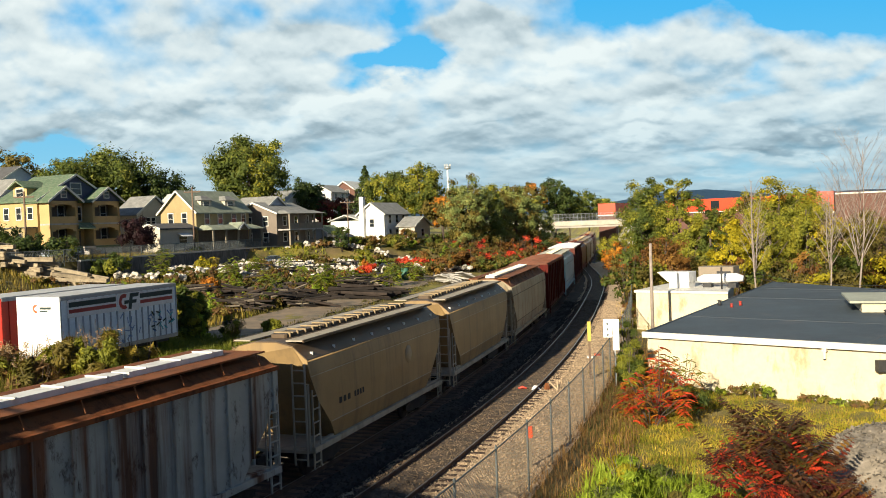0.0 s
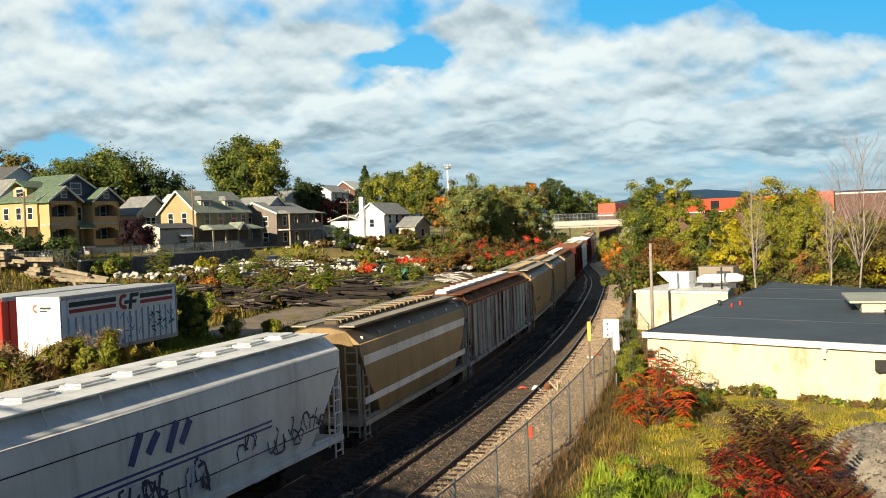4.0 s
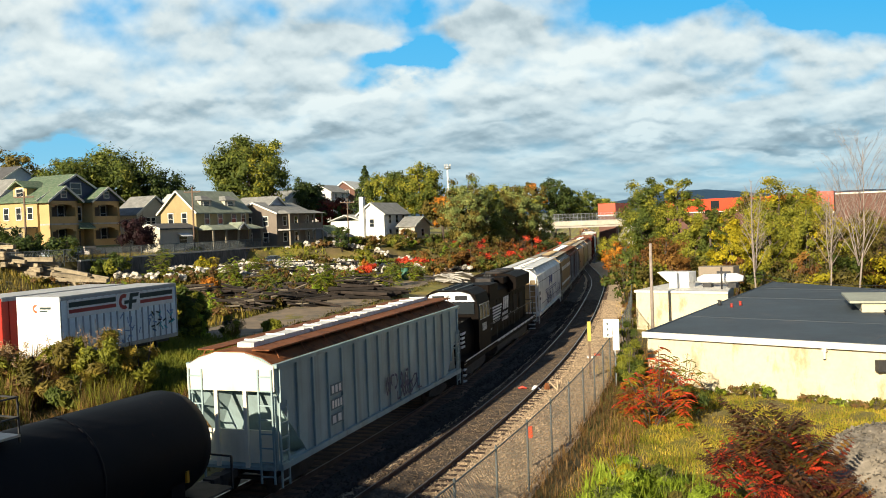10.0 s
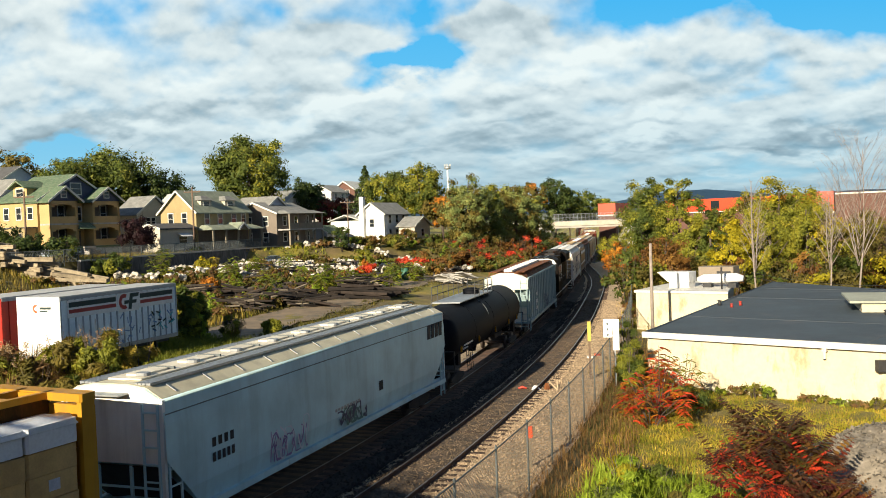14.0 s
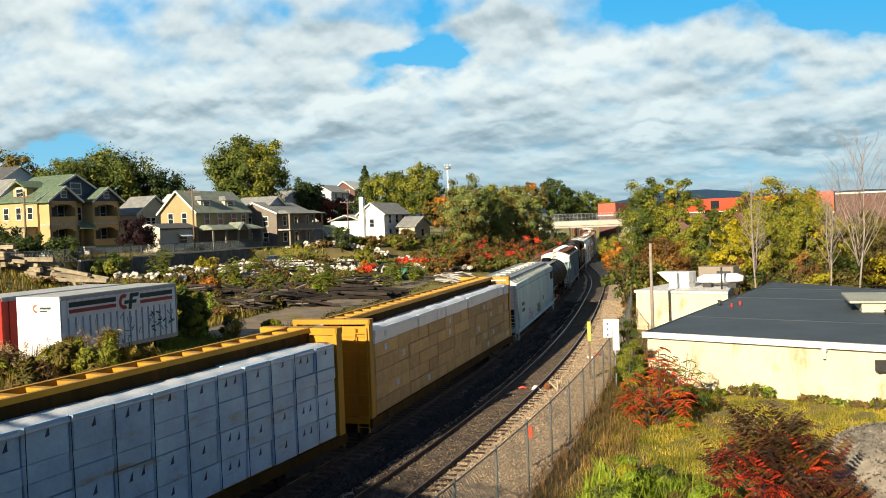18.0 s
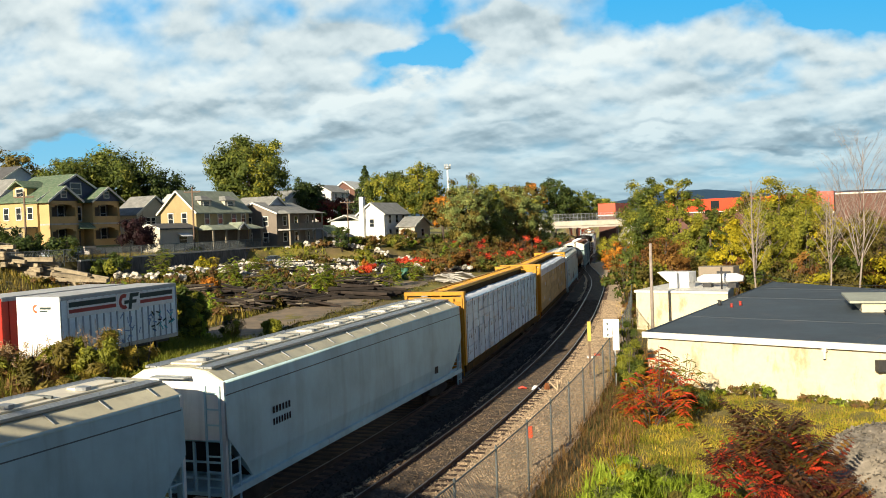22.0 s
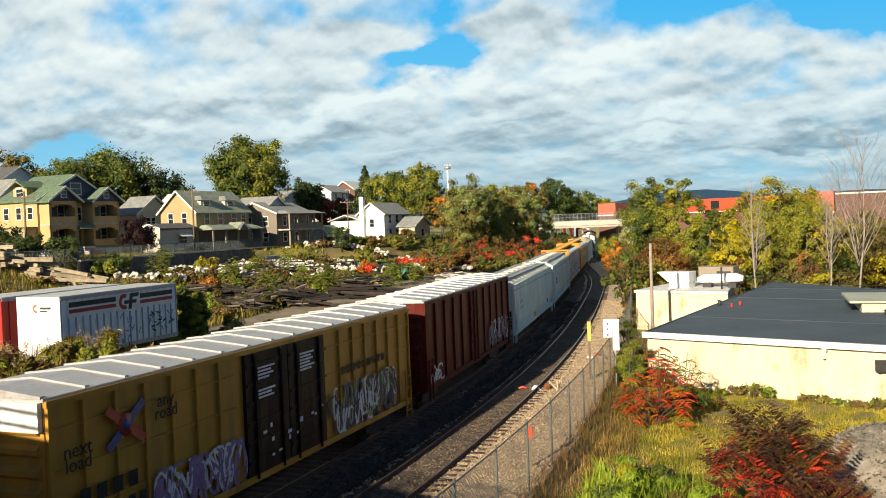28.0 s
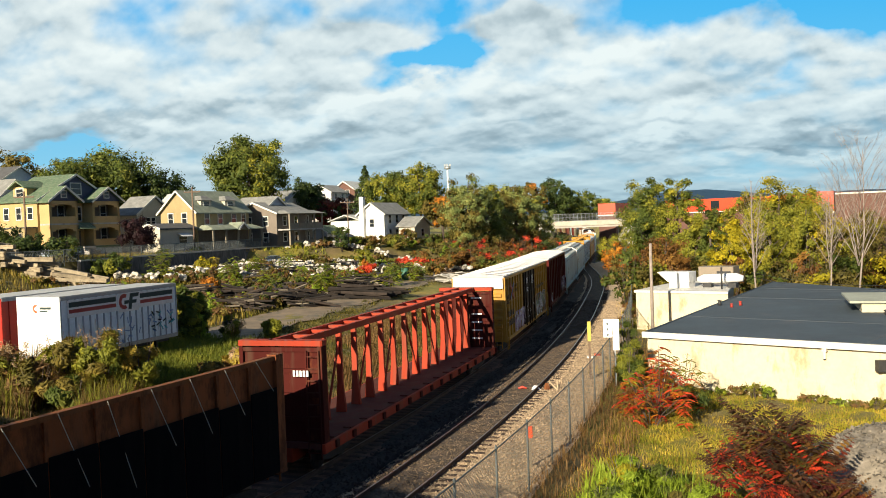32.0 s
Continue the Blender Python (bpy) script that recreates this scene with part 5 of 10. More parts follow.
def gondola(name, L, label):
    """A gondola: tall rusty side hung with black tarpaulin, the other side lower, loose cords."""
    t = thing(name, pose(0, 0, 0), label, "freight car", "cars of the freight train")
    part("floor", Form().box(-1.45, -L / 2, 0.95, 1.45, L / 2, 1.15), M_RUST, t)
    n = 16
    rr = random.Random(4)
    for sx, H in ((-1, 3.1), (1, 4.4)):
        a, b, c, d = min(sx * 1.42, sx * 1.5), max(sx * 1.42, sx * 1.5), min(sx * 1.38, sx * 1.58), max(sx * 1.38, sx * 1.58)
        part("side_wall", Form().box(a, -L / 2, 1.0, b, L / 2, H - 0.1), M_LITRUST, t, "mottled rusty side")
        part("top_rail", Form().box(c, -L / 2, H - 0.1, d, L / 2, H + 0.02, bevel=0.04), M_RUST, t)
        for k in range(n + 1):
            y = -L / 2 + 0.1 + (L - 0.2) * k / n
            part("rib", Form().box(min(sx * 1.5, sx * 1.57), y - 0.06, 1.0, max(sx * 1.5, sx * 1.57), y + 0.06, H - 0.1), M_LITRUST, t)
        for k in range(n):
            y0, y1 = -L / 2 + 0.15 + (L - 0.3) * k / n, -L / 2 + 0.15 + (L - 0.3) * (k + 1) / n
            zt = H - 0.95 + rr.uniform(-0.12, 0.1)
            F = Form().loft([[Vector((sx * (1.6 + q), y, z)) for y, q in ((y0 + 0.02, 0.0), ((y0 + y1) / 2, 0.05), (y1 - 0.02, 0.0))] + [Vector((sx * 1.585, y1 - 0.02, z)), Vector((sx * 1.585, y0 + 0.02, z))] for z in (1.02, 2.1, zt)])
            part("tarpaulin", F, M_BLACKWRAP, t, "black tarpaulin panel")
            if sx > 0:
                part("cord", Form().bar((1.60, y0 + 0.3, H), (1.67, y0 + 1.0, H - rr.uniform(0.9, 2.4)), 0.012, 0.012), M_PALECORD, t)
    for e in (-1, 1):
        y = e * L / 2
        W = Form().loft([[Vector((x, yy, z)) for x, z in ((-1.45, 1.0), (1.45, 1.0), (1.45, 4.3), (-1.45, 3.0))] for yy in (min(y, y - e * 0.1), max(y, y - e * 0.1))])
        part("end_wall", W, M_LITRUST, t)
        part("corner_post", Form().box(1.3, min(y - e * 0.3, y + e * 0.05), 0.95, 1.62, max(y - e * 0.3, y + e * 0.05), 4.46), M_LITRUST, t)
        part("corner_post", Form().box(-1.62, min(y - e * 0.3, y + e * 0.05), 0.95, -1.3, max(y - e * 0.3, y + e * 0.05), 3.16), M_LITRUST, t)
        ladder(t, 1.1, y + e * 0.08, 0.6, 3.4, M_RUST, "x")
    for k in range(5):
        y = -L / 2 + L * (k + 0.5) / 5
        part("load_heap", Form().loft([[Vector((a * 1.38, y + b * L / 10.1, 1.15)) for a, b in ((-1, -1), (1, -1), (1, 1), (-1, 1))], [Vector((a * 1.36, y + b * L / 10.1, 2.6)) for a, b in ((-1, -1), (1, -1), (1, 1), (-1, 1))], [Vector((a * 0.8, y + b * L / 14, 2.95)) for a, b in ((-1, -1), (1, -1), (1, 1), (-1, 1))]]), M_LOADWRAP, t)
    running_gear(t, L)
    return t


M_PALECORD = surface("pale_cord", (0.5, 0.48, 0.42), 0.1, 3, 0.8, bump=0)
M_LOADWRAP = car_paint("rusty_scrap_load", (0.16, 0.06, 0.025), 0.6, rough=0.9, rust_col=(0.04, 0.02, 0.012))

M_SIDEPLATE = surface("dark_stencil_plate", (0.12, 0.18, 0.20), 0.15, 3, 0.6)
TRAIN = []


def couple(car, near, far):
    TRAIN.append((car, near, far))


def make_train():
    hop = covered_hopper
    couple(hop("covered_hopper", 15.4, "cream covered hopper stained with rust", M_OLDCREAM, M_RUST, ribs=0, hatch_paint=M_CREAMSUN, grating=M_RUST), -15.3, 0.1)
    couple(boxcar("boxcar", 15.6, "dark red ribbed boxcar with a dusty roof", M_RED, M_BROWNROOF, H=4.6), 1.9, 17.5)
    couple(hop("covered_hopper", 15.0, "pale grey covered hopper", M_SHADEGREY, M_DULLROOF), 19.3, 34.3)
    couple(boxcar("boxcar", 15.6, "faded brown boxcar with a metal roof", M_DECKRED, M_ROOFMETAL, H=4.7), 36.1, 51.7)
    couple(hop("covered_hopper", 15.0, "dark red covered hopper, dusty roof", M_RED, M_RED), 53.5, 68.5)
    for k in range(5):
        p = (M_TAN, M_OLDCREAM, M_RED, M_TAN, M_TAN)[k]
        couple(hop("covered_hopper", 15.0, ("tan covered hopper, dusty", "cream covered hopper, streaked sides", "dark red covered hopper, dusty", "tan covered hopper, streaked", "tan covered hopper, dusty roof")[k], p, p), 70.3 + 16.8 * k, 85.3 + 16.8 * k)
    a = hop("covered_hopper", 12.24, "brown covered hopper with a trough roof", M_TAN, M_TANROOF, lump=1, eave=3.95, grating=M_BOARD, hatch_paint=M_BOARD, sill=M_BOARD)
    couple(a, -29.29, -17.05)
    b = hop("covered_hopper", 12.33, "brown covered hopper with a pale round mark", M_TAN, M_TANROOF, lump=1, eave=3.95, grating=M_BOARD, hatch_paint=M_BOARD, sill=M_BOARD)
    part("round_mark", Form().tube([(1.59, 2.2, 2.9), (1.604, 2.2, 2.9)], 0.36, 20), surface("pale_mark", (0.35, 0.27, 0.16), 0.1), b)
    bars(b, -4.2, 2.2, 1.0, 0.2, 3, M_LETTER, x=1.595)
    bars(b, -3.0, 2.2, 0.9, 0.2, 4, M_LETTER, x=1.595)
    couple(b, -43.23, -30.9)
    couple(hop("covered_hopper", 17.6, "grey covered hopper streaked with rust, ribbed sides", M_RUSTGREY, M_RUST, ribs=17, round_side=False, eave=4.05, hatch_paint=M_WHITECAR, grating=M_RUST), -62.57, -44.96)
    d = hop("covered_hopper", 12.52, "brown covered hopper with two cream stripes", M_TAN, M_TANROOF, lump=1, eave=3.95, grating=M_BOARD, hatch_paint=M_BOARD, sill=M_BOARD)
    for z0, z1 in ((3.15, 3.5), (1.75, 2.0)):
        x0 = 1.59 if z0 > 3 else 1.592
        part("side_stripe", Form().loft([[Vector((1.583 + 0.012, y, z0)), Vector((1.6, y, z0)), Vector((1.6, y, z1)), Vector((1.583 + 0.012, y, z1))] for y in (-6.1, 6.1)]), M_WHITECAR, d)
    couple(d, -75.47, -62.95)
    e = hop("covered_hopper", 17.8, "white covered hopper with a blue mark and spray paint", M_WHITECAR, M_WHITECAR, hatches=10, trough=False, cut=2.1, knee=3.75, slope=M_DUSTY)
    for k, (a, b) in enumerate(((-1.2, 0.0), (-0.6, 0.5), (0.1, 0.0), (0.6, 0.35))):
        part("emblem_stroke", Form().bar((1.602, a, 2.75 + b * 0.3), (1.612, a + 0.35, 3.45 - b * 0.2), 0.02, 0.2), M_MARKBLUE, e)
    for z in (2.35, 2.5):
        part("side_line", Form().box(1.6, -4.2, z, 1.606, 4.6, z + 0.06), M_MARKBLUE, e)
    spray(e, -4.0, 1.5, 1.35, 2.3, (M_SPRAYB, M_SPRAYW, M_SPRAYB), 46, 5, x=1.606)
    spray(e, 2.6, 7.4, 1.5, 2.4, (M_SPRAYB,), 16, 6, x=1.606, width=0.05)
    bars(e, -8.3, 2.5, 0.9, 0.22, 4, M_LETTER, x=1.603)
    bars(e, -8.3, 2.1, 0.9, 0.22, 5, M_LETTER, x=1.603)
    couple(e, -94.79, -76.98)
    couple(locomotive("locomotive", 21.4, "black diesel locomotive with white stripes, cab to the rear"), -117.0, -96.6)
    # the cream ends imitate sun on the car's end wall
    g = hop("covered_hopper", 17.26, "grey covered hopper with ribs and a rusty roof, blue shade in its colour", M_SKYGREY, M_RUST, ribs=17, round_side=False, eave=4.1, hatch_paint=M_WHITECAR, grating=M_RUST, end=M_CREAMSUN)
    for k in range(3):
        part("stencil_plate", Form().box(1.573, -5.2, 2.55 - k * 0.5, 1.578, -4.25, 2.9 - k * 0.5), M_SIDEPLATE, g)
        bars(g, -5.1, 2.6 - k * 0.5, 0.8, 0.25, (3, 4, 2)[k], M_LETTERW, x=1.58)
    spray(g, -0.4, 3.2, 1.3, 2.3, (M_SPRAYB,), 14, 9, x=1.582, width=0.09)
    couple(g, -135.42, -118.16)
    tk = tank_car("tank_car", 17.6, "black tank car with a top platform and railing", M_BLACK)
    bars(tk, -6.6, 1.95, 1.9, 0.2, 9, M_LETTERW, x=1.325)
    bars(tk, -6.6, 1.78, 1.0, 0.08, 8, M_LETTERW, x=1.29)
    for y in (-7.2, -3.4, 0.6, 4.4, 7.0):
        part("reflector_strip", Form().box(1.30, y, 1.75, 1.375, y + 0.08, 2.05), M_BEAM, tk)
    couple(tk, -155.0, -137.4)
    i_ = hop("covered_hopper", 19.7, "pale grey four-bay covered hopper", M_SHADEGREY, M_DULLROOF, hatches=9, trough=False, modern=True, sill=M_SHADEGREY, cut=1.5, knee=2.5, eave=4.1)
    for k in range(4):
        y = 7.75 + k * 0.46
        part("owner_mark", Form().loft([[Vector((x, y + a, z)) for a, z in ((0, 3.15), (0.36, 3.15), (0.44, 3.75), (0.08, 3.75))] for x in (1.585, 1.6)]), M_LETTER, i_)
    bars(i_, -8.0, 2.5, 1.1, 0.24, 4, M_LETTER, x=1.605)
    bars(i_, -8.0, 2.1, 1.1, 0.24, 5, M_LETTER, x=1.605)
    bars(i_, -1.0, 1.9, 2.0, 0.1, 9, M_STEEL, x=1.602)
    part("data_panel", Form().box(1.6, 2.6, 1.95, 1.606, 2.95, 2.3), M_LETTER, i_)
    spray(i_, -5.0, -2.8, 1.3, 2.3, (M_SPRAYW, M_SPRAYP), 22, 11, x=1.59, width=0.05)
    spray(i_, -0.6, 1.4, 1.3, 1.9, (M_SPRAYT, M_SPRAYB), 26, 12, x=1.585, width=0.07)
    couple(i_, -176.65, -156.95)
    couple(centerbeam("centerbeam_flatcar", 23.0, "yellow centre-beam flat car loaded with lumber packs", M_BEAM, 7, M_LUMBER, M_WRAP), -201.59, -178.54)
    couple(centerbeam("centerbeam_flatcar", 22.5, "yellow centre-beam flat car with white-wrapped lumber packs", M_BEAM, 60, M_SHADEWRAP, M_WRAP), -226.01, -203.51)
    lh = (hop("covered_hopper", 19.9, "pale grey four-bay covered hopper", M_SHADEGREY, M_DULLROOF, hatches=9, trough=False, modern=True, eave=4.1, cut=1.5, knee=2.5))
    bars(lh, -7.6, 2.75, 1.1, 0.2, 6, M_LETTER, x=1.605)
    bars(lh, -7.6, 2.4, 1.1, 0.2, 7, M_LETTER, x=1.605)
    part("data_panel", Form().box(1.585, 6.2, 1.5, 1.592, 6.6, 1.8), M_LETTER, lh)
    couple(lh, -246.73, -226.8)
    mh = (hop("covered_hopper", 19.6, "pale grey four-bay covered hopper with clean sides", M_SHADEGREY, M_DULLROOF, hatches=9, trough=False, modern=True, eave=4.1, cut=1.5, knee=2.5))
    bars(mh, -7.6, 2.75, 1.0, 0.22, 4, M_STEEL, x=1.605)
    bars(mh, -7.6, 2.35, 1.0, 0.22, 4, M_STEEL, x=1.605)
    part("data_panel", Form().box(1.585, 6.2, 1.5, 1.592, 6.6, 1.8), M_LETTER, mh)
    part("rust_patch", Form().box(1.58, -1.2, 1.2, 1.588, -0.4, 1.5), M_YELLOW, mh)
    couple(mh, -267.9, -248.31)
    nb = boxcar("boxcar", 16.24, "dark oxide red ribbed boxcar, spray-painted", M_RED, M_ROOFMETAL, doors=1)
    spray(nb, 3.0, 7.4, 1.3, 2.6, (M_SPRAYP, M_SPRAYT, M_SPRAYP, M_SPRAYW), 40, 14, x=1.635)
    spray(nb, -7.6, -6.0, 1.2, 1.9, (M_SPRAYW,), 10, 15, x=1.635)
    couple(nb, -286.05, -269.81)
    o = boxcar("boxcar", 18.77, "yellow high-cube boxcar with dark double doors and spray paint", M_YELLOW, M_ROOFMETAL, ribs=19, doors=2, door=M_WINEDOOR, dw=2.3, rw=0.045, bands=(2.25, 3.2, 4.1), cap=M_WHITECAR)
    for a, b, mt in (((-7.7, 3.35), (-6.5, 4.25), M_MARKBLUE), ((-7.7, 4.25), (-6.5, 3.35), M_MARKRED)):
        part("emblem_bar", Form().bar((1.637, a[0], a[1]), (1.645, b[0], b[1]), 0.02, 0.22), mt, o)
    part("emblem_ring", Form().tube([(1.64, -7.1, 3.8), (1.652, -7.1, 3.8)], 0.27, 14), M_MARKRED, o)
    part("emblem_core", Form().tube([(1.652, -7.1, 3.8), (1.658, -7.1, 3.8)], 0.14, 12), M_MARKBLUE, o)
    for txt, y, z in (("next", -8.6, 3.6), ("load", -8.6, 3.3), ("any", -5.7, 4.1), ("road", -5.7, 3.8)):
        writing(txt, 0.46, M_LETTER, o, SIDE(y, z, 1.64))
    bars(o, -8.6, 2.35, 2.0, 0.36, 4, M_LETTER, x=1.635)
    bars(o, -8.6, 1.8, 2.2, 0.36, 6, M_LETTER, x=1.635)
    bars(o, 3.4, 3.1, 3.6, 0.26, 9, M_WINEDOOR, x=1.635)
    for y, rows in ((-1.7, (4.15, 4.05, 3.95, 3.85, 3.5, 3.4, 3.3)), (0.65, (4.2, 4.1, 4.0, 3.9, 3.8, 3.7))):
        for k, z in enumerate(rows):
            part("door_notice", Form().box(1.665, y, z, 1.672, y + (0.9, 0.7, 0.82, 0.6)[k % 4], z + 0.06), M_SPRAYW, o)
    for k in range(12):
        rr = random.Random(k)
        y, z = rr.uniform(-2.1, 2.1), rr.uniform(1.4, 2.4)
        part("door_notice", Form().box(1.665, y, z, 1.672, y + rr.uniform(0.08, 0.22), z + rr.uniform(0.06, 0.16)), M_SPRAYW, o)
    spray(o, -6.2, -2.6, 1.2, 2.4, (M_SPRAYP, M_SPRAYW, M_SPRAYP), 70, 16, x=1.64)
    spray(o, 2.8, 7.6, 1.2, 2.7, (M_SPRAYB, M_SPRAYG, M_SPRAYW, M_SPRAYB), 90, 17, x=1.64, width=0.1)
    couple(o, -306.71, -287.94)
    pc = centerbeam("centerbeam_flatcar", 21.9, "empty orange-red centre-beam flat car with open truss", M_ORANGE, H=4.45, deck_mat=M_DECKRED, wall=M_SHADERED)
    for k in range(6):
        part("notice", Form().box(0.3, 10.55, 1.6 + k * 0.45, 0.9, 10.56, 1.68 + k * 0.45), M_LETTERW, pc)
    for e in (-1, 1):
        bars_end = Form()
        for q in range(5):
            bars_end.box(0.5 + 0.12 * q, e * 10.95 + (0.0 if e > 0 else -0.012), 3.3, 0.58 + 0.12 * q, e * 10.95 + (0.012 if e > 0 else 0.0), 3.5)
        part("lettering", bars_end, M_LETTERW, pc)
    couple(pc, -331.3, -309.4)
    couple(gondola("gondola", 22.5, "rusty high-sided gondola hung with black tarpaulin"), -356.2, -333.66)


make_train()


def travel(t):
    return 8.9657 * t + 0.00725 * t * t - 0.000168 * t ** 3


def car_pose(near, far, t):
    L = far - near
    d = travel(t)
    a, b = on_line(near + 2.0 + d), on_line(far - 2.0 + d)
    c, v = (a + b) / 2, b - a
    return pose(c.x, c.y, 0, 0, 0, -math.degrees(math.atan2(v.x, v.y)))


def motions():
    for car, near, far in TRAIN:
        walk(car, [(k * 0.5, car_pose(near, far, k * 0.5)) for k in range(65)])
    walk(CLOUDS, [(0.0, pose(0, 0, 0)), (32.0, pose(32.0, 0, 0))])


# ---------- plants ----------
M_BARK = surface("tree_bark", (0.11, 0.085, 0.065), 0.35, 3, 0.95, bump=0.6)
M_PALEBARK = surface("pale_bark", (0.30, 0.25, 0.21), 0.25, 3, 0.9)
LEAF_GREEN = foliage("green_leaves", (0.05, 0.078, 0.016), (0.105, 0.14, 0.025), (0.235, 0.24, 0.038))
LEAF_DARK = foliage("dark_green_leaves", (0.031, 0.056, 0.018), (0.061, 0.096, 0.025), (0.124, 0.150, 0.035))
LEAF_LIME = foliage("yellow_green_leaves", (0.12, 0.14, 0.021), (0.26, 0.27, 0.033), (0.46, 0.41, 0.045))
LEAF_FRESH = foliage("fresh_green_leaves", (0.14, 0.20, 0.02), (0.28, 0.38, 0.035), (0.45, 0.50, 0.06))
LEAF_YELLOW = foliage("yellow_leaves", (0.20, 0.20, 0.016), (0.43, 0.37, 0.020), (0.62, 0.50, 0.027))
LEAF_SILVER = foliage("silver_green_leaves", (0.11, 0.15, 0.045), (0.23, 0.28, 0.09), (0.40, 0.43, 0.15))
LEAF_RUST = foliage("rust_brown_leaves", (0.108, 0.054, 0.020), (0.230, 0.115, 0.030), (0.351, 0.203, 0.041))
LEAF_RED = foliage("scarlet_leaves", (0.34, 0.032, 0.02), (0.70, 0.08, 0.035), (0.86, 0.17, 0.05))
LEAF_ORANGE = foliage("orange_leaves", (0.243, 0.095, 0.016), (0.540, 0.203, 0.024), (0.675, 0.338, 0.041))
LEAF_MAROON = foliage("maroon_leaves", (0.061, 0.016, 0.016), (0.135, 0.030, 0.022), (0.297, 0.054, 0.027))
LEAF_OLIVE = foliage("olive_brown_leaves", (0.082, 0.073, 0.019), (0.162, 0.138, 0.032), (0.308, 0.227, 0.056))
GRASS_DRY = foliage("dry_grass", (0.28, 0.21, 0.035), (0.48, 0.36, 0.06), (0.66, 0.48, 0.09), 0.8)
GRASS_GREEN = foliage("green_grass", (0.15, 0.19, 0.014), (0.31, 0.32, 0.026), (0.50, 0.43, 0.05), 0.8)
GRASS_BROWN = foliage("brown_weeds", (0.121, 0.074, 0.034), (0.230, 0.135, 0.054), (0.351, 0.216, 0.081), 0.8)


def leaves_mesh(name, centres, radii, count, size, rng, squash=0.8, long=1.5):
    """Many small bent leaves scattered over clumps; each leaf is an island of two faces."""
    n = count
    c = rng.randint(0, len(centres), n)
    d = rng.normal(0, 1, (n, 3))
    d /= np.linalg.norm(d, axis=1)[:, None]
    r = radii[c] * np.minimum(rng.uniform(0.78, 1.05, n), np.abs(rng.normal(0, 0.75, n)))
    P = centres[c] + d * r[:, None] * np.array([1, 1, squash])
    axis = centres[c] - centres.mean(axis=0)
    axis /= np.linalg.norm(axis, axis=1)[:, None] + 1e-6
    nrm = d * 0.8 + axis * 0.7 + rng.normal(0, 0.5, (n, 3)) + np.array([0, 0, 0.3])
    nrm /= np.linalg.norm(nrm, axis=1)[:, None]
    a = np.cross(nrm, rng.normal(0, 1, (n, 3)))
    a /= np.linalg.norm(a, axis=1)[:, None]
    b = np.cross(nrm, a)
    s = size * rng.uniform(0.6, 1.35, n)[:, None]
    v = np.stack([P - a * s * long * 0.5, P + b * s * 0.42 - nrm * s * 0.12, P + a * s * long * 0.5, P - b * s * 0.42 - nrm * s * 0.12], 1).reshape(-1, 3)
    k = np.arange(n)[:, None] * 4
    f = np.concatenate([k + [[0, 1, 2]], k + [[0, 2, 3]]], 0)
    me = bpy.data.meshes.new(name)
    me.from_pydata(v.tolist(), [], f.tolist())
    me.update()
    return me


def limbs(F, rng, base, top, r0, spread, count, levels=1, out=1.0, up=1.0):
    """A tapered trunk with limbs that bend up and out."""
    base, top = Vector(base), Vector(top)
    mid = (base + top) / 2 + Vector((rng.uniform(-0.3, 0.3), rng.uniform(-0.3, 0.3), 0))
    F.tube([base, base + (mid - base) * 0.5, mid, top], [r0, r0 * 0.8, r0 * 0.6, r0 * 0.18], 7)
    tips = []
    for k in range(count):
        t = 0.3 + 0.65 * (k + 0.5) / count
        p = base.lerp(top, t)
        a = k * 2.4 + rng.uniform(-0.4, 0.4)
        L = spread * (1.15 - 0.75 * t) * rng.uniform(0.8, 1.2)
        q = p + Vector((math.cos(a) * L * 0.55 * out, math.sin(a) * L * 0.55 * out, L * 0.45 * up))
        e = p + Vector((math.cos(a) * L * out, math.sin(a) * L * out, L * 0.95 * up))
        rr = r0 * (0.5 - 0.32 * t)
        F.tube([p, q, e], [rr, rr * 0.6, rr * 0.15], 5)
        tips.append((q, e, rr))
        if levels > 1:
            for j in range(3):
                b = a + rng.uniform(-1.0, 1.0)
                m_ = q.lerp(e, rng.uniform(0.0, 0.8))
                e2 = m_ + Vector((math.cos(b) * L * 0.4, math.sin(b) * L * 0.4, L * rng.uniform(0.3, 0.7)))
                F.tube([m_, (m_ + e2) / 2 + Vector((0, 0, 0.05 * L)), e2], [rr * 0.4, rr * 0.28, rr * 0.08], 4)
                if levels > 2:
                    for i in range(5):
                        m3 = m_.lerp(e2, rng.uniform(0.2, 0.95))
                        g = b + rng.uniform(-1.2, 1.2)
                        F.tube([m3, m3 + Vector((math.cos(g) * L * 0.2, math.sin(g) * L * 0.2, L * rng.uniform(0.15, 0.4)))], [rr * 0.14, rr * 0.04], 3)
    return tips


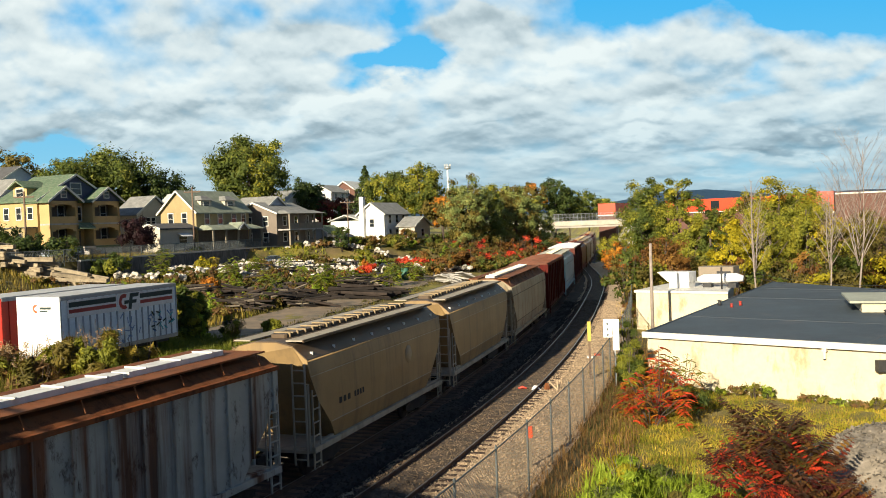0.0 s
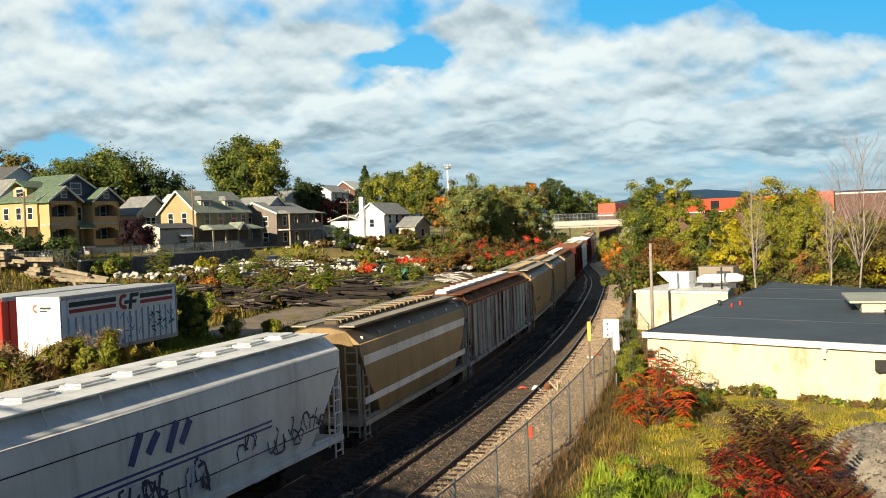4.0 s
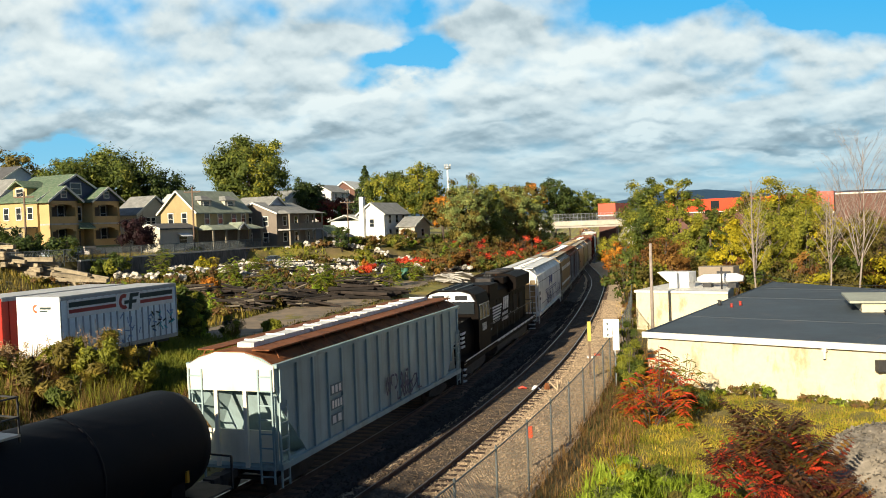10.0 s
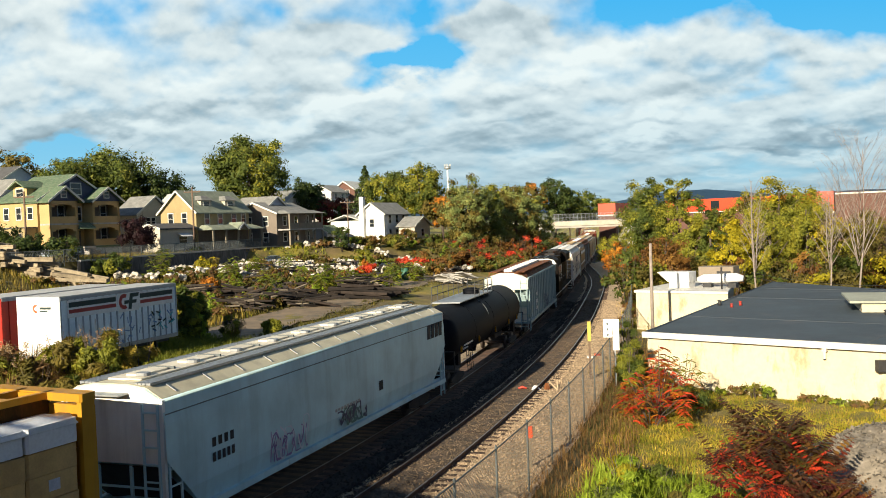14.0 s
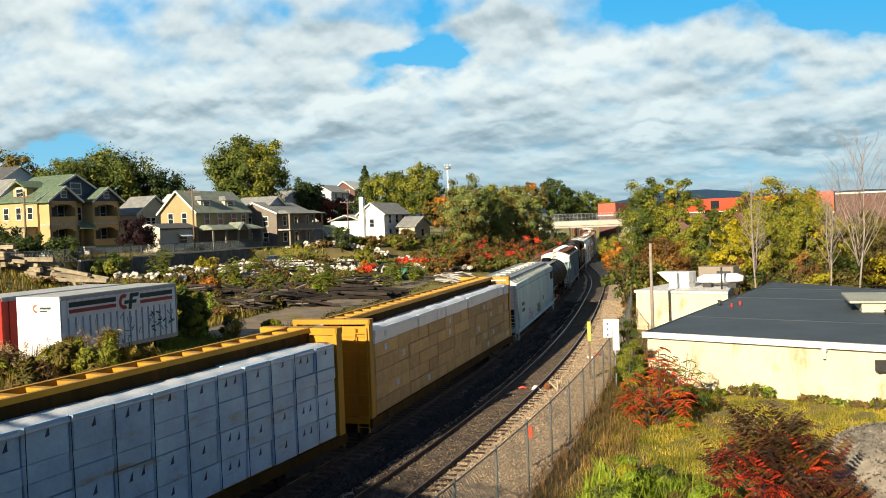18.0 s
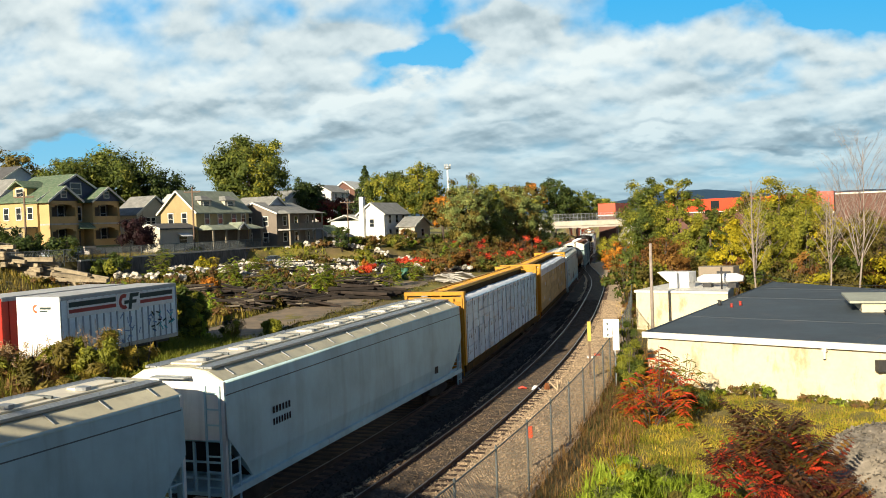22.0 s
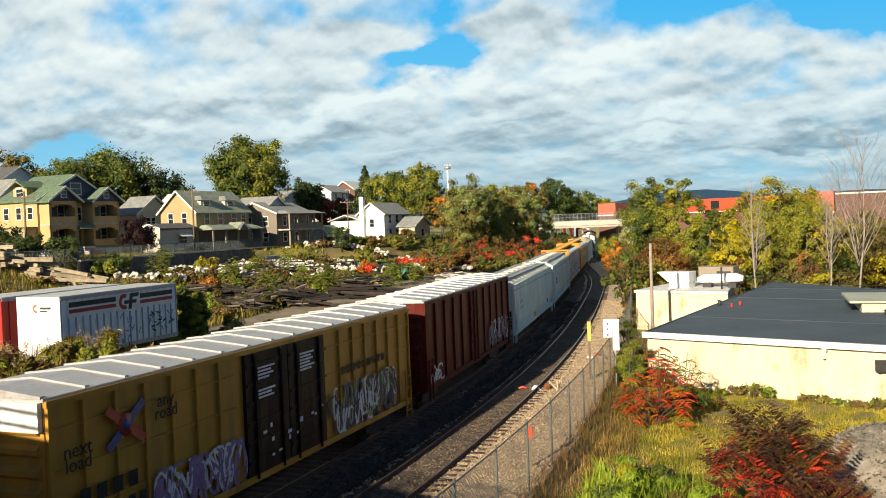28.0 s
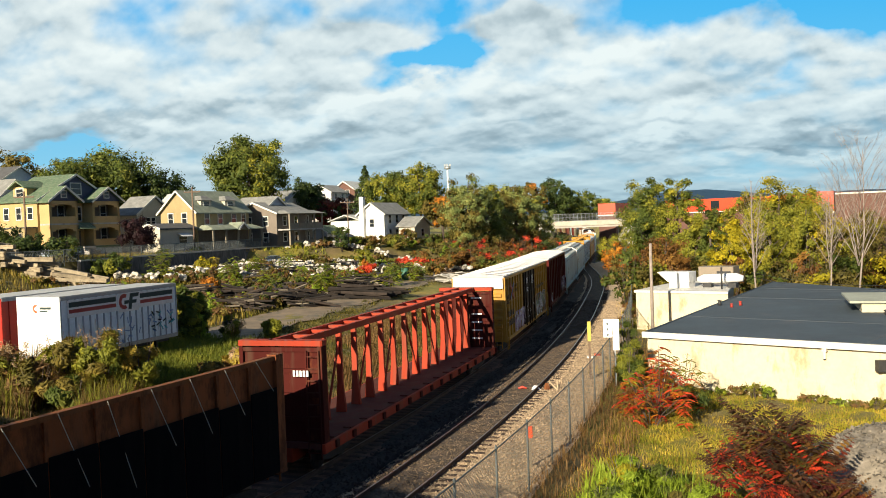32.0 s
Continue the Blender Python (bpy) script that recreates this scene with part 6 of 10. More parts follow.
def tree(x, y, top, radius, leaf, label, seed, trunk=0.3, count=5000, size=0.42, clumps=46, low=0.25, base=None, squash=1.0, mat2=None, share=0.25, name="tree", category="tree"):
    """A broad-leaved tree: tapered trunk, limbs, an uneven crown of small leaves with gaps."""
    rng = np.random.RandomState(seed)
    rr = random.Random(seed)
    z0 = ground_z(x, y) - 0.15 if base is None else base
    h = top - z0
    t = thing(name, pose(x, y, z0), label, category)
    F = Form()
    limbs(F, rr, (0, 0, 0), (rr.uniform(-0.5, 0.5), rr.uniform(-0.5, 0.5), h * 0.86), trunk, radius * 0.85, 9)
    part("trunk", F, M_BARK, t)
    zc = h * (low + 1) / 2
    hz = h * (1 - low) / 2
    clumps = int(clumps * 1.8)
    size = size * 0.78
    d = rng.normal(0, 1, (clumps, 3))
    d /= np.linalg.norm(d, axis=1)[:, None]
    k = rng.uniform(0.25, 1.0, clumps) ** 0.45 * rng.uniform(0.78, 1.05, clumps)
    C = d * k[:, None] * np.array([radius, radius, hz]) * 0.93 + np.array([0, 0, zc])
    # narrower towards the foot
    taper = 0.72 + 0.28 * np.clip((C[:, 2] - h * low) / (h * 0.35), 0, 1)
    C[:, :2] *= taper[:, None]
    R = rng.uniform(0.14, 0.28, clumps) * radius
    if mat2:
        m1 = int(clumps * (1 - share))
        part("crown", leaves_mesh("crown", C[:m1], R[:m1], int(count * 2.2 * (1 - share)), size, rng), leaf, t)
        part("crown_patch", leaves_mesh("crown_patch", C[m1:], R[m1:], int(count * 2.2 * share), size, rng), mat2, t)
    else:
        part("crown", leaves_mesh("crown", C, R, int(count * 2.2), size, rng), leaf, t)
    return t


def spruce(x, y, top, radius, label, seed):
    rng = np.random.RandomState(seed)
    z0 = ground_z(x, y)
    h = top - z0
    t = thing("spruce", pose(x, y, z0), label, "tree")
    part("trunk", Form().tube([(0, 0, 0), (0, 0, h)], [0.25, 0.03], 7), M_BARK, t)
    cs, rs = [], []
    for k in range(26):
        f = k / 25
        z = h * (0.12 + 0.86 * f)
        r = radius * (1 - f) ** 0.8
        for j in range(7):
            a = rng.uniform(0, 6.28)
            cs.append((math.cos(a) * r * rng.uniform(0.4, 0.95), math.sin(a) * r * rng.uniform(0.4, 0.95), z - 0.2 * r))
            rs.append(0.3 * r + 0.25)
    part("needles", leaves_mesh("needles", np.array(cs), np.array(rs), 3600, 0.36, rng, 0.6, 2.2), LEAF_DARK, t)


def bush(x, y, h, radius, leaf, label, seed, count=900, size=0.2, stems=7, z=None, mat2=None, share=0.3, name="bush", long=1.6, full=False):
    rng = np.random.RandomState(seed)
    rr = random.Random(seed)
    z0 = ground_z(x, y) if z is None else z
    t = thing(name, pose(x, y, z0), label, "bush" if name == "bush" else "weeds")
    F = Form()
    for k in range(stems):
        a = rr.uniform(0, 6.28)
        r = radius * rr.uniform(0.15, 0.75)
        F.tube([(0.1 * math.cos(a), 0.1 * math.sin(a), -0.08), (r * 0.5 * math.cos(a), r * 0.5 * math.sin(a), h * 0.45), (r * math.cos(a), r * math.sin(a), h * rr.uniform(0.7, 0.95))], [0.03, 0.022, 0.006], 4)
    tagged(part("branched_stem", F, M_BARK, t), kind="stuff")
    cl = 70 if full else 22
    d = rng.normal(0, 1, (cl, 3))
    d /= np.linalg.norm(d, axis=1)[:, None]
    C = d * rng.uniform(0.3, 0.9, (cl, 1)) * np.array([radius, radius, h * 0.45]) + np.array([0, 0, h * 0.5])
    C[:, 2] = np.maximum(C[:, 2], 0.15 * h)
    R = rng.uniform(0.2, 0.38, cl) * min(radius, h)
    if full:
        R = R * 1.2
        C[:, 2] = rng.uniform(0.06, 0.9, cl) * h
    m1 = int(cl * (1 - share)) if mat2 else cl
    part("foliage", leaves_mesh("leaves", C[:m1], R[:m1], int(count * m1 / cl), size, rng, long=long), leaf, t)
    if mat2:
        part("tinted_foliage", leaves_mesh("tinted_leaves", C[m1:], R[m1:], int(count * (1 - m1 / cl)), size, rng, long=long), mat2, t)
    return t


def sumac(x, y, h, radius, label, seed, fronds, mats, length=0.62, z=None, wide=0.17, shaded=0.0, droop=0.35):
    """Sumac: forked stems that end in whorls of long feathered leaves."""
    rr = random.Random(seed)
    z0 = ground_z(x, y) if z is None else z
    t = thing("sumac_bush", pose(x, y, z0), label, "bush")
    stem = Form()
    forms = [Form() for _ in mats]
    heads = []
    for k in range(max(8, fronds // 14)):
        a, r = rr.uniform(0, 6.28), radius * math.sqrt(rr.uniform(0.0, 1.0))
        top = h * (0.62 + 0.38 * rr.random()) * (1.06 - 0.45 * (r / radius) ** 2)
        e = Vector((math.cos(a) * r, math.sin(a) * r, top))
        f = Vector((math.cos(a) * r * 0.35, math.sin(a) * r * 0.35, top * 0.4))
        stem.tube([(math.cos(a) * r * 0.12, math.sin(a) * r * 0.12, -0.1), f, e], [0.026, 0.018, 0.008], 5)
        heads.append(e)
    for k in range(fronds):
        e = heads[k % len(heads)]
        a = rr.uniform(0, 6.28)
        L = length * rr.uniform(0.7, 1.2)
        out = Vector((math.cos(a), math.sin(a), 0))
        rise = rr.uniform(0.5, 2.0) if shaded else rr.uniform(-0.1, 0.75)
        side = Vector((-math.sin(a), math.cos(a), 0))
        n = 8
        drop = rr.uniform(0, droop) * h * 0.5
        low = 1 - (e.z - drop) / h
        q = rr.random() if not shaded else max(0.0, min(0.999, low * shaded + rr.uniform(-0.4, 0.4)))
        F = forms[min(len(mats) - 1, int(q * len(mats)))]
        for j in range(n):
            u = (j + 0.7) / n
            p = e - Vector((0, 0, drop)) + out * L * u + Vector((0, 0, L * (rise * u - 0.75 * u * u)))
            ll = L * 0.34 * math.sin(math.pi * (0.25 + 0.72 * u)) ** 0.7
            for sg in (-1, 1):
                q = p + (side * sg * 0.9 + out * 0.45) * ll - Vector((0, 0, ll * rr.uniform(0.15, 0.5)))
                w = out * ll * wide
                F.add([p, (p + q) / 2 + w, q, (p + q) / 2 - w], [(0, 1, 2, 3)])
    tagged(part("branched_stem", stem, M_BARK, t), kind="stuff")
    for F, m in zip(forms, mats):
        part("feathered_foliage", F, m, t)
    return t


def blades(name, pts, h, w, material, label, seed, lean=0.45, kind="stuff", category="grass"):
    """Grass or weeds: single bent blades, far too many to count."""
    rng = np.random.RandomState(seed)
    P = np.asarray(pts)
    n = len(P)
    a = rng.uniform(0, 6.28, n)
    H = h * rng.uniform(0.45, 1.25, n)
    out = np.stack([np.cos(a), np.sin(a), 0 * a], 1)
    sd = np.stack([-np.sin(a), np.cos(a), 0 * a], 1) * (w * rng.uniform(0.6, 1.3, n))[:, None]
    up = np.array([0, 0, 1.0])
    le = (lean * rng.uniform(0.1, 1.0, n) * H)[:, None]
    v = np.stack([P - sd, P + sd, P + out * le * 0.35 + up * (H * 0.6)[:, None] + sd * 0.7, P + out * le * 0.35 + up * (H * 0.6)[:, None] - sd * 0.7, P + out * le + up * H[:, None]], 1).reshape(-1, 3)
    k = np.arange(n)[:, None] * 5
    f = [tuple(q) for q in (k + [[0, 1, 2, 3]]).tolist()] + [tuple(q) for q in (k + [[3, 2, 4]]).tolist()]
    me = bpy.data.meshes.new(name)
    me.from_pydata(v.tolist(), [], f)
    me.update()
    ob = new(name, me)
    me.materials.append(material)
    return tagged(ob, label, category, kind=kind)


def scatter(n, x0, x1, y0, y1, seed, keep=None, sink=0.03):
    rng = np.random.RandomState(seed)
    X, Y = rng.uniform(x0, x1, n), rng.uniform(y0, y1, n)
    if keep is not None:
        o, s = aside(X, Y)
        m = keep(X, Y, o, s)
        X, Y = X[m], Y[m]
    return np.stack([X, Y, height(X, Y) - sink], 1)


def bare_tree(x, y, top, spread, label, seed, bark=None, count=18):
    rr = random.Random(seed)
    z0 = ground_z(x, y) - 0.1
    t = thing("bare_tree", pose(x, y, z0), label, "tree")
    F = Form()
    lean = rr.uniform(-0.7, 0.7)
    limbs(F, rr, (0, 0, 0), (lean, rr.uniform(-0.4, 0.4), top - z0), 0.095, spread, count, 3, 0.62, 1.25)
    for k in range(3):
        a = rr.uniform(0, 6.28)
        limbs(F, rr, (lean * 0.3, 0, (top - z0) * 0.3), (lean + math.cos(a) * spread * 0.55, math.sin(a) * spread * 0.55, (top - z0) * rr.uniform(0.75, 0.97)), 0.055, spread * 0.6, 12, 3, 0.7, 1.1)
    part("trunk", F, bark or M_PALEBARK, t)


def at_view(px, depth):
    """Where a bearing lies at that distance ahead."""
    return (px - 784) / 1565.0 * depth


def trees():
    # hillside behind the houses
    T = lambda px, d, top, r, leaf, label, seed, **k: tree(at_view(px, d), d, top, r, leaf, label, seed, **k)
    T(445, 150, 24.8, 7.6, LEAF_GREEN, "large round maple turning from green to yellow", 11, count=14000, clumps=120, mat2=LEAF_LIME, share=0.22, trunk=0.45)
    T(135, 140, 20.8, 6.5, LEAF_GREEN, "spreading green tree behind the houses", 12, count=8500, clumps=70)
    T(205, 146, 22.8, 8.5, LEAF_GREEN, "spreading green tree behind the houses", 13, count=10000, clumps=80)
    T(285, 150, 19.8, 6.2, LEAF_DARK, "dark green tree behind the houses", 14, count=6500, clumps=60)
    T(32, 165, 25.0, 6.0, LEAF_OLIVE, "olive green tree on the hillside", 15, count=4500)
    T(540, 172, 18.0, 4.9, LEAF_DARK, "dark green tree beside the white houses", 16, count=7000, clumps=70)
    T(500, 185, 14.5, 4.0, LEAF_DARK, "dark green tree beside the houses", 17, count=3000)
    spruce(at_view(651, 205), 205, 22.0, 5.0, "dark spruce above the roofs", 18)
    T(590, 168, 14.6, 4.0, LEAF_MAROON, "dark purple-brown tree beside the white house", 19, count=4200, mat2=LEAF_DARK, share=0.4)
    T(690, 180, 20.0, 5.6, LEAF_GREEN, "olive green tree behind the white house", 20, count=8500, clumps=70, mat2=LEAF_LIME, share=0.4)
    T(748, 178, 20.6, 6.0, LEAF_LIME, "yellow-green tree behind the white house", 21, count=9000, clumps=70, mat2=LEAF_GREEN, share=0.5)
    T(785, 158, 13.6, 4.2, LEAF_OLIVE, "olive and orange tree on the bank", 22, count=3600, mat2=LEAF_ORANGE, share=0.25)
    T(828, 150, 17.0, 4.6, LEAF_SILVER, "grey-green tree on the railway bank", 23, count=12000, size=0.3, clumps=80, mat2=LEAF_OLIVE, share=0.4, low=0.0)
    T(862, 158, 15.6, 4.2, LEAF_SILVER, "silver-green tree on the railway bank", 24, count=9500, size=0.3, clumps=70, low=0.0, mat2=LEAF_GREEN, share=0.5)
    T(915, 168, 15.8, 4.8, LEAF_SILVER, "pale green tree on the railway bank", 25, count=11000, size=0.32, clumps=80, low=0.0, mat2=LEAF_OLIVE, share=0.4)
    T(950, 176, 14.0, 4.2, LEAF_SILVER, "silver-green tree beside the overpass", 26, count=4500, mat2=LEAF_LIME, share=0.3, low=0.0)
    T(880, 260, 19.5, 6.5, LEAF_LIME, "yellow-green tree beyond the bank", 27, count=4500, size=0.6)
    T(985, 300, 23.0, 7.0, LEAF_DARK, "dark green tree beyond the overpass", 28, count=4500, size=0.6)
    T(940, 290, 20.5, 6.5, LEAF_OLIVE, "green and orange tree beyond the overpass", 29, count=4500, size=0.6, mat2=LEAF_ORANGE, share=0.25)
    T(1010, 310, 20.0, 6.5, LEAF_GREEN, "green broad tree beyond the overpass", 30, count=4000, size=0.6)
    T(1045, 330, 18.5, 6.5, LEAF_GREEN, "broad green tree beyond the overpass", 31, count=4000, size=0.6)
    T(1075, 340, 16.0, 6.0, LEAF_LIME, "yellow-green tree beyond the overpass", 32, count=3500, size=0.6)
    # right of the tracks
    def T(px, d, top, r, leaf, label, seed, count=4000, size=0.3, **k):
        return tree(at_view(px, d), d, top, r, leaf, label, seed, count=int(count * 1.5), size=size * 0.75, **k)

    T(1142, 112, 13.2, 4.6, LEAF_GREEN, "green tree beside the railway, full crown", 40, count=8000, size=0.34, mat2=LEAF_LIME, share=0.25, low=0.1)
    T(1203, 106, 13.6, 3.4, LEAF_LIME, "tall yellow-green tree beside the railway", 41, count=6500, size=0.32, mat2=LEAF_GREEN, share=0.35, low=0.1)
    T(1175, 92, 6.3, 3.2, LEAF_RUST, "rust-brown scrub tree behind the low buildings", 42, count=3600, size=0.28, low=0.05)
    T(1230, 100, 8.2, 3.0, LEAF_LIME, "yellow-green tree behind the low buildings", 43, count=4200, size=0.3, low=0.05)
    T(1292, 88, 8.3, 2.6, LEAF_YELLOW, "bright yellow tree behind the low buildings", 44, count=4200, size=0.3, low=0.05)
    T(1262, 96, 8.4, 2.4, LEAF_GREEN, "green tree with yellowing leaves", 45, count=3000, size=0.3, low=0.05)
    T(1375, 105, 12.8, 4.8, LEAF_LIME, "yellow-green willow, loose crown", 46, mat2=LEAF_YELLOW, share=0.25, count=8000, clumps=70, size=0.32, low=0.05)
    T(1430, 98, 9.6, 3.8, LEAF_LIME, "green scrub tree behind the flat roof", 47, count=4200, size=0.3, low=0.02)
    T(1360, 92, 7.8, 3.2, LEAF_LIME, "green scrub tree behind the flat roof", 48, count=3600, size=0.3, low=0.02)
    T(1475, 98, 9.0, 4.0, LEAF_OLIVE, "olive brown scrub tree behind the flat roof", 49, count=4200, size=0.3, low=0.02, mat2=LEAF_YELLOW, share=0.5)
    T(1535, 96, 8.2, 4.2, LEAF_LIME, "yellow-green scrub tree behind the flat roof", 50, count=4200, size=0.3, low=0.02, mat2=LEAF_OLIVE, share=0.4)
    T(1575, 90, 8.0, 3.8, LEAF_OLIVE, "olive brown scrub tree behind the flat roof", 51, count=3600, size=0.3, low=0.02)
    T(1100, 125, 4.6, 3.2, LEAF_OLIVE, "olive bush beside the railway", 52, count=3000, size=0.3, low=0.0, mat2=LEAF_ORANGE, share=0.5)
    T(1085, 145, 5.4, 3.4, LEAF_LIME, "yellow-green bush beside the railway", 53, count=3000, size=0.3, low=0.0)
    T(1130, 105, 3.6, 3.0, LEAF_RUST, "rust-brown bush beside the railway", 54, count=2600, size=0.28, low=0.0)
    T(1328, 108, 11.8, 3.8, LEAF_LIME, "olive green tree behind the yellow one", 55, mat2=LEAF_OLIVE, share=0.5, count=4500, size=0.32, low=0.05)
    T(1422, 112, 12.6, 4.6, LEAF_LIME, "olive and yellow loose tree before the brick wall", 56, count=5500, size=0.32, low=0.05, mat2=LEAF_LIME, share=0.3)
    T(1275, 114, 9.6, 3.4, LEAF_GREEN, "green tree before the red-banded building", 57, count=4000, size=0.32, low=0.05, mat2=LEAF_RUST, share=0.25)
    for k, (px, d, top, sp) in enumerate(((1338, 80, 10.9, 1.9), (1468, 82, 10.2, 2.2), (1515, 74, 13.0, 4.4))):
        bare_tree(at_view(px, d), d, top, sp, "leafless pale-barked tree above the scrub", 60 + k, count=34 if k == 2 else 20)


trees()


# ---------- houses on the terrace ----------
M_SIDING_Y = surface("yellow_tan_siding", (0.48, 0.335, 0.145), 0.1, 0.8, 0.8)
M_SIDING_W = surface("white_siding", (0.74, 0.74, 0.70), 0.08, 0.8, 0.8)
M_SIDING_G = surface("grey_siding", (0.42, 0.42, 0.40), 0.1, 0.8, 0.8)
M_SIDING_B = surface("cream_siding", (0.58, 0.52, 0.40), 0.1, 0.8, 0.8)
M_SIDING_BLUE = surface("dark_blue_shingle", (0.05, 0.065, 0.12), 0.2, 2, 0.85)
M_SIDING_LB = surface("pale_blue_siding", (0.45, 0.52, 0.60), 0.08, 0.8, 0.8)
M_ROOF_GREEN = surface("green_roof_shingle", (0.10, 0.16, 0.09), 0.25, 1.5, 0.9, wear=(0.17, 0.19, 0.13), wear_at=0.55)
M_ROOF_GREY = surface("grey_roof_shingle", (0.24, 0.24, 0.22), 0.25, 1.5, 0.9)
M_ROOF_DARK = surface("dark_roof_shingle", (0.09, 0.09, 0.09), 0.25, 1.5, 0.9)
M_ROOF_PALE = surface("pale_roof_shingle", (0.50, 0.50, 0.46), 0.15, 1.5, 0.9)
M_TRIM = surface("painted_trim", (0.70, 0.68, 0.60), 0.1, 3, 0.6)
M_PORCH = surface("porch_shadow_brown", (0.14, 0.11, 0.08), 0.2, 2, 0.8)
M_SIDING_T = surface("brown_tan_siding", (0.36, 0.28, 0.135), 0.12, 0.8, 0.8)
M_PORCHTRIM = surface("weathered_porch_timber", (0.26, 0.22, 0.16), 0.15, 2, 0.8)
M_SIDING_D = surface("weathered_brown_siding", (0.20, 0.165, 0.13), 0.15, 0.8, 0.85)
M_ROOF_SAGE = surface("sage_roof_shingle", (0.26, 0.29, 0.21), 0.25, 1.5, 0.9)
M_BRICK = surface("brown_brick", (0.14, 0.07, 0.052), 0.25, 3, 0.9, bump=0.4)
M_REDPANEL = surface("orange_red_panel", (0.66, 0.065, 0.02), 0.08, 0.5, 0.5)
M_CREAM = surface("cream_painted_block", (0.66, 0.575, 0.39), 0.1, 0.5, 0.85, wear=(0.40, 0.32, 0.19), wear_at=0.60, wear_scale=0.9, wear_stretch=(1, 1, 0.4))
M_ROOFTAR = surface("dark_membrane_roof", (0.05, 0.072, 0.09), 0.25, 0.35, 0.75, wear=(0.075, 0.085, 0.095), wear_at=0.6, wear_scale=0.4)


def window(parent, x, z, w, h, y=0.0, axis="y", trim=None, name="window"):
    """A framed window proud of its wall: on a wall facing -y (axis y) or -x (axis x)."""
    m = Matrix.Translation((x, y, z)) if axis == "y" else Matrix.Translation((y, x, z)) @ Matrix(((0, 1, 0, 0), (-1, 0, 0, 0), (0, 0, 1, 0), (0, 0, 0, 1)))
    F = Form()
    b = 0.11
    F.box(-w / 2 - b, -0.06, -b, w / 2 + b, 0.0, 0).box(-w / 2 - b, -0.06, h, w / 2 + b, 0.0, h + b)
    F.box(-w / 2 - b, -0.06, 0, -w / 2, 0.0, h).box(w / 2, -0.06, 0, w / 2 + b, 0.0, h)
    F.box(-w / 2, -0.045, h / 2 - 0.03, w / 2, 0.0, h / 2 + 0.03)
    ob = part(name, F, trim or M_TRIM, parent, m=m)
    part("pane", Form().box(-w / 2, -0.025, 0, w / 2, -0.005, h), M_GLASS, ob)
    return ob


def gable(parent, x0, x1, y0, y1, z, rise, roof, over=0.4, wall=None, along="y", name="roof", thick=0.16):
    """A pitched roof whose ridge runs along y (or x), with its gable walls."""
    swap = (lambda p: p) if along == "y" else (lambda p: Vector((p.y, p.x, p.z)))
    if along == "x":
        x0, x1, y0, y1 = y0, y1, x0, x1
    c = (x0 + x1) / 2
    k = rise / ((x1 - x0) / 2)
    lo = z - over * k
    pr = [(x0 - over, lo), (c, z + rise), (x1 + over, lo), (x1 + over, lo + thick), (c, z + rise + thick * 1.25), (x0 - over, lo + thick)]
    F = Form()
    for tri in ((0, 1, 4, 5), (1, 2, 3, 4)):
        F.loft([[swap(Vector((pr[i][0], y, pr[i][1]))) for i in tri] for y in (y0 - over, y1 + over)])
    ob = part(name, F, roof, parent)
    if wall:
        G = Form().loft([[swap(Vector((x, y, zz))) for x, zz in ((x0, z - 0.02), (x1, z - 0.02), (c, z + rise - 0.03))] for y in (y0, y1)])
        part("gable_wall", G, wall, parent)
        FA = Form()
        for a, b in ((x0 - over, c), (x1 + over, c)):
            FA.bar(swap(Vector((a, y0 - over - 0.02, lo + thick / 2))), swap(Vector((b, y0 - over - 0.02, z + rise + thick / 2))), 0.06, thick + 0.08)
        part("bargeboard", FA, M_TRIM, ob)
    return ob


HOUSE_TURN = 65.0


def house(px, depth, W, D, walls, eave, rise, wall, roof, label, along="x", base=None, front=(), side=(), turn=HOUSE_TURN, trim=None, found=0.5, chimney=None, x=None):
    X = at_view(px, depth) if x is None else x
    zb = ground_z(X, depth) if base is None else base
    t = thing("house", pose(X, depth, zb, 0, 0, turn), label, "house")
    part("foundation", Form().box(0.05, 0.05, -1.5, W - 0.05, D - 0.05, found), M_CONCRETE, t)
    part("wall", Form().box(0, 0, found, W, D, eave), wall, t)
    gable(t, 0, W, 0, D, eave, rise, roof, wall=wall, along=along)
    for x_, z, w, h in front:
        window(t, x_, z, w, h, 0.0, "y", trim)
    for y_, z, w, h in side:
        window(t, y_, z, w, h, 0.0, "x", trim)
    if chimney:
        part("chimney", Form().box(chimney[0] - 0.3, chimney[1] - 0.3, eave, chimney[0] + 0.3, chimney[1] + 0.3, eave + rise + 0.9), M_BRICK, t)
    return t


